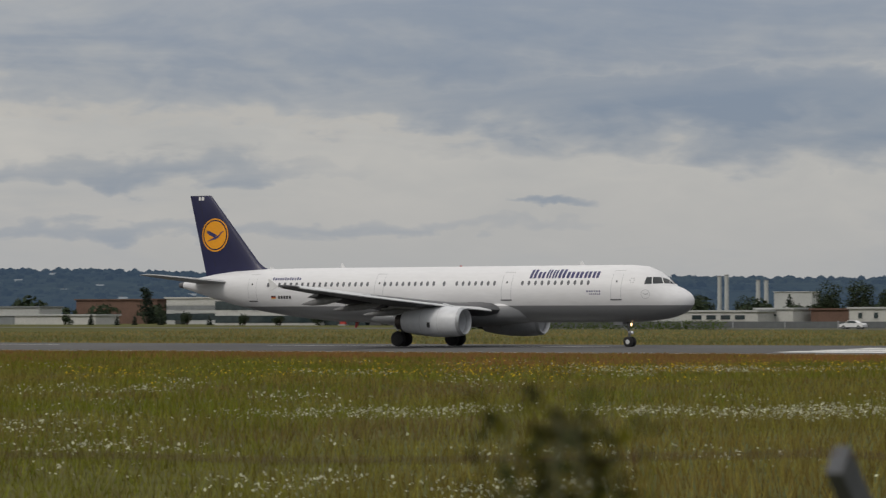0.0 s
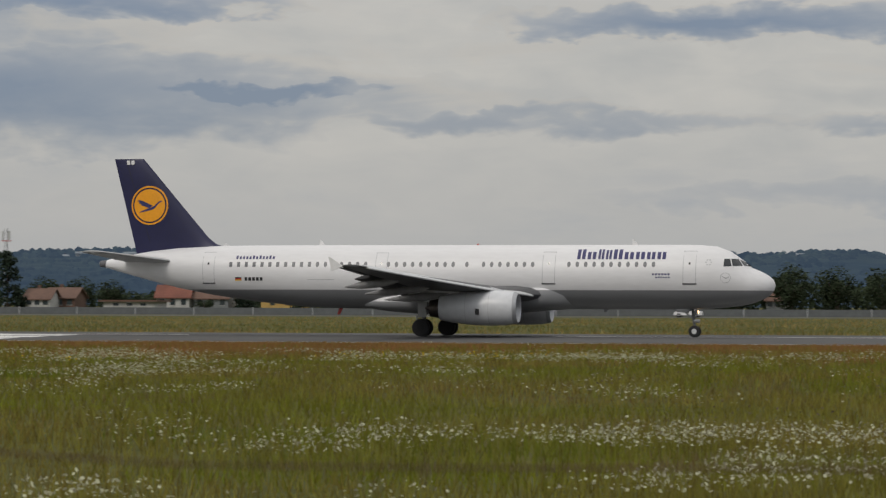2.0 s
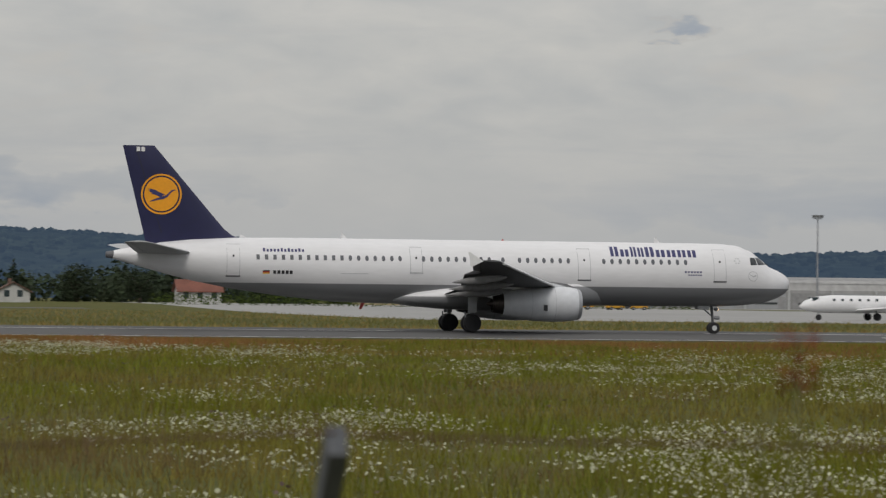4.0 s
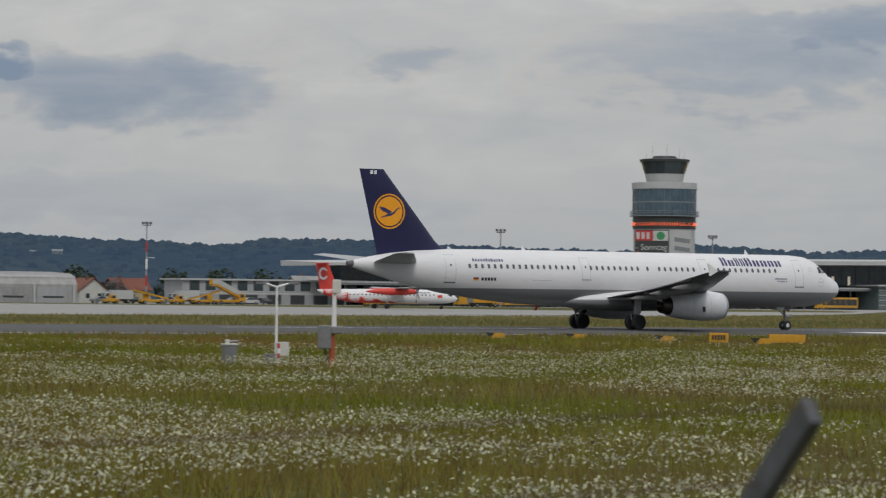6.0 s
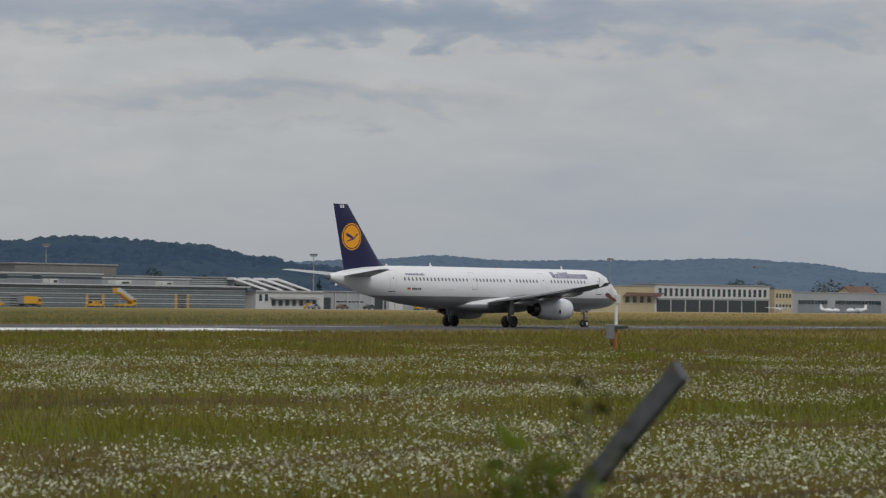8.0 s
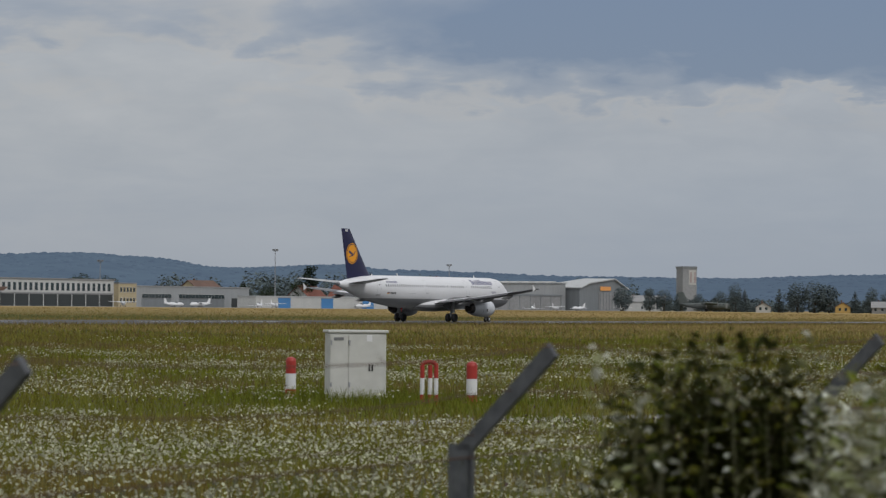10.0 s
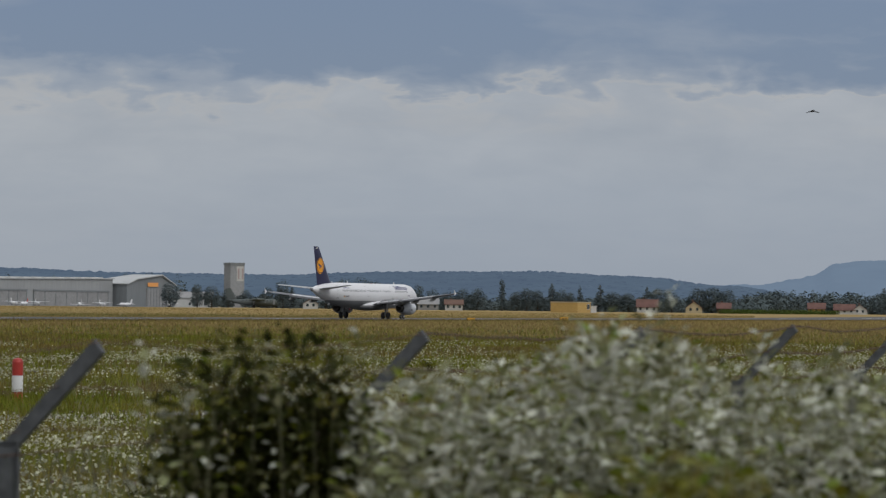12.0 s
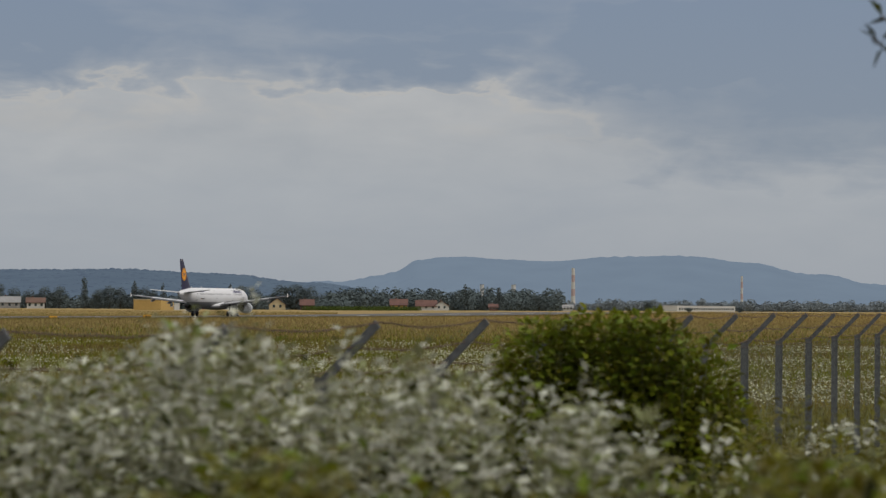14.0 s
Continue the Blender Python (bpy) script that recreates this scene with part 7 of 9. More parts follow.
# the far tree belt behind the field's end
for kind, b, r, top, wide in (
        ("broad", 64.3, 1420, 12, 1.2), ("broad", 64.78, 1400, 11.5, 0.9), ("broad", 65.03, 1400, 11, 1.2), ("broad", 65.32, 1560, 10.5, 1.2), ("broad", 65.62, 1560, 10, 1.2), ("broad", 66.00, 1560, 11.3, 1.1), ("broad", 66.27, 1420, 14.0, 0.77), ("conifer", 66.43, 1420, 11.1, 1.06), ("conifer", 67.02, 1420, 11.5, 1.15), ("broad", 67.34, 1420, 15.0, 1.05), ("broad", 67.63, 1420, 15.3, 1.27), ("broad", 67.88, 1420, 13.6, 1.16), ("conifer", 68.34, 1420, 10.8, 1.36), ("broad", 68.61, 1420, 12.6, 0.75), ("broad", 68.89, 1420, 10.5, 1.06), ("broad", 69.15, 1420, 9.5, 1.17), ("broad", 69.41, 1420, 11.1, 1.12), ("broad", 69.66, 1420, 11.2, 1.25), ("poplar", 70.09, 1420, 14.7, 1.37), ("broad", 70.35, 1420, 9.9, 1.27), ("broad", 70.52, 1420, 11.4, 0.96), ("broad", 70.71, 1420, 10.7, 1.03), ("conifer", 70.96, 1420, 13.5, 1.18), ("broad", 71.12, 1420, 10.8, 1.02), ("broad", 71.28, 1420, 9.7, 1.0), ("conifer", 71.45, 1420, 12.9, 0.9),
        ("conifer", 71.80, 1420, 13.0, 1.23), ("broad", 72.02, 1420, 10.1, 1.61), ("broad", 72.29, 1420, 9.7, 1.3), ("conifer", 72.61, 1440, 12.5, 1.28), ("broad", 72.81, 1440, 12.0, 1.15), ("broad", 73.05, 1420, 10.6, 1.18), ("broad", 73.49, 1440, 12.2, 1.37), ("broad", 73.76, 1440, 12.8, 1.42), ("broad", 74.01, 1440, 12.1, 1.2), ("conifer", 76.71, 1690, 15.0, 1.2), ("conifer", 77.3, 1690, 13.5, 1.2), ("broad", 78.0, 1690, 10.0, 1.4), ("broad", 79.9, 1900, 7.6, 1.6), ("broad", 81.49, 1500, 3.6, 1.8), ("bush", 80.6, 1500, 3.4, 1.5)):
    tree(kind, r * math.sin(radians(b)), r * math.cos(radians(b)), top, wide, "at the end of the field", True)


# still paler leaves: more painted haze for belts beyond 2000 m
M_BELT = material("farthest tree belt, haze in its colour", (0.175, 0.205, 0.225), 0.9, 0, 0.15, 0.1, 0, island=0.1, spec=0.0)


def woodland(name, b0, b1, r0, r1, h0, h1, count, seed, label):
    rng = random.Random(seed)
    blobs = []
    for k in range(count):
        b, r = rng.uniform(b0, b1), rng.uniform(r0, r1)
        x, y = r * math.sin(radians(b)), r * math.cos(radians(b))
        h, w = rng.uniform(h0, h1) * rng.choice((1, 1, 0.8, 0.65)), rng.uniform(2.6, 5.5)
        blobs.append(((x, y, ground_z(x, y) + h * 0.5), (w, w, h * 0.55)))
    v, f = leaf_cloud(rng, blobs, count * 130, 0.8)
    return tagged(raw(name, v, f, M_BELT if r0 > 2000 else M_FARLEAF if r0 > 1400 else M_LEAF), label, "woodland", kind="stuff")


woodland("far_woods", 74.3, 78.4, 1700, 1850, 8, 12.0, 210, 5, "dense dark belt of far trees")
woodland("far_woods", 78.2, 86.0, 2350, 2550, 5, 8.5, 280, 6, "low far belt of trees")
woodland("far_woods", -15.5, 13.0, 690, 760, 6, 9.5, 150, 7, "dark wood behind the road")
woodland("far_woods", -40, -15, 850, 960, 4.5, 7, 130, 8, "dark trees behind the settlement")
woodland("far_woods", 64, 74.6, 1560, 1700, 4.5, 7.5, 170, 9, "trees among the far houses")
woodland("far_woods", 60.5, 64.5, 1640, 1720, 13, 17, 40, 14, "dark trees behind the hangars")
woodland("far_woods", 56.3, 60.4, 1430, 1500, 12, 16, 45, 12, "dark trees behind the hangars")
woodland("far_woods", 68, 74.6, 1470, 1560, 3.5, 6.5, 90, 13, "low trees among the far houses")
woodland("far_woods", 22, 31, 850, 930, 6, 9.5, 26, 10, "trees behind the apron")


def hedge(name, x0, x1, y, h, label, seed):
    rng = random.Random(seed)
    blobs = [((x, y, ground_z(x, y) + h * 0.45), (2.2, 1.2, h * 0.6)) for x in spread(x0, x1, 2.2)]
    v, f = leaf_cloud(rng, blobs, len(blobs) * 170, 0.17)
    tagged(raw(name, v, f, M_CROP), label, "hedge", kind="stuff")


M_CROP = material("maize leaves", (0.07, 0.10, 0.025), 0.9, 0, 0.2, 1.0, 0, island=0.12, spec=0.0, translucent=0.1)
hedge("maize_strip", -305, -245, 488, 1.5, "green maize strip before the road", 31)
hedge("maize_strip", 60, 160, 585, 2.2, "dark green hedge beside the apron", 32)
hedge("maize_strip", 1195, 1374, 345, 1.7, "dark green maize at the end of the field", 33)

# ---- houses and sheds round the field ----
def house(x, y, w, d, eaves, ridge_z, yaw=0, wall=None, roof=None, label="white house with red tiled roof", n=3, gable=False):
    """A dwelling with a pitched roof; eaves and ridge are heights over its ground. gable: the gable end looks to the airfield."""
    t = thing("house", label, "house", pose(x, y, ground_z(x, y), 0, 0, yaw + (90 if gable else 0)), "houses round the airfield")
    part("wall", slab(bmesh.new(), [(-d / 2, -0.3), (d / 2, -0.3), (d / 2, eaves), (0, ridge_z - 0.15), (-d / 2, eaves)], 0, -w / 2, w / 2), wall or M_OFFWHITE, t)
    o = 0.5
    sl = (ridge_z - eaves) / (d / 2)
    for side in (-1, 1):
        part("roof", slab(bmesh.new(), [(0, ridge_z), (side * (d / 2 + o), eaves - sl * o), (side * (d / 2 + o), eaves - sl * o + 0.18), (0, ridge_z + 0.2)], 0, -w / 2 - o, w / 2 + o), roof or M_TILE, t)
    part("chimney", B(-w * 0.22, -w * 0.22 + 0.6, 0.3, 0.9, eaves, ridge_z + 0.8), M_BROWNTILE, t)
    me = pane_mesh("window", 1.0, 1.2, M_GLASS, 0.05)
    for k in range(n):
        ww = put("window", me, t, -w / 2 + w * (k + 0.5) / n, -d / 2, 1.0)
        put("sill", mesh_of(B(-0.6, 0.6, -0.12, 0, -0.08, 0), "sill", M_OFFWHITE), ww, 0, 0, 0)
    if gable:
        for k in range(2):
            ww = put("window", me, t, -w / 2, 0, 0)
            ww.matrix_local = pose(-w / 2, (-1 + 2 * k) * d * 0.2, 1.0, 0, 0, -90)
    return t


WR, BR = "white house with red tiled roof", "pale house with brown tiled roof"
for b, y, w, d, e, rz, yaw, wall, roof, label, gable in (
        (-29.27, 700, 8, 8, 3.2, 5.2, 0, M_BROWNTILE, M_TILE, "low house with an orange-red roof", False), (-21.82, 600, 6, 7, 2.6, 4.6, 15, M_CREAM, M_BROWNTILE, BR, False), (-22.6, 604, 5, 7, 2.6, 4.2, 0, M_OFFWHITE, M_TILE, WR, False), (-19.4, 604, 5, 6, 2.2, 4.0, 0, M_OFFWHITE, M_BROWNTILE, BR, False), (-19.0, 610, 6, 7, 2.4, 4.2, 0, M_BROWNTILE, M_BROWNTILE, "brown timber shed by the road", False),
        (-17.1, 620, 6.4, 7, 2.6, 4.8, 8, M_OFFWHITE, M_TILE, WR, False), (-16.4, 622, 7, 7, 2.4, 4.4, 0, M_GREYCLAD, M_BROWNTILE, BR, False), (-15.2, 640, 7, 8, 2.6, 4.4, 0, M_OCHRE, M_BROWNTILE, "ochre house with brown roof", True),
        (-13.3, 610, 6, 5.4, 2.0, 3.9, 0, M_CREAM, M_BROWNTILE, BR, True), (-12.7, 645, 5, 6, 2.2, 3.8, 0, M_BROWNTILE, M_BROWNTILE, "brown timber house behind the road", False), (-10.6, 606, 6, 7, 2.5, 4.5, 0, M_CREAM, M_BROWNTILE, BR, True), (-9.0, 640, 9, 8, 2.2, 4.2, 0, M_OFFWHITE, M_TILE, WR, False),
        (-6.6, 664, 4.5, 6, 2.4, 4.6, 0, M_GREYCLAD, M_BROWNTILE, "grey house with brown roof among the trees", False), (2.5, 600, 7.2, 8, 1.6, 3.7, 0, M_OFFWHITE, M_TILE, WR, False), (3.3, 606, 6, 6, 2, 3.6, 0, M_OFFWHITE, M_BROWNTILE, BR, True), (1.0, 606, 6, 5, 1.6, 2.4, 0, M_OFFWHITE, M_GREYROOF, "low pale shed with flat roof", False), (6.5, 620, 8, 8, 2.4, 4.4, 0, M_OFFWHITE, M_TILE, WR, False), (9.6, 640, 8, 8, 2.4, 4.6, 0, M_CREAM, M_TILE, "cream house with red roof", False),
        (12.2, 700, 9, 9, 2.4, 5.6, -20, M_CREAM, M_TILE, "cream house with red roof", False), (12.9, 712, 6, 8, 2.4, 5.2, 0, M_GREYCLAD, M_BROWNTILE, BR, False), (13.75, 720, 8, 8, 2.0, 5.0, 10, M_CREAM, M_TILE, "cream house with red roof", False), (14.5, 730, 8, 7, 2.4, 4.6, 0, M_OFFWHITE, M_GREYROOF, "pale house with grey roof", False),
        (24.9, 760, 9, 8, 3, 6, 0, M_OFFWHITE, M_TILE, WR, True), (25.6, 780, 10, 8, 3.4, 6.2, 0, M_CREAM, M_TILE, "cream house with red roof", False), (27.2, 800, 9, 8, 3.4, 6.4, 0, M_OFFWHITE, M_BROWNTILE, BR, False), (28.8, 800, 12, 9, 5, 7.6, 0, M_OFFWHITE, M_GREYROOF, "pale house with grey roof", False),
        (56.95, 680, 17, 10, 6.4, 10.0, 0, M_CREAM, M_BROWNTILE, BR, False), (58.8, 690, 14, 9, 5.0, 9.0, 0, M_OFFWHITE, M_TILE, WR, False), (59.5, 690, 12, 9, 5.0, 9.6, 0, M_OFFWHITE, M_TILE, WR, True)):
    house(at_bearing(b, y), y, w, d, e, rz, yaw, wall, roof, label, gable=gable)
for b, r, w, d, e, rz, wall, roof, label, gable in (
        (64.65, 1540, 34, 10, 6.2, 9.6, M_OFFWHITE, M_GREYROOF, "long pale shed behind the field", False), (66.75, 1400, 9, 9, 3.0, 5.6, M_OFFWHITE, M_BROWNTILE, BR, True), (68.12, 1400, 10, 9, 3.4, 6.4, M_OCHRE, M_HAZETILE, "ochre house with red roof", True), (68.8, 1400, 14, 10, 3.6, 6.6, M_GREYROOF, M_GREYROOF, "grey house with grey roof", False), (69.25, 1400, 12, 9, 3.6, 6.0, M_OFFWHITE, M_BROWNTILE, BR, False), (72.62, 1400, 14, 11, 3.4, 7.4, M_OFFWHITE, M_HAZETILE, WR, False), (73.43, 1410, 9, 10, 3.0, 6.8, M_CREAM, M_HAZETILE, "cream house with red roof", True), (73.95, 1420, 9, 9, 3.0, 6.0, M_HAZETILE, M_HAZETILE, "brick red house behind the field", False),
        (75.55, 1600, 13, 11, 3.6, 7.2, M_OCHRE, M_HAZETILE, "ochre house with red roof", False), (76.03, 1620, 16, 11, 3.0, 6.6, M_OFFWHITE, M_HAZETILE, WR, False), (76.3, 1620, 13, 10, 3.0, 6.4, M_OFFWHITE, M_HAZETILE, WR, True), (77.2, 1650, 7, 7, 2.5, 4.4, M_HAZETILE, M_HAZETILE, "brick red shed behind the field", False), (78.5, 1650, 8, 7, 2.4, 4.2, M_OFFWHITE, M_GREYROOF, "small pale shed behind the field", False)):
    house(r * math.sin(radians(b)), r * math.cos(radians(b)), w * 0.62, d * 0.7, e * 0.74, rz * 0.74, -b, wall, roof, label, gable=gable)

building("industrial_hall", "long pale hall with low pitched roof", -548, -508, 640, 5.0, 30, M_PALE, M_GREYCLAD)
building("industrial_hall", "brown hall with rounded roof", -547, -520, 705, 7.2, 30, M_BROWNTILE, M_BROWNTILE)
building("white_factory", "long white factory with dark window band", -456, -400, 622, 6.9, 26, M_PALE, M_OFFWHITE, bands=((4.4, 6.1, M_OFFWHITE), (3.4, 4.3, M_GREYCLAD), (2.6, 3.3, M_PALE), (1.0, 2.5, M_GLASS)), doors=((-452, 3, 3.2, M_SIGNDARK), (-430, 3, 3.0, M_SIGNDARK)))
building("white_factory", "low white annex with loading doors", -512, -460, 600, 2.9, 20, M_OFFWHITE, M_PALE, doors=((-500, 5, 2, M_GREYCLAD), (-486, 5, 2, M_GREYCLAD)))
building("office_block", "modern white office block with grey glass bands", -398, -372, 560, 6.2, 16, M_OFFWHITE, M_GREYROOF, bands=((0.5, 2.0, M_GLASS), (3.2, 5.0, M_GLASS)), windows=((-393, -377, 4, 1.4, 1.9, 3.1),), over=0.1)
building("office_block", "dark glass wing of the offices", -372, -362, 562, 5.6, 16, M_GLASS, M_GREYROOF, over=0.1)
building("office_block", "grey clad office wing", -361, -352, 562, 6.2, 16, M_SLATE, M_GREYROOF, windows=((-359, -354, 3, 1.2, 1.4, 3.2),), over=0.1)
building("office_block", "white upper office storey", -394, -380, 575, 8.6, 12, M_OFFWHITE, M_PALE, over=0.1)
building("office_block", "white set-back office storey", -366, -348, 590, 8.2, 14, M_PALE, M_GREYROOF, windows=((-364, -350, 6, 1.4, 1.4, 5.4),), over=0.1)
building("office_block", "grey low entrance wing", -351, -334, 565, 5.0, 14, M_SLATE, M_PALE, doors=((-346, 3, 3, M_SIGNDARK),))
for x0, x1, mat, lb in ((-342, -340.6, M_RED, "square red gate pier by the offices"), (-338, -336.8, M_OFFWHITE, "square white gate pier by the offices"), (-334.8, -333.4, M_RED, "square red gate pier by the offices")):
    building("gate_pier", lb, x0, x1, 556, 4.0, 1.4, mat, mat, "pier", over=0.02, roof_h=0.1)
pyl = thing("advertising_pylon", "tall slim red advertising pylon before the offices", "pylon", pose(-362.2, 554, ground_z(-362, 554)))
part("slab", B(-0.62, 0.62, -0.3, 0.3, -0.3, 9.2, 0.05), M_RED, pyl)
part("plinth", B(-0.9, 0.9, -0.5, 0.5, -0.3, 0.3), M_CONCRETE, pyl)
building("white_shed", "long low white shed by the road", -316, -298, 612, 3.5, 12, M_OFFWHITE, M_PALE, windows=((-312, -302, 4, 2.2, 0.9, 1.0),))
building("white_shed", "white windowless box building by the road", -302.4, -293.7, 620, 4.0, 14, M_OFFWHITE, M_PALE, windows=((-299.5, -298, 2, 0.8, 0.5, 1.7),))
building("white_shed", "brown timber hall by the road", -292, -281, 625, 3.9, 14, M_BROWNTILE, M_BROWNTILE)
building("white_shed", "white box building with dark windows", -281, -271, 620, 4.1, 14, M_OFFWHITE, M_PALE, windows=((-278.5, -275, 2, 0.9, 1.2, 1.2),))
building("white_shed", "grey warehouse with white gable", -338, -322, 640, 3.6, 14, M_PALE, M_GREYCLAD)
building("white_shed", "pale flat bungalow by the road", -232, -225.5, 600, 4.3, 9, M_PALE, M_BROWNTILE)
building("white_shed", "low white bungalow with three windows", -199, -188.8, 600, 2.5, 8, M_OFFWHITE, M_BROWNTILE, windows=((-196.5, -191, 3, 1.1, 0.5, 0.9),), over=0.8)
building("white_shed", "low pale car shelter by the road", -16.5, -9, 600, 2.2, 6, M_GREYCLAD, M_OFFWHITE)
building("field_building", "long flat ochre building at the field's end", 984, 997, 331, 4.0, 12, M_OCHRE, M_CREAM, windows=((993, 996, 1, 2.4, 1.4, 1.2),), over=0.1)
building("field_building", "small white annex with dark window", 997.5, 1003, 331, 2.8, 8, M_OFFWHITE, M_PALE, over=0.1)
building("far_shed", "long white shed with a row of windows far away", 2010, 2250, 340, 4.2, 9, M_OFFWHITE, M_PALE, windows=((2020, 2240, 24, 5, 1.2, 1.0),), over=0.1)


def chimney_stack(x, y, top, r, red=False):
    t = thing("chimney_stack", "tall " + ("red and white striped" if red else "pale") + " factory chimney", "chimney", pose(x, y, 0.9), "factory chimneys")
    if red:
        for k in range(6):
            part("band", R((0, 0, top * k / 6), (0, 0, top * (k + 1) / 6), r * (1.2 - 0.06 * k), r * (1.14 - 0.06 * k), 12), M_OFFWHITE if k % 2 else M_HAZERED, t, "", 40)
    else:
        part("shaft", R((0, 0, -1), (0, 0, top), r * 1.1, r, 12), M_PALE, t, "", 40)
        part("collar", R((0, 0, top), (0, 0, top + 0.5), r * 1.12, r * 1.12, 12), M_GREYROOF, t, "", 40)


# red mixed with grey to put distance haze into the bands
M_HAZERED = material("red bands paled by painted haze", (0.36, 0.28, 0.28), 0.8, 0, 0.1)
for x, z in ((-751.7, 22.6), (-747.7, 23.2), (-730, 20.5), (-725.4, 20.4)):
    chimney_stack(x, 1500, z, 1.05)
building("chimney_house", "long pale power station hall", -673, -653.5, 1400, 14.6, 20, M_PALE, M_PALE)
for b, r, top, w in ((78.59, 3600, 46, 2.1), (81.52, 3600, 38, 1.3)):
    chimney_stack(r * math.sin(radians(b)), r * math.cos(radians(b)), top, w, True)
for b in (77.0, 77.55):
    chimney_stack(3600 * math.sin(radians(b)), 3600 * math.cos(radians(b)), 27, 2.4)


M_SILO = material("grey concrete of the silo", (0.27, 0.28, 0.29), 0.9, 0, 0.12, 0.4)


def silo():
    t = thing("silo_tower", "square pale concrete silo tower above the trees", "silo", pose(1530, 700, 0.9, 0, 0, -40))
    part("shaft", B(-3.9, 3.9, -3.9, 3.9, -0.5, 22.5), M_SILO, t)
    part("parapet", B(-4.1, 4.1, -4.1, 4.1, 21.6, 22.9), M_GREYCLAD, t)
    part("sign_field", B(-0.5, 3.4, -4.05, -3.9, 13.5, 21.0), M_OFFWHITE, t, "white sign field")
    for x in (0.6, 2.8):
        part("sign_bar", B(x - 0.4, x + 0.4, -4.1, -4.05, 14.5, 20), M_HAZERED, t)


silo()


def lattice_mast(x, y, top):
    t = thing("radio_mast", "slim lattice radio mast above the trees", "radio mast", pose(x, y, ground_z(x, y)))
    h = top - 0.9
    for sx, sy in ((-0.35, -0.3), (0.35, -0.3), (0, 0.35)):
        part("leg", R((sx, sy, -0.3), (sx, sy, h), 0.06, 0.05, 5), M_STEEL, t)
    for k in range(int(h / 0.9)):
        z = 0.9 * k
        part("brace", R((-0.35, -0.3, z), (0.35, -0.3, z + 0.9), 0.035, n=4), M_STEEL, t)
    for dx in (-0.7, 0.55, 0.8):
        part("antenna_panel", B(dx - 0.12, dx + 0.12, -0.5, -0.3, h - 2.4, h - 0.6), M_PALE, t)
    part("platform", B(-0.9, 0.9, -0.6, 0.6, h - 2.7, h - 2.55), M_RED, t)


lattice_mast(-233.2, 640, 17.6)


def barrier():
    """The grey screen wall between the airfield and the road, panel by panel."""
    rng = random.Random(4)
    me = mesh_of(B(-4.9, 4.9, -0.06, 0.06, -0.1, 1.15), "panel", M_BARRIER)
    post = mesh_of(B(-0.1, 0.1, -0.1, 0.1, -0.1, 1.25), "post", M_STEEL)
    t = thing("screen_wall", "long low grey screen wall along the road", "fence", pose(-120, 514, 0))
    for k in range(-20, 15):
        x = k * 10.0
        z = ground_z(x - 120, 514)
        put("panel", me, t, x, 0, z)
        put("post", post, t, x + 5, 0, z)


M_BARRIER = material("grey screen panel", (0.10, 0.108, 0.115), 0.8, 0, 0.12, 0.4)
barrier()
car_a = vehicle("car", -250, 498, 180, "white saloon car driving along the road", "car", "car", M_WHITE, "cars on the road")
car_b = vehicle("car", -80, 498, 180, "white estate car driving along the road", "car", "car", M_WHITE, "cars on the road")
truck = vehicle("truck", -110, 503, 0, "white box truck with red cab on the road", "delivery_truck", "truck", M_OFFWHITE, "cars on the road")
# villa white lowered to a dim blue-grey, the haze being in the colour
M_HAZEWHITE = material("white walls dimmed by painted haze", (0.17, 0.20, 0.23), 0.9, 0, 0.05)
for b, r, w, eave in ((-6.2, 3150, 15, 3), (-5.75, 3160, 9, 2.5), (-18.75, 3120, 12, 4), (-18.3, 3140, 9, 2.5), (-19.0, 3100, 7, 2.5), (23.2, 3150, 10, 2.5), (-38.2, 3150, 9, 2.5), (-38.8, 2950, 8, 2.5), (-38.0, 2800, 9, 2.5), (-37.4, 2880, 8, 2.5), (-37.0, 2700, 9, 2.5), (-36.6, 2950, 7, 2.5), (-35.8, 2760, 8, 2.5), (-35.2, 2680, 8, 2.5), (24.4, 2900, 12, 3), (24.0, 2880, 10, 2.5), (26.0, 2860, 9, 2.5), (-17.9, 3080, 14, 3.5)):
    x, y = r * math.sin(radians(b)), r * math.cos(radians(b))
    t = house(x, y, w * 0.75, 8, eave, eave + 1.6, -b, M_HAZEWHITE, M_HAZEWHITE, "small white villa on the wooded hillside", 2)
    crest_z = 3400 * math.tan(radians(np.interp(b, [-39, -35, -24, -18, -6, 23.2, 26], [0.89, 0.80, 0.74, 0.99, 0.97, 1.15, 1.02]))) + EYE
    t.location.z = crest_z * math.sin((r - 2300) / 1100 * math.pi / 2) ** 1.3 - 7.0


# ---- meadow ----
M_GRASS = material("meadow grass", (0.150, 0.158, 0.024), 0.85, 0, 0.28, 0.35, 0, island=0.4, alt=(0.195, 0.150, 0.042), spec=0.05, translucent=0.3)
M_LUSH = material("lush green grass", (0.112, 0.130, 0.018), 0.8, 0, 0.25, 0.5, 0, island=0.4, alt=(0.165, 0.175, 0.016), spec=0.06, translucent=0.3)
M_DRY = material("dry seed grass", (0.175, 0.125, 0.055), 0.9, 0, 0.2, 0.5, 0, island=0.3, alt=(0.150, 0.120, 0.040), spec=0.05, translucent=0.3)
M_TAN = material("straw-coloured field", (0.295, 0.215, 0.092), 0.9, 0, 0.15, 0.4, 0, island=0.25, alt=(0.27, 0.21, 0.082), spec=0.05, translucent=0.25)
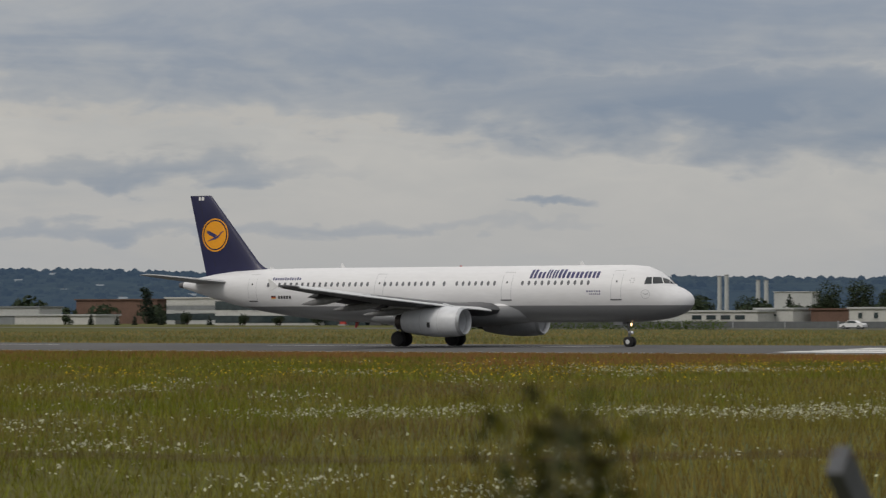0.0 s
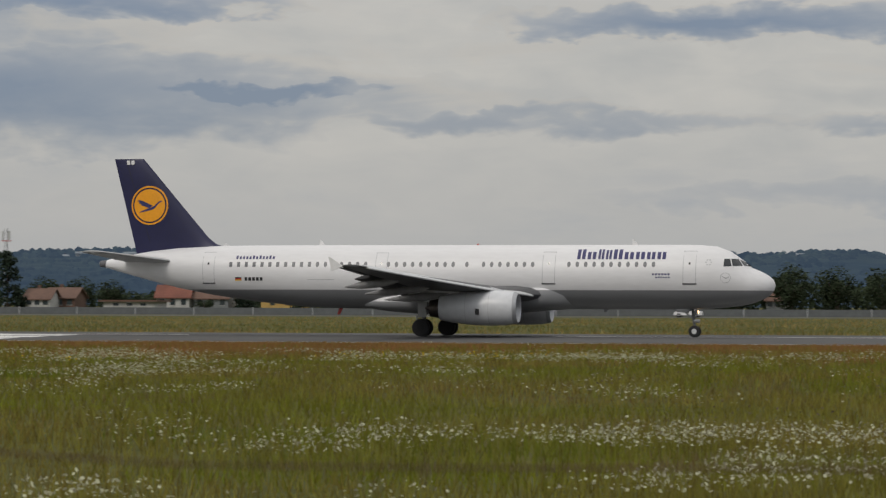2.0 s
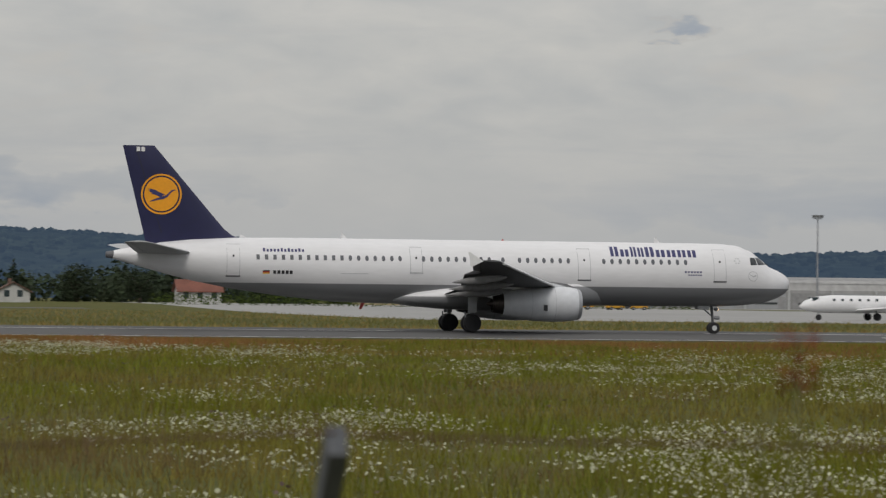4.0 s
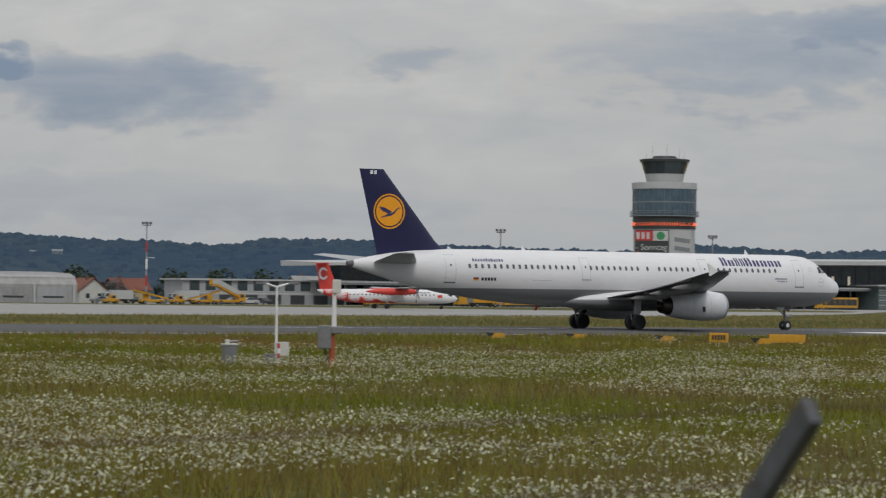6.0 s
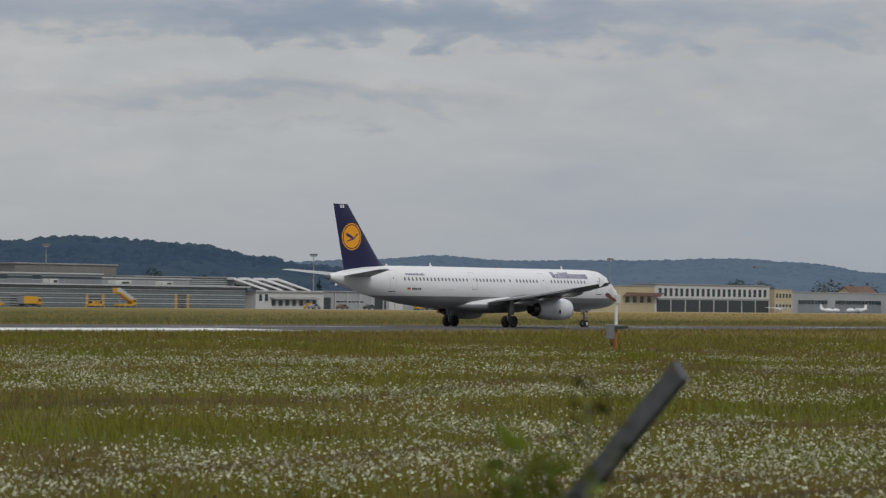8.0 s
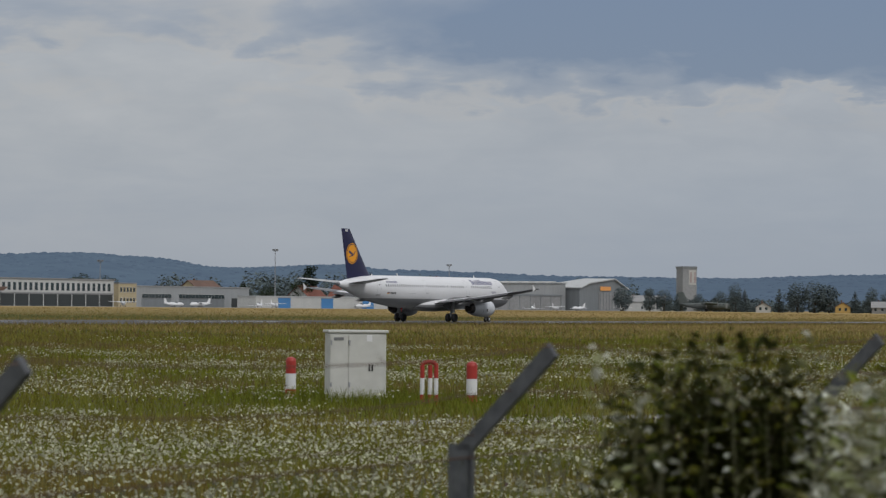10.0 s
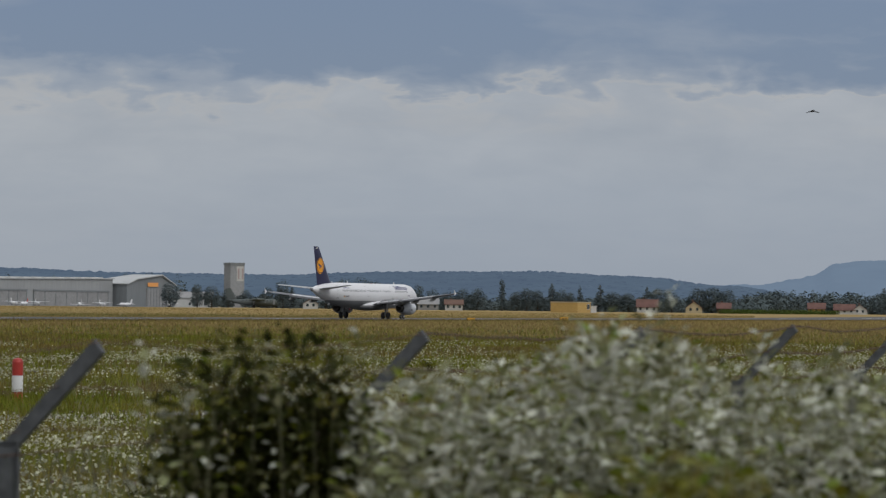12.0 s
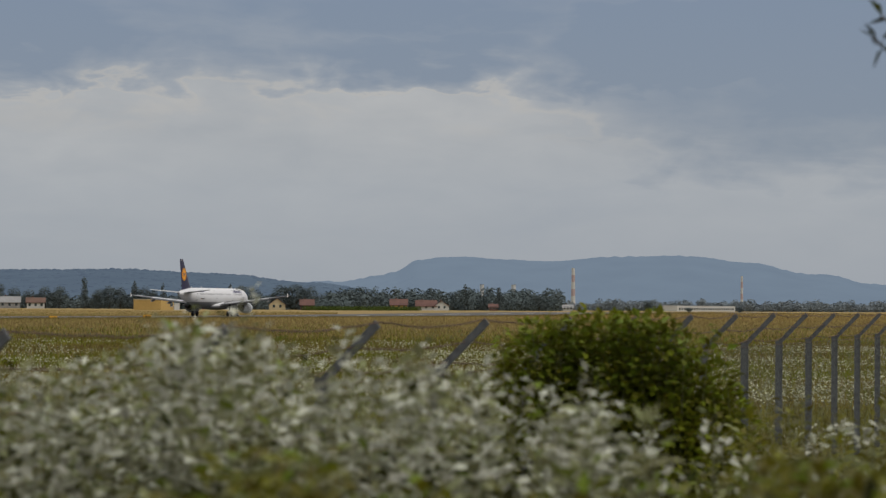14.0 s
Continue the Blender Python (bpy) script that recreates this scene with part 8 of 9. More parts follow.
M_RUST = material("reddish seed grass", (0.275, 0.135, 0.055), 0.9, 0, 0.15, 0.5, 0, island=0.2, alt=(0.185, 0.118, 0.040), spec=0.05, translucent=0.3)
M_PETAL = material("white petals", (0.48, 0.475, 0.345), 0.8, 0, 0.1, 2.0, 0, island=0.35, spec=0.1, translucent=0.35)
M_YPETAL = material("yellow petals", (0.62, 0.42, 0.03), 0.8, 0, 0.1, 2.0, 0, island=0.2, spec=0.1, translucent=0.3)
M_VPETAL = material("violet petals", (0.13, 0.095, 0.085), 0.8, 0, 0.1, 2.0, 0, island=0.2, spec=0.1, translucent=0.2)
field_rng = np.random.default_rng(12)


def lie(x, y):
    """ground_z for arrays, on the airfield itself."""
    s = np.clip((np.hypot(0.55 * x, y) - 430) / 210, 0, 1)
    return 0.9 * s * s * (3 - 2 * s) + np.interp(y, [140, 184, 208, 231, 262], [0, -0.22, 0, -0.06, 0])


def waves(x, y, seed, size):
    """Cheap smooth noise, about -1 to 1."""
    r = np.random.default_rng(seed)
    out = np.zeros_like(x)
    for k in range(6):
        a, p, f = r.uniform(0, 6.28), r.uniform(0, 6.28), r.uniform(0.6, 1.9) / size
        out += np.sin((x * math.cos(a) + y * math.sin(a)) * f * 6.28 + p + 1.3 * np.sin((y * math.cos(a) - x * math.sin(a)) * f * 3.1 + p * 2))
    return out / 3.2


def scatter(n, b0, b1, r0, r1):
    b, r = np.radians(field_rng.uniform(b0, b1, n)), field_rng.uniform(r0, r1, n)
    return r * np.sin(b), r * np.cos(b), r


def numpy_mesh(name, co, sides, mat, label, category):
    """One mesh of loose pieces with the same count of corners each."""
    n = len(co) // sides
    me = bpy.data.meshes.new(name)
    me.vertices.add(len(co))
    me.vertices.foreach_set("co", co.astype(np.float32).ravel())
    me.loops.add(len(co))
    me.loops.foreach_set("vertex_index", np.arange(len(co), dtype=np.int32))
    me.polygons.add(n)
    me.polygons.foreach_set("loop_start", np.arange(0, len(co), sides, dtype=np.int32))
    me.update(calc_edges=True)
    me.materials.append(mat)
    return tagged(new(name, me), label, category, kind="stuff")


def blades(name, x, y, h, w, mat, label, lean=0.3):
    n = len(x)
    z = lie(x, y) - 0.02
    a = field_rng.uniform(0, math.pi, n)
    dx, dy = np.cos(a) * w / 2, np.sin(a) * w / 2
    lx, ly = field_rng.normal(0, lean, n) * h, field_rng.normal(0, lean, n) * h
    co = np.stack([np.stack([x - dx, y - dy, z], 1), np.stack([x + dx, y + dy, z], 1), np.stack([x + lx, y + ly, z + h], 1)], 1)
    return numpy_mesh(name, co.reshape(-1, 3), 3, mat, label, "grass")


def blooms(name, x, y, h, size, mat, label, tilt=0.9):
    n = len(x)
    z = lie(x, y) + h
    a, b = field_rng.normal(0, tilt, n), field_rng.normal(0, tilt, n)
    u = np.stack([np.cos(a), np.zeros(n), np.sin(a)], 1) * (size / 2)[:, None]
    v = np.stack([np.zeros(n), np.cos(b), np.sin(b)], 1) * (size / 2)[:, None]
    c = np.stack([x, y, z], 1)
    ring = [c + u * math.cos(q) * s + v * math.sin(q) * s for q, s in ((0, 1), (1.26, 0.85), (2.51, 1), (3.77, 0.85), (5.03, 1))]
    ob = numpy_mesh(name, np.stack(ring, 1).reshape(-1, 3), 5, mat, label, "flowers")
    near = np.hypot(x, y) < 62
    x, y, z, h = x[near], y[near], z[near], h[near]
    dx = np.full(len(x), 0.004)
    co = np.stack([np.stack([x - dx, y, z - h], 1), np.stack([x + dx, y, z - h], 1), np.stack([x, y, z], 1)], 1)
    numpy_mesh("flower_stems", co.reshape(-1, 3), 3, M_GRASS, "thin green stems of the meadow flowers", "stems")
    return ob


gx, gy, gr = scatter(680000, -42, 86, 31, 200)
keep = (gy < 182.8) & (gy > 5.3)
gx, gy, gr = gx[keep], gy[keep], gr[keep]
dryness = 0.60 * waves(gx, gy, 3, 46) + 0.5 * waves(gx, gy, 4, 9) + np.clip((gy - 112) / 55, 0, 1) * np.where(gx < 40, 1.5, 0.35) + np.clip((gx - 55) / 160, 0, 0.5)
tall = 0.17 + 0.09 * np.clip(waves(gx, gy, 8, 11), -1, 1) + field_rng.uniform(0, 0.18, len(gx))
tall *= np.where(gx > 15, np.interp(gy, [148, 166, 183], [1.0, 0.25, 0.08]), np.interp(gy, [150, 170, 183], [1.0, 0.6, 0.3]))
dry = dryness + field_rng.normal(0, 0.25, len(gx)) > 0.60
lush = ~dry & (0.8 * waves(gx, gy, 61, 19) + 0.5 * waves(gx, gy, 62, 5) + field_rng.normal(0, 0.2, len(gx)) + 0.9 * np.exp(-((gr - 116) / 7) ** 2) * (gx > 45) > 0.66)
near_box = (np.abs(gx - 58.3) < 3.2) & (np.abs(gy - 34) < 4.2)
lush |= near_box
tall = np.where(lush, tall * 1.25, tall)
green = ~dry & ~lush
wide = 0.009 + 0.00024 * gr
blades("meadow_grass", gx[green], gy[green], tall[green], wide[green], M_GRASS, "olive green uncut meadow grass")
blades("lush_grass", gx[lush], gy[lush], tall[lush], wide[lush], M_LUSH, "patches of deep green long grass")
red = dry & (gx < 70) & (gy > 100)
dry &= ~red & ~near_box
blades("dry_grass", gx[dry], gy[dry], tall[dry] * 0.9, wide[dry] * 0.85, M_DRY, "dull dry seed-bearing grass")
blades("red_grass", gx[red], gy[red], tall[red] * 1.1, wide[red] * 0.85, M_RUST, "reddish dry seed-bearing grass")
gx, gy, gr = scatter(15000, -75, 100, 2.5, 25)
blades("near_grass", gx, gy, field_rng.uniform(0.08, 0.30, len(gx)), 0.012 + 0 * gx, M_GRASS, "olive green uncut grass before the fence")
gx, gy = 57.9 + field_rng.normal(0, 1.5, 2600), 33.6 + field_rng.normal(0, 1.5, 2600)
blades("lush_grass", gx, gy, field_rng.uniform(0.2, 0.42, len(gx)), 0.02 + 0 * gx, M_LUSH, "long dark grass round the cabinet")
gx, gy, gr = scatter(190000, 18, 86, 195, 480)
keep = gy < 183.5
gx, gy, gr = gx[keep], gy[keep], gr[keep]
dry = 0.55 * waves(gx, gy, 3, 46) + 0.3 * waves(gx, gy, 4, 12) + np.clip((gx - 130) / 150, 0, 1.5) + field_rng.normal(0, 0.35, len(gx)) > 0.62
blades("far_meadow_grass", gx[~dry], gy[~dry], field_rng.uniform(0.15, 0.4, (~dry).sum()), 0.0004 * gr[~dry], M_GRASS, "olive green meadow along the runway")
for m, mat, label in ((dry & (gx < 190), M_DRY, "dry seed-bearing grass along the runway"), (dry & (gx >= 190), M_TAN, "ripe straw-coloured grass along the runway")):
    blades("far_dry_grass", gx[m], gy[m], field_rng.uniform(0.15, 0.4, m.sum()), 0.0004 * gr[m], mat, label)
gx, gy, gr = scatter(80000, 66, 86, 400, 1100)
keep = (gy < 183.5) & (field_rng.random(len(gx)) < np.clip((gr - 380) / 200, 0, 1))
gx, gy, gr = gx[keep], gy[keep], gr[keep]
blades("straw_grass", gx, gy, field_rng.uniform(0.2, 0.5, len(gx)), 0.0005 * gr, M_TAN, "straw-coloured dry grass along the runway")
gx, gy = field_rng.uniform(195, 1100, 70000), 166 + 17.5 * field_rng.random(70000) ** 0.7
keep = field_rng.random(len(gx)) < np.clip((gx - 200) / 90, 0, 1)
gx, gy = gx[keep], gy[keep]
red = field_rng.random(len(gx)) < 0.6
blades("verge_grass", gx[red], gy[red], field_rng.uniform(0.25, 0.66, red.sum()), 0.10, M_DRY, "tall dry grass on the runway verge", 0.3)
blades("verge_grass", gx[~red], gy[~red], field_rng.uniform(0.22, 0.5, (~red).sum()), 0.10, M_GRASS, "tall olive grass on the runway verge", 0.3)
gx, gy = field_rng.uniform(-260, 210, 60000), 160 + 23.6 * field_rng.random(60000) ** 0.6
pick = field_rng.random(len(gx)) + 0.25 * waves(gx, gy, 71, 25)
for m, mat, label in ((pick < 0.5, M_RUST, "reddish tall grass on the runway verge"), ((pick >= 0.5) & (pick < 0.75), M_DRY, "tall dry grass on the runway verge"), (pick >= 0.75, M_GRASS, "tall olive grass on the runway verge")):
    blades("verge_grass", gx[m], gy[m], field_rng.uniform(0.3, 1.0, m.sum()) * np.interp(gx[m], [0, 25], [0.20, 0.05]), 0.07, mat, label, 0.25)
M_STRIPDRY = material("pale dry strip grass", (0.29, 0.225, 0.090), 0.9, 0, 0.15, 0.3, 0, island=0.2, alt=(0.26, 0.19, 0.07), spec=0.05, translucent=0.35)
M_STRIP = material("mown strip grass", (0.175, 0.160, 0.046), 0.9, 0, 0.15, 0.3, 0, island=0.15, alt=(0.120, 0.124, 0.050), spec=0.05, translucent=0.35)
gx, gy = field_rng.uniform(-330, 900, 170000), 232 + 240 * field_rng.random(170000) ** 1.7
keep = (np.abs(np.arctan2(gx, gy)) < 1.3) & ((gx < 60) | (gy < 330 + np.clip(gx - 120, 0, 400) * 0.55))
gx, gy = gx[keep], gy[keep]
dry = 0.7 * waves(gx, gy * 2.5, 21, 60) + np.clip((gx - 420) / 300, 0, 1.2) + 1.3 * np.exp(-((gy - 233) / 4) ** 2) + 0.9 * np.clip((gy - 270) / 60, 0, 1) + field_rng.normal(0, 0.4, len(gx)) > 0.75
blades("strip_grass", gx[~dry], gy[~dry], field_rng.uniform(0.15, 0.42, (~dry).sum()), 0.11, M_STRIP, "green grass strip across the runway")
blades("strip_dry_grass", gx[dry], gy[dry], field_rng.uniform(0.15, 0.40, dry.sum()), 0.11, M_STRIPDRY, "dry grass strip across the runway")

fx, fy, fr = scatter(820000, -42, 86, 25, 170)
bear = np.degrees(np.arctan2(fx, fy))
rich = 0.3 * waves(fx, fy, 34, 38) + 0.7 * waves(fx, fy, 31, 17) + 0.5 * waves(fx, fy, 32, 6) + 0.3 * waves(fx, fy, 33, 2.2)
rich += np.interp(bear, [-42, -30, -10, 5, 12, 18, 23, 50, 62, 70, 86], [-0.35, -0.15, -0.12, -0.05, -0.05, 0.1, 0.40, 0.36, 0.36, 0.45, 0.45])
rich += np.exp(-((fr - 40) / 9) ** 2) * np.interp(bear, [-42, -20, 5, 12, 20, 60, 66], [0.45, 0.3, 0.3, 0.35, 0.65, 0.6, 0.2])
rich += np.exp(-((fr - 84) / 20) ** 2) * np.interp(bear, [16, 23, 38, 43, 49, 55, 86], [0, 0.42, 0.42, 0.0, 0.0, 0.2, 0.2])
rich += np.exp(-((fr - 119) / 13) ** 2) * np.interp(bear, [-34, -27, -10, 6, 12], [0.0, 0.6, 0.85, 0.85, 0])
rich -= 1.0 * np.exp(-((fr - 57.5 - 2.5 * waves(fx, fy, 35, 20)) / 4) ** 2) * np.interp(bear, [14, 24, 86], [0, 1, 1])
rich -= np.clip((fr - 108) / 40, 0, 1) * np.interp(bear, [6, 14, 60, 72], [0.9, 0.9, 0.7, 0.1])
keep = (rich + field_rng.normal(0, 0.16, len(fx)) > 0.66) & (fy > 5.5)
fx, fy, fr = fx[keep], fy[keep], fr[keep]
blooms("white_flowers", fx, fy, field_rng.uniform(0.18, 0.36, len(fx)), field_rng.uniform(0.020, 0.052, len(fx)) * (1 + fr / 280), M_PETAL, "white daisies and yarrow in loose drifts", 0.7)
fx, fy, fr = scatter(16000, -38, 6, 60, 150)
keep = (0.6 * waves(fx, fy, 41, 30) + 0.4 * waves(fx, fy, 42, 6) - np.abs(fr - 114) / 26 + np.clip((-20 - np.degrees(np.arctan2(fx, fy))) / 12, -0.9, 0.3) > 0.0) & (fy > 25)
blooms("yellow_flowers", fx[keep], fy[keep], field_rng.uniform(0.25, 0.42, keep.sum()), field_rng.uniform(0.035, 0.075, keep.sum()), M_YPETAL, "clumps of yellow wild flowers")
fx, fy, fr = scatter(22000, -10, 70, 28, 130)
keep = (waves(fx, fy, 51, 11) + 0.3 * waves(fx, fy, 52, 3) > 0.62) & (fy > 10)
blooms("violet_flowers", fx[keep], fy[keep], field_rng.uniform(0.2, 0.4, keep.sum()), field_rng.uniform(0.03, 0.06, keep.sum()), M_VPETAL, "patches of dull mauve seed heads")


# ---- the fence in front of the camera ----
FENCE, STEP = 4.5, 2.77
M_POST = material("weathered grey post", (0.105, 0.11, 0.12), 0.75, 0.2, 0.25, 8.0, 0.2)
M_WIRE = material("rusty barbed wire", (0.10, 0.055, 0.035), 0.8, 0.3, 0.3, 20.0)
M_MESHWIRE = material("green-grey chain link", (0.075, 0.085, 0.08), 0.6, 0.3, 0.2, 10.0)


def fence_at(k):
    """Arm tip of post k: place along the fence, distance, height."""
    x = (-2.06 + STEP * k) * (1 + 0.013 * smoothstep(4, 7, k))
    y = FENCE + 0.008 * max(0, x)
    z = EYE - FENCE * max(0.004, np.interp(x / y, [-0.5, 0.8, 1.4, 2.0, 2.6, 3.8, 6.0, 7.2, 9.3], [0.0425, 0.0358, 0.0272, 0.0240, 0.0190, 0.0150, 0.0086, 0.0055, 0.0048]))
    return x, y, z


def build_fence():
    t = thing("security_fence", "chain-link fence with angled steel posts and barbed wire", "fence", pose(0, 0, 0))
    post = mesh_of(box(box(bmesh.new(), -0.014, 0.014, 0.0, 0.010, -0.3, 1.52), -0.014, -0.004, 0.0, 0.080, -0.3, 1.52), "post", M_POST)
    arm_bm = bmesh.new()
    loft(arm_bm, [[(-0.014, 0.0, 1.50), (0.014, 0.0, 1.50), (0.014, 0.062, 1.50), (-0.014, 0.062, 1.50)], [(-0.014, -0.292, 1.798), (0.014, -0.292, 1.798), (0.014, -0.262, 1.838), (-0.014, -0.262, 1.838)]])
    arm = mesh_of(arm_bm, "arm", M_POST)
    tops = []
    for k in range(-2, 24):
        x, y, z = fence_at(k)
        p = put("post", post, t, x, y + 0.28, z - 1.838)
        put("arm", arm, p, 0, 0, 0)
        tops.append(Vector((x, y, z)))
        if k == 19:
            part("brace", R((x, y + 0.29, z - 0.4), (x + 2.2, y + 0.29, 0), 0.02), M_POST, t, "slanted brace")
    rng = random.Random(8)
    for f in (0.04, 0.5, 0.94):
        bm = bmesh.new()
        for a, b in zip(tops, tops[1:]):
            down = Vector((0, 0.28 * f, -0.30 * f))
            prev = a + down
            for i in range(1, 9):
                q = a.lerp(b, i / 8) + down + Vector((0, rng.uniform(-0.006, 0.006), -0.035 * math.sin(math.pi * i / 8) + rng.uniform(-0.006, 0.006)))
                rod(bm, prev, q, 0.0022 if q.x < 12 else 0.0045, n=4)
                if i % 2:
                    rod(bm, q + Vector((0, -0.02, -0.02)), q + Vector((0, 0.02, 0.02)), 0.0016, n=3)
                prev = q
        tagged(part("barbed_wire", bm, M_WIRE, t), "sagging rusty barbed wire", kind="stuff")
    # chain link where the fence runs off into the distance
    verts, faces = [], []

    def strand(p, q, w=0.0034):
        i = len(verts)
        d = Vector((0, 0, w)) if abs(q.z - p.z) < 0.5 * abs(q.x - p.x) else Vector((w, 0, 0))
        verts.extend([tuple(p - d), tuple(p + d), tuple(q + d), tuple(q - d)])
        faces.append((i, i + 1, i + 2, i + 3))

    x = -7.5
    while x < 60:
        k = (x + 2.06) / STEP
        _, y, z = fence_at(k)
        top = z - 0.36
        step = 0.11 if x < 17 or x > 40 else 0.075
        n = max(2, int((top + 0.02) / (step)))
        for i in range(n):
            z0 = top - step * i
            m = 1 if i % 2 else -1
            strand(Vector((x + (0 if m > 0 else step / 2), y + 0.28, z0)), Vector((x + (step / 2 if m > 0 else 0), y + 0.28, z0 - step)))
            strand(Vector((x + (step if m > 0 else step / 2), y + 0.28, z0)), Vector((x + (step / 2 if m > 0 else step), y + 0.28, z0 - step)))
        x += step
    raw("chain_link", verts, faces, M_MESHWIRE, t, "fine chain-link mesh")
    bm = bmesh.new()
    for a, b in zip(tops, tops[1:]):
        rod(bm, a + Vector((0, 0.28, -0.36)), b + Vector((0, 0.28, -0.36)), 0.003, n=4)
    tagged(part("tension_wire", bm, M_WIRE, t), "tension wire along the mesh", kind="stuff")


build_fence()

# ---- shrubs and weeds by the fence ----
M_DARKLEAF = material("dark leaves of bramble and painted shade", (0.030, 0.034, 0.008), 0.75, 0, 0.2, 5.0, 0, island=0.5, spec=0.08, translucent=0.25)
M_BRIGHTLEAF = material("fresh green leaves", (0.15, 0.185, 0.024), 0.5, 0, 0.2, 5.0, 0, island=0.45, spec=0.12, translucent=0.35)
M_BUSHLEAF = material("leaf green of the bush", (0.150, 0.165, 0.014), 0.6, 0, 0.2, 5.0, 0, island=0.55, spec=0.12, translucent=0.3)
M_SILVER = material("silvery felted leaves", (0.50, 0.505, 0.42), 0.75, 0, 0.15, 5.0, 0, island=0.35, spec=0.2, translucent=0.25)
M_SAGE = material("grey-green leaves", (0.225, 0.232, 0.115), 0.7, 0, 0.2, 5.0, 0, island=0.4, spec=0.2, translucent=0.25)
M_YELLOWLEAF = material("yellow-green leaves", (0.135, 0.125, 0.010), 0.55, 0, 0.2, 5.0, 0, island=0.35, spec=0.3, translucent=0.35)
M_DOCK = material("rust-red seed heads", (0.20, 0.050, 0.025), 0.8, 0, 0.25, 10.0, 0, island=0.3, spec=0.1, translucent=0.2)
M_STEM = material("pale plant stems", (0.14, 0.14, 0.07), 0.8, 0, 0.2, 10.0)


def spot(bearing, r, el=None, z=0.0):
    """A point by bearing, distance and height, or the angle over the horizon."""
    b = radians(bearing)
    return Vector((r * math.sin(b), r * math.cos(b), EYE + r * math.tan(radians(el)) if el is not None else z))


def leaf_set(rng, places, size, wide=0.55, droop=0.4):
    """Pointed leaves, folded along the midrib: four-cornered pieces at (place, way)."""
    verts, faces = [], []
    for p, way in places:
        s = size * rng.uniform(0.6, 1.35)
        d = (Vector(way) + Vector((rng.uniform(-0.7, 0.7), rng.uniform(-0.7, 0.7), rng.uniform(-droop - 0.3, 0.5)))).normalized()
        side = d.cross(Vector((rng.uniform(-0.6, 0.6), rng.uniform(-0.6, 0.6), 1))).normalized() * s * wide / 2
        up = side.cross(d).normalized() * s * 0.12
        i = len(verts)
        verts += [tuple(p), tuple(p + d * s * 0.45 + side + up), tuple(p + d * s), tuple(p + d * s * 0.45 - side + up), tuple(p + d * s * 0.5)]
        faces += [(i, i + 1, i + 4), (i + 1, i + 2, i + 4), (i, i + 4, i + 3), (i + 4, i + 2, i + 3)]
    return verts, faces


def shoots(name, label, category, tips, rng, parts, stem_r=0.004, fill=1.0, leaf_gap=0.02, group="", foot=0.35, wide=0.55):
    """A shrub of upright shoots: each runs from the ground to a tip and bears leaves on its upper part. parts: (name, material, leaf size, share)."""
    c = sum(tips, Vector()) / len(tips)
    t = thing(name, label, category, pose(c.x, c.y, 0), group)
    base = Vector((c.x, c.y, 0))
    wood = bmesh.new()
    places = [[] for _ in parts]
    for tip in tips:
        root = Vector((tip.x + rng.uniform(-foot, foot) * 0.5, tip.y + rng.uniform(-foot, foot) * 0.5, -0.05))
        bend = Vector((rng.uniform(-0.08, 0.08), rng.uniform(-0.08, 0.08), 0))
        prev = root
        for i in range(1, 6):
            u = i / 5
            q = root.lerp(tip, u) + bend * math.sin(math.pi * u)
            rod(wood, prev - base, q - base, stem_r * (1.5 - u), stem_r * (1.3 - u), 4)
            prev = q
        length = (tip - root).length
        u = 1.0
        ang = rng.uniform(0, 6.28)
        while u > 1 - fill / length and u > 0.05:
            q = root.lerp(tip, u) + bend * math.sin(math.pi * u)
            ang += 2.4
            reach = 0.015 + 0.10 * (1 - u) * length * rng.uniform(0.2, 1)
            way = Vector((math.cos(ang), math.sin(ang), 0.35))
            pick = rng.choices(range(len(parts)), [p[3] for p in parts])[0]
            places[pick].append((q + way * min(reach, 0.12) - base, way))
            u -= leaf_gap / length * rng.uniform(0.5, 1.5)
    tagged(part("stem", wood, M_STEM, t), kind="stuff")
    for (pn, mat, size, _), pl in zip(parts, places):
        if pl:
            v, f = leaf_set(rng, pl, size, wide)
            tagged(raw(pn, v, f, mat, t), kind="stuff")
    return t


def ball_bush(name, label, blobs, count, size, mat, seed, twig=M_BARK):
    """A dense leafy bush: blobs are (centre, radii)."""
    rng = random.Random(seed)
    c = sum((Vector(b[0]) for b in blobs), Vector()) / len(blobs)
    base = Vector((c.x, c.y, 0))
    t = thing(name, label, "bush", pose(c.x, c.y, 0), "bushes by the fence")
    wood = bmesh.new()
    for b, r in blobs:
        rod(wood, Vector((rng.uniform(-0.1, 0.1), rng.uniform(-0.1, 0.1), -0.05)), Vector(b) - base, 0.018, 0.006, 5)
    part("branches", wood, twig, t)
    places = []
    wts = [r[0] * r[1] * r[2] for _, r in blobs]
    for _ in range(count):
        b, r = rng.choices(blobs, wts)[0]
        p = Vector((rng.gauss(0, 1), rng.gauss(0, 1), rng.gauss(0, 1))).normalized()
        k = rng.uniform(0.55, 1.06)
        at = Vector(b) + Vector((p.x * r[0] * k, p.y * r[1] * k, p.z * r[2] * k))
        places.append((at - base, p + Vector((0, 0, -0.2))))
    v, f = leaf_set(rng, places, size, 0.7)
    tagged(raw("leaves", v, f, mat, t), kind="stuff")
    return t


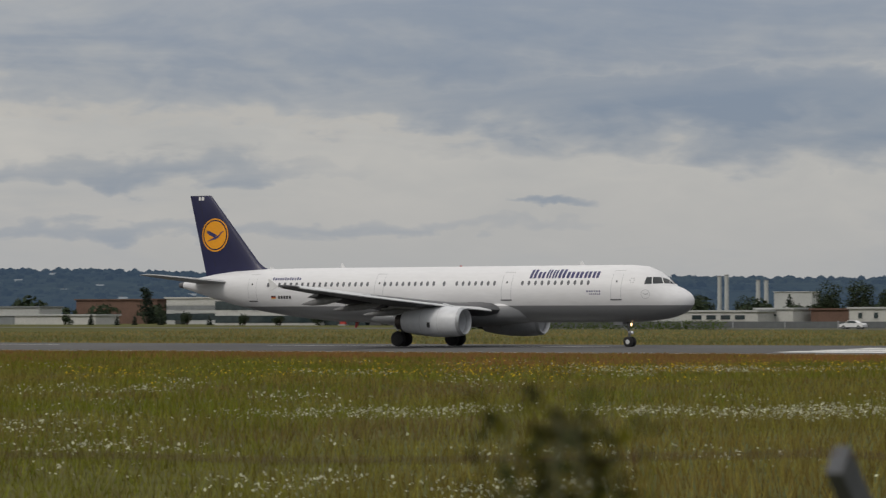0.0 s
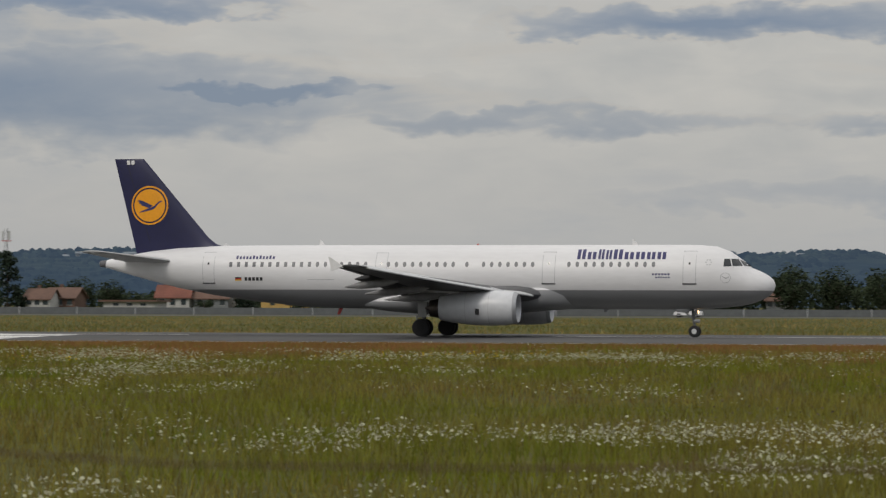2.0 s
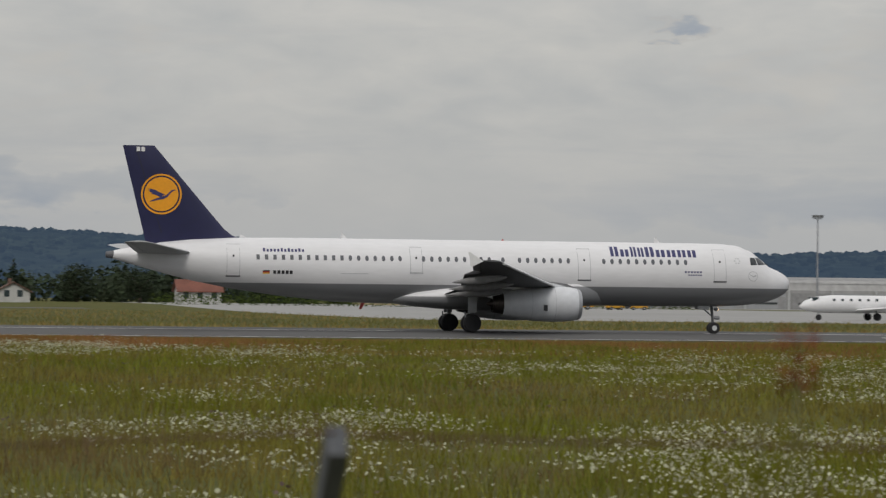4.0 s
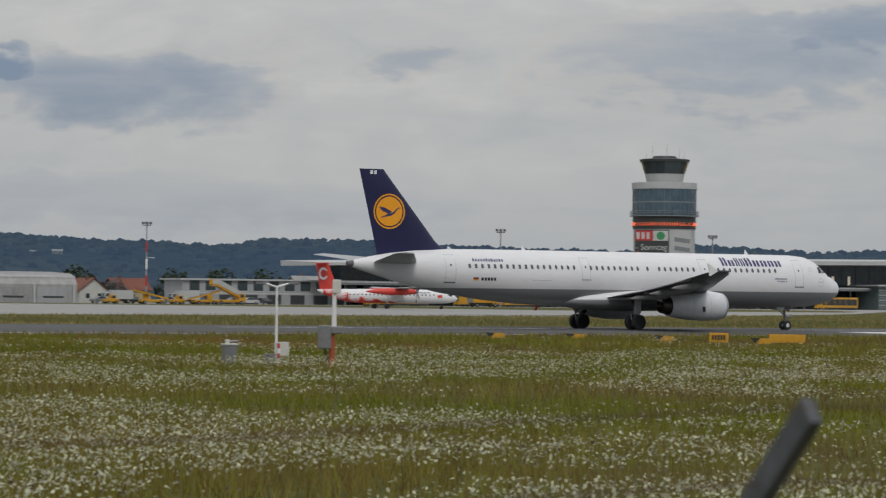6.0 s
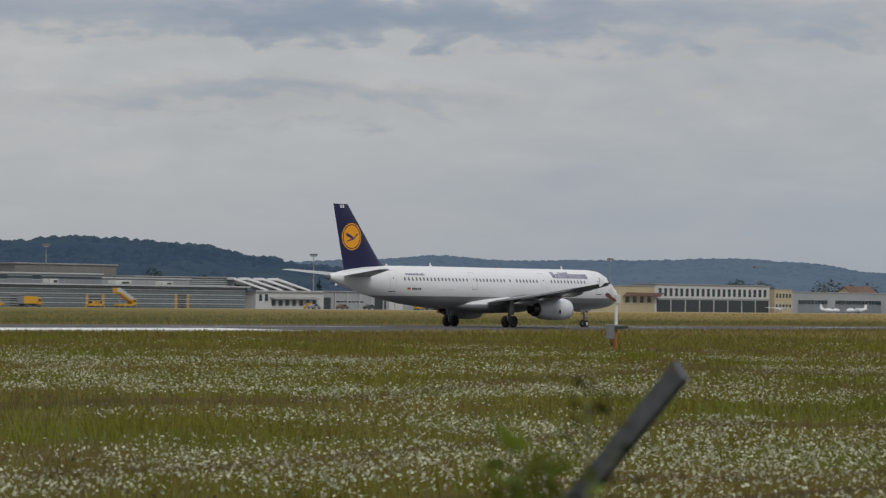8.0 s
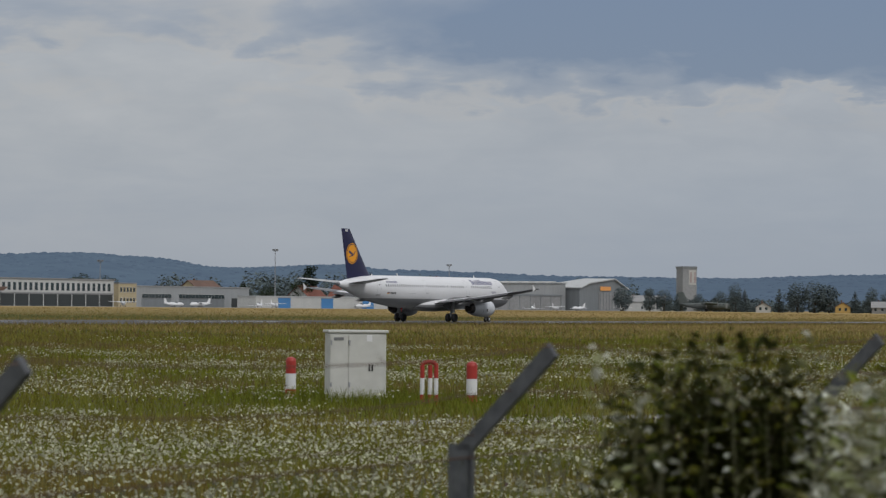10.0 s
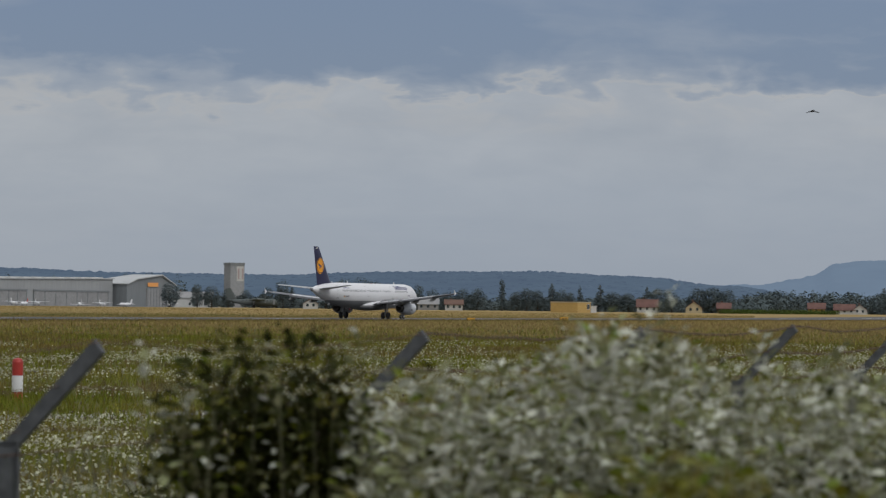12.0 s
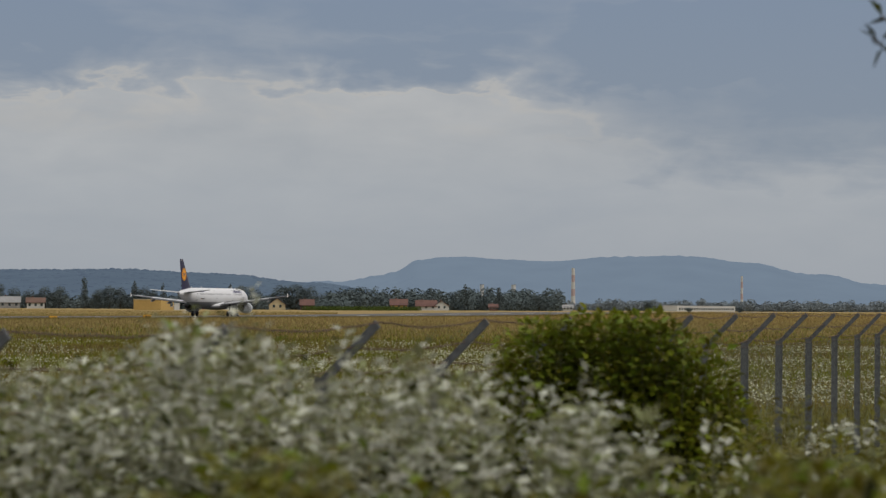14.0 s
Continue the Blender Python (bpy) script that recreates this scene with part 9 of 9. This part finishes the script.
def near_plants():
    rng = random.Random(21)
    # silver-leaved thicket, in clumps along the fence; dark leaves low down paint its inner shade
    crest = lambda b: np.interp(b, [66.6, 67.5, 69, 70.5, 71.6, 73.0, 74.2, 76.5, 78, 80, 82, 84.5, 87], [-2.4, -1.5, -1.1, -0.9, -0.35, -0.35, -0.85, -0.95, -1.2, -1.7, -2.3, -2.6, -2.7])
    for k, (b0, b1) in enumerate(((67.5, 69.8), (69.6, 72.0), (71.8, 74.4), (74.2, 77.0), (76.8, 80.0), (79.8, 86.0))):
        tips = []
        for _ in range(64 if k < 5 else 30):
            b, r = rng.uniform(b0, b1), rng.uniform(6.8, 10.5)
            tips.append(spot(b, r, crest(b) - abs(rng.gauss(0, 1.0)) + (rng.uniform(0.3, 0.75) if rng.random() < 0.14 else 0.0)))
        shoots("silver_shrub", "shrub with silvery felted leaves in front of the fence", "shrub", tips, rng, (("silver_leaves", M_SILVER, 0.042, 0.54), ("grey_leaves", M_SAGE, 0.044, 0.36), ("green_leaves", M_BRIGHTLEAF, 0.045, 0.06), ("painted_shade_leaves", M_DARKLEAF, 0.040, 0.05)), fill=0.36, leaf_gap=0.011, group="silvery shrubs", wide=0.52)
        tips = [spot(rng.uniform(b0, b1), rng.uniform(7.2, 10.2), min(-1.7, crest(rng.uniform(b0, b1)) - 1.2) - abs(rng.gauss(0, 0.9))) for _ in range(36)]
        shoots("shrub_shade_fill", "dark leaves painting the shade low in the silvery shrubs", "shrub", tips, rng, (("painted_shade_leaves", M_DARKLEAF, 0.050, 0.50), ("grey_leaves", M_SAGE, 0.045, 0.50), ("silver_leaves", M_SILVER, 0.045, 0.14)), fill=0.75, leaf_gap=0.014, group="silvery shrubs")
    # tall single sprigs beside the thicket
    tips = [spot(b, r, el) for b, r, el in ((63.9, 7.4, -0.75), (64.6, 7.2, -1.5), (63.2, 7.5, -2.1), (65.0, 7.6, -2.4), (62.6, 7.6, -2.7), (66.2, 8.0, -0.75), (67.6, 8.0, -0.5))]
    shoots("silver_shrub", "thin silvery sprigs beside a fence post", "shrub", tips, rng, (("silver_leaves", M_SILVER, 0.038, 0.4), ("grey_leaves", M_SAGE, 0.042, 0.6)), fill=0.45, leaf_gap=0.014, group="silvery shrubs")
    # dark bramble
    c = lambda b, r, el, rr: (tuple(spot(b, r, el)), (rr, rr, rr))
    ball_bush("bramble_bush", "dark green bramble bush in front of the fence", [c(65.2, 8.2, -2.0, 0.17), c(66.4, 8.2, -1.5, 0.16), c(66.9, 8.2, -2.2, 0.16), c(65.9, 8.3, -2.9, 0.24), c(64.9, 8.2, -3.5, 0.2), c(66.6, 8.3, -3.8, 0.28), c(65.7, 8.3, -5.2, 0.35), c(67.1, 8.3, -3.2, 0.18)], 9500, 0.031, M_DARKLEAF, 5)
    tips = [spot(66.1 + rng.gauss(0, 0.75), 8.1, -0.45 - abs(rng.gauss(0, 0.6))) for _ in range(16)]
    shoots("bramble_shoots", "arching leafy bramble shoots", "shrub", tips, rng, (("leaves", M_DARKLEAF, 0.034, 0.6), ("fresh_leaves", M_BUSHLEAF, 0.034, 0.4)), fill=0.5, leaf_gap=0.012)
    # round green bush by the fence line
    ball_bush("green_bush", "dense fresh green bush at the fence", [c(78.1, 17.5, -1.05, 0.26), c(79.0, 17.5, -0.85, 0.26), c(79.9, 17.5, -1.0, 0.28), c(80.6, 17.5, -1.5, 0.27), c(81.0, 17.5, -2.2, 0.26), c(77.7, 17.4, -1.6, 0.22), c(79.3, 17.6, -1.9, 0.45), c(80.9, 17.6, -2.9, 0.30), c(78.3, 17.5, -2.6, 0.42), c(80.0, 17.5, -2.8, 0.5)], 18000, 0.052, M_BUSHLEAF, 6)
    tips = [spot(79.3 + rng.gauss(0, 1.0), 17.3, -0.12 - abs(rng.gauss(0, 0.3))) for _ in range(46)]
    shoots("green_bush_shoots", "young shoots over a green bush", "shrub", tips, rng, (("leaves", M_BRIGHTLEAF, 0.065, 1.0),), fill=0.40, leaf_gap=0.02)
    # weeds and tall grass past the bush; the dark-leaved row paints shade low down
    for b0, b1, r0, r1, e0, e1, n, pn in ((81.0, 86.5, 13, 19, -1.5, -2.6, 130, M_YELLOWLEAF), (80.0, 87, 9, 12, -2.8, -3.9, 90, M_BRIGHTLEAF), (67.5, 83, 5.4, 6.4, -3.0, -4.4, 110, M_YELLOWLEAF), (66.5, 84, 5.4, 6.3, -3.1, -4.6, 90, M_DARKLEAF), (72, 84, 5.4, 6.3, -2.9, -4.4, 60, M_BRIGHTLEAF)):
        tips = [spot(rng.uniform(b0, b1), rng.uniform(r0, r1), rng.uniform(e1, e0)) for _ in range(n)]
        shoots("weeds", "tall yellow-green weeds by the fence", "weeds", tips, rng, (("leaves", pn, 0.05, 0.75), ("pale_leaves", M_SAGE, 0.045, 0.25)), fill=0.7, leaf_gap=0.025, group="weeds by the fence")
    for b0, b1, n in ((72.6, 74.4, 26), (81.6, 85.0, 46)):
        tips = [spot(rng.uniform(b0, b1), rng.uniform(5.2, 6.2), -2.5 - abs(rng.gauss(0, 0.6))) for _ in range(n)]
        shoots("weeds", "yellow-green leafy weeds before the shrubs", "weeds", tips, rng, (("leaves", M_YELLOWLEAF, 0.045, 0.8), ("fresh_leaves", M_BRIGHTLEAF, 0.04, 0.2)), fill=0.5, leaf_gap=0.014, group="weeds by the fence")
    tips = [spot(b, 14.5, el) for b, el in ((83.2, -2.0), (83.6, -2.15), (83.9, -1.95), (84.2, -2.2), (82.8, -2.3))]
    shoots("white_umbels", "pale flowering umbels among the weeds", "flowers", tips, rng, (("umbel", M_SILVER, 0.06, 1.0),), fill=0.06, leaf_gap=0.004)
    # sprigs close to the lens, far out of focus
    tips = [spot(-29.1 + rng.gauss(0, 0.7), 3.2 + rng.uniform(-0.15, 0.15), -1.35 - abs(rng.gauss(0, 1.1))) for _ in range(19)]
    shoots("near_weed", "dark leafy weed top close to the lens", "weeds", tips, rng, (("leaves", M_DARKLEAF, 0.032, 0.75), ("fresh_leaves", M_YELLOWLEAF, 0.028, 0.25)), fill=0.6, leaf_gap=0.010, foot=0.1)
    tips = [spot(16.98, 4.0, -0.5), spot(16.95, 4.0, -1.15)]
    shoots("dock_plant", "rust-red dock seed heads on a thin stalk", "weeds", tips, rng, (("seed_head", M_DOCK, 0.016, 1.0),), fill=0.035, leaf_gap=0.0012, foot=0.02)
    tips = [spot(16.3, 4.0, -2.1), spot(16.1, 4.0, -3.2)]
    shoots("near_weed", "yellow-green weed leaf close to the lens", "weeds", tips, rng, (("leaves", M_YELLOWLEAF, 0.03, 1.0),), fill=0.05, leaf_gap=0.008, foot=0.05)
    for b, el, mat, n, s in ((51.2, -2.4, M_BRIGHTLEAF, 5, 0.05), (51.9, -3.0, M_BRIGHTLEAF, 6, 0.06), (52.4, -1.35, M_DARKLEAF, 3, 0.03), (47.2, -3.6, M_YELLOWLEAF, 4, 0.04), (58.9, -3.4, M_YELLOWLEAF, 4, 0.04), (60.3, -3.5, M_YELLOWLEAF, 4, 0.04), (53.5, -3.3, M_YELLOWLEAF, 4, 0.03), (49.6, -3.8, M_DARKLEAF, 4, 0.05)):
        tips = [spot(b + rng.gauss(0, 0.25), 4.6, el - abs(rng.gauss(0, 0.4)) * (k > 0)) for k in range(n)]
        shoots("near_weed", "leafy weed tip growing up at the fence", "weeds", tips, rng, (("leaves", mat, s, 1.0),), fill=0.16, leaf_gap=0.016, foot=0.1, group="weeds by the fence")


near_plants()


def overhanging_tree():
    """A young tree just out of view, one twig of which reaches in."""
    rng = random.Random(3)
    foot = spot(88.5, 9.0, z=0)
    t = thing("young_tree", "young tree with dark leaves reaching over the fence", "tree", pose(foot.x, foot.y, 0))
    wood = bmesh.new()
    rod(wood, (0, 0, -0.1), (0, 0, 2.2), 0.05, 0.03, 8)
    rod(wood, (0, 0, 2.2), (0.1, -0.05, 3.6), 0.03, 0.006, 6)
    places = []
    limbs = [(spot(83.72, 9.0, 4.75) - foot, 2.1), (spot(83.9, 9.0, 5.1) - foot, 2.3), (Vector((0.5, -0.5, 3.2)), 2.4), (Vector((0.6, 0.3, 3.0)), 2.0), (Vector((-0.1, -0.7, 2.9)), 2.2), (Vector((0.3, 0.1, 3.7)), 2.8)]
    for tip, z in limbs:
        rod(wood, (0, 0, z), tip, 0.012, 0.003, 5)
        for k in range(26):
            u = rng.uniform(0.55, 1.02)
            places.append((Vector((0, 0, z)).lerp(tip, u), Vector((rng.uniform(-1, 1), rng.uniform(-1, 1), rng.uniform(-0.4, 0.6)))))
    part("trunk", wood, M_BARK, t)
    v, f = leaf_set(rng, places, 0.055, 0.6)
    tagged(raw("leaves", v, f, M_DARKLEAF, t), kind="stuff")


overhanging_tree()


# ---- the bird ----
def build_bird():
    t = thing("bird", "small dark bird in flapping flight", "bird")
    mat = material("dark plumage", (0.02, 0.02, 0.022), 0.7, 0, 0.2, 20.0)
    part("body", lathe(bmesh.new(), [(-0.13, 0.008), (-0.08, 0.03), (0.0, 0.042), (0.07, 0.035), (0.11, 0.022), (0.14, 0.004)], 10), mat, t, "", 60)
    part("tail", slab(bmesh.new(), [(-0.12, -0.012), (-0.24, -0.045), (-0.23, 0.0), (-0.24, 0.045), (-0.12, 0.012)], 2, -0.004, 0.004), mat, t)
    wings = []
    for side in (-1, 1):
        outline = [(0.06, 0), (0.09, side * 0.12), (0.02, side * 0.26), (-0.05, side * 0.24), (-0.05, side * 0.10), (-0.06, 0)]
        wings.append((side, part("wing", slab(bmesh.new(), outline if side > 0 else outline[::-1], 2, -0.005, 0.005), mat, t)))
    return t, wings


bird, bird_wings = build_bird()


# ---- what moves ----
def motions():
    walk(airliner, [(t, pose(x, LANE, 0)) for t, x in ROLLOUT])
    # traffic on the road behind the airfield
    road = lambda x, y: ground_z(x, y) + 0.014
    for ob, y, x0, speed, yaw in ((car_a, 498, -225.0, -15.5, 180), (car_b, 498, -40.5, -15.5, 180), (truck, 503, -124.5, 13.2, 0)):
        walk(ob, [(t, pose(x0 + speed * t, y, road(x0 + speed * t, y), 0, 0, yaw)) for t in range(0, 15, 2)])
    # the bird: seconds, bearing, angle over the horizon, distance
    track = ((0, 78.0, 2.0, 420), (5, 76.0, 2.2, 330), (9.2, 71.0, 2.4, 190), (11.3, 72.27, 2.84, 120), (11.5, 73.15, 3.03, 118), (12, 75.45, 3.48, 112), (12.5, 77.64, 3.82, 108), (13, 80.03, 4.10, 105), (13.5, 82.31, 4.31, 104), (14, 84.9, 4.5, 104))
    walk(bird, [(t, pose(*spot(b, r, el), 0, -8, -15)) for t, b, el, r in track])
    for side, wing in bird_wings:
        walk(wing, [(0.14 * k, pose(0, 0, 0, side * (34 if k % 2 else -22))) for k in range(101)])


motions()
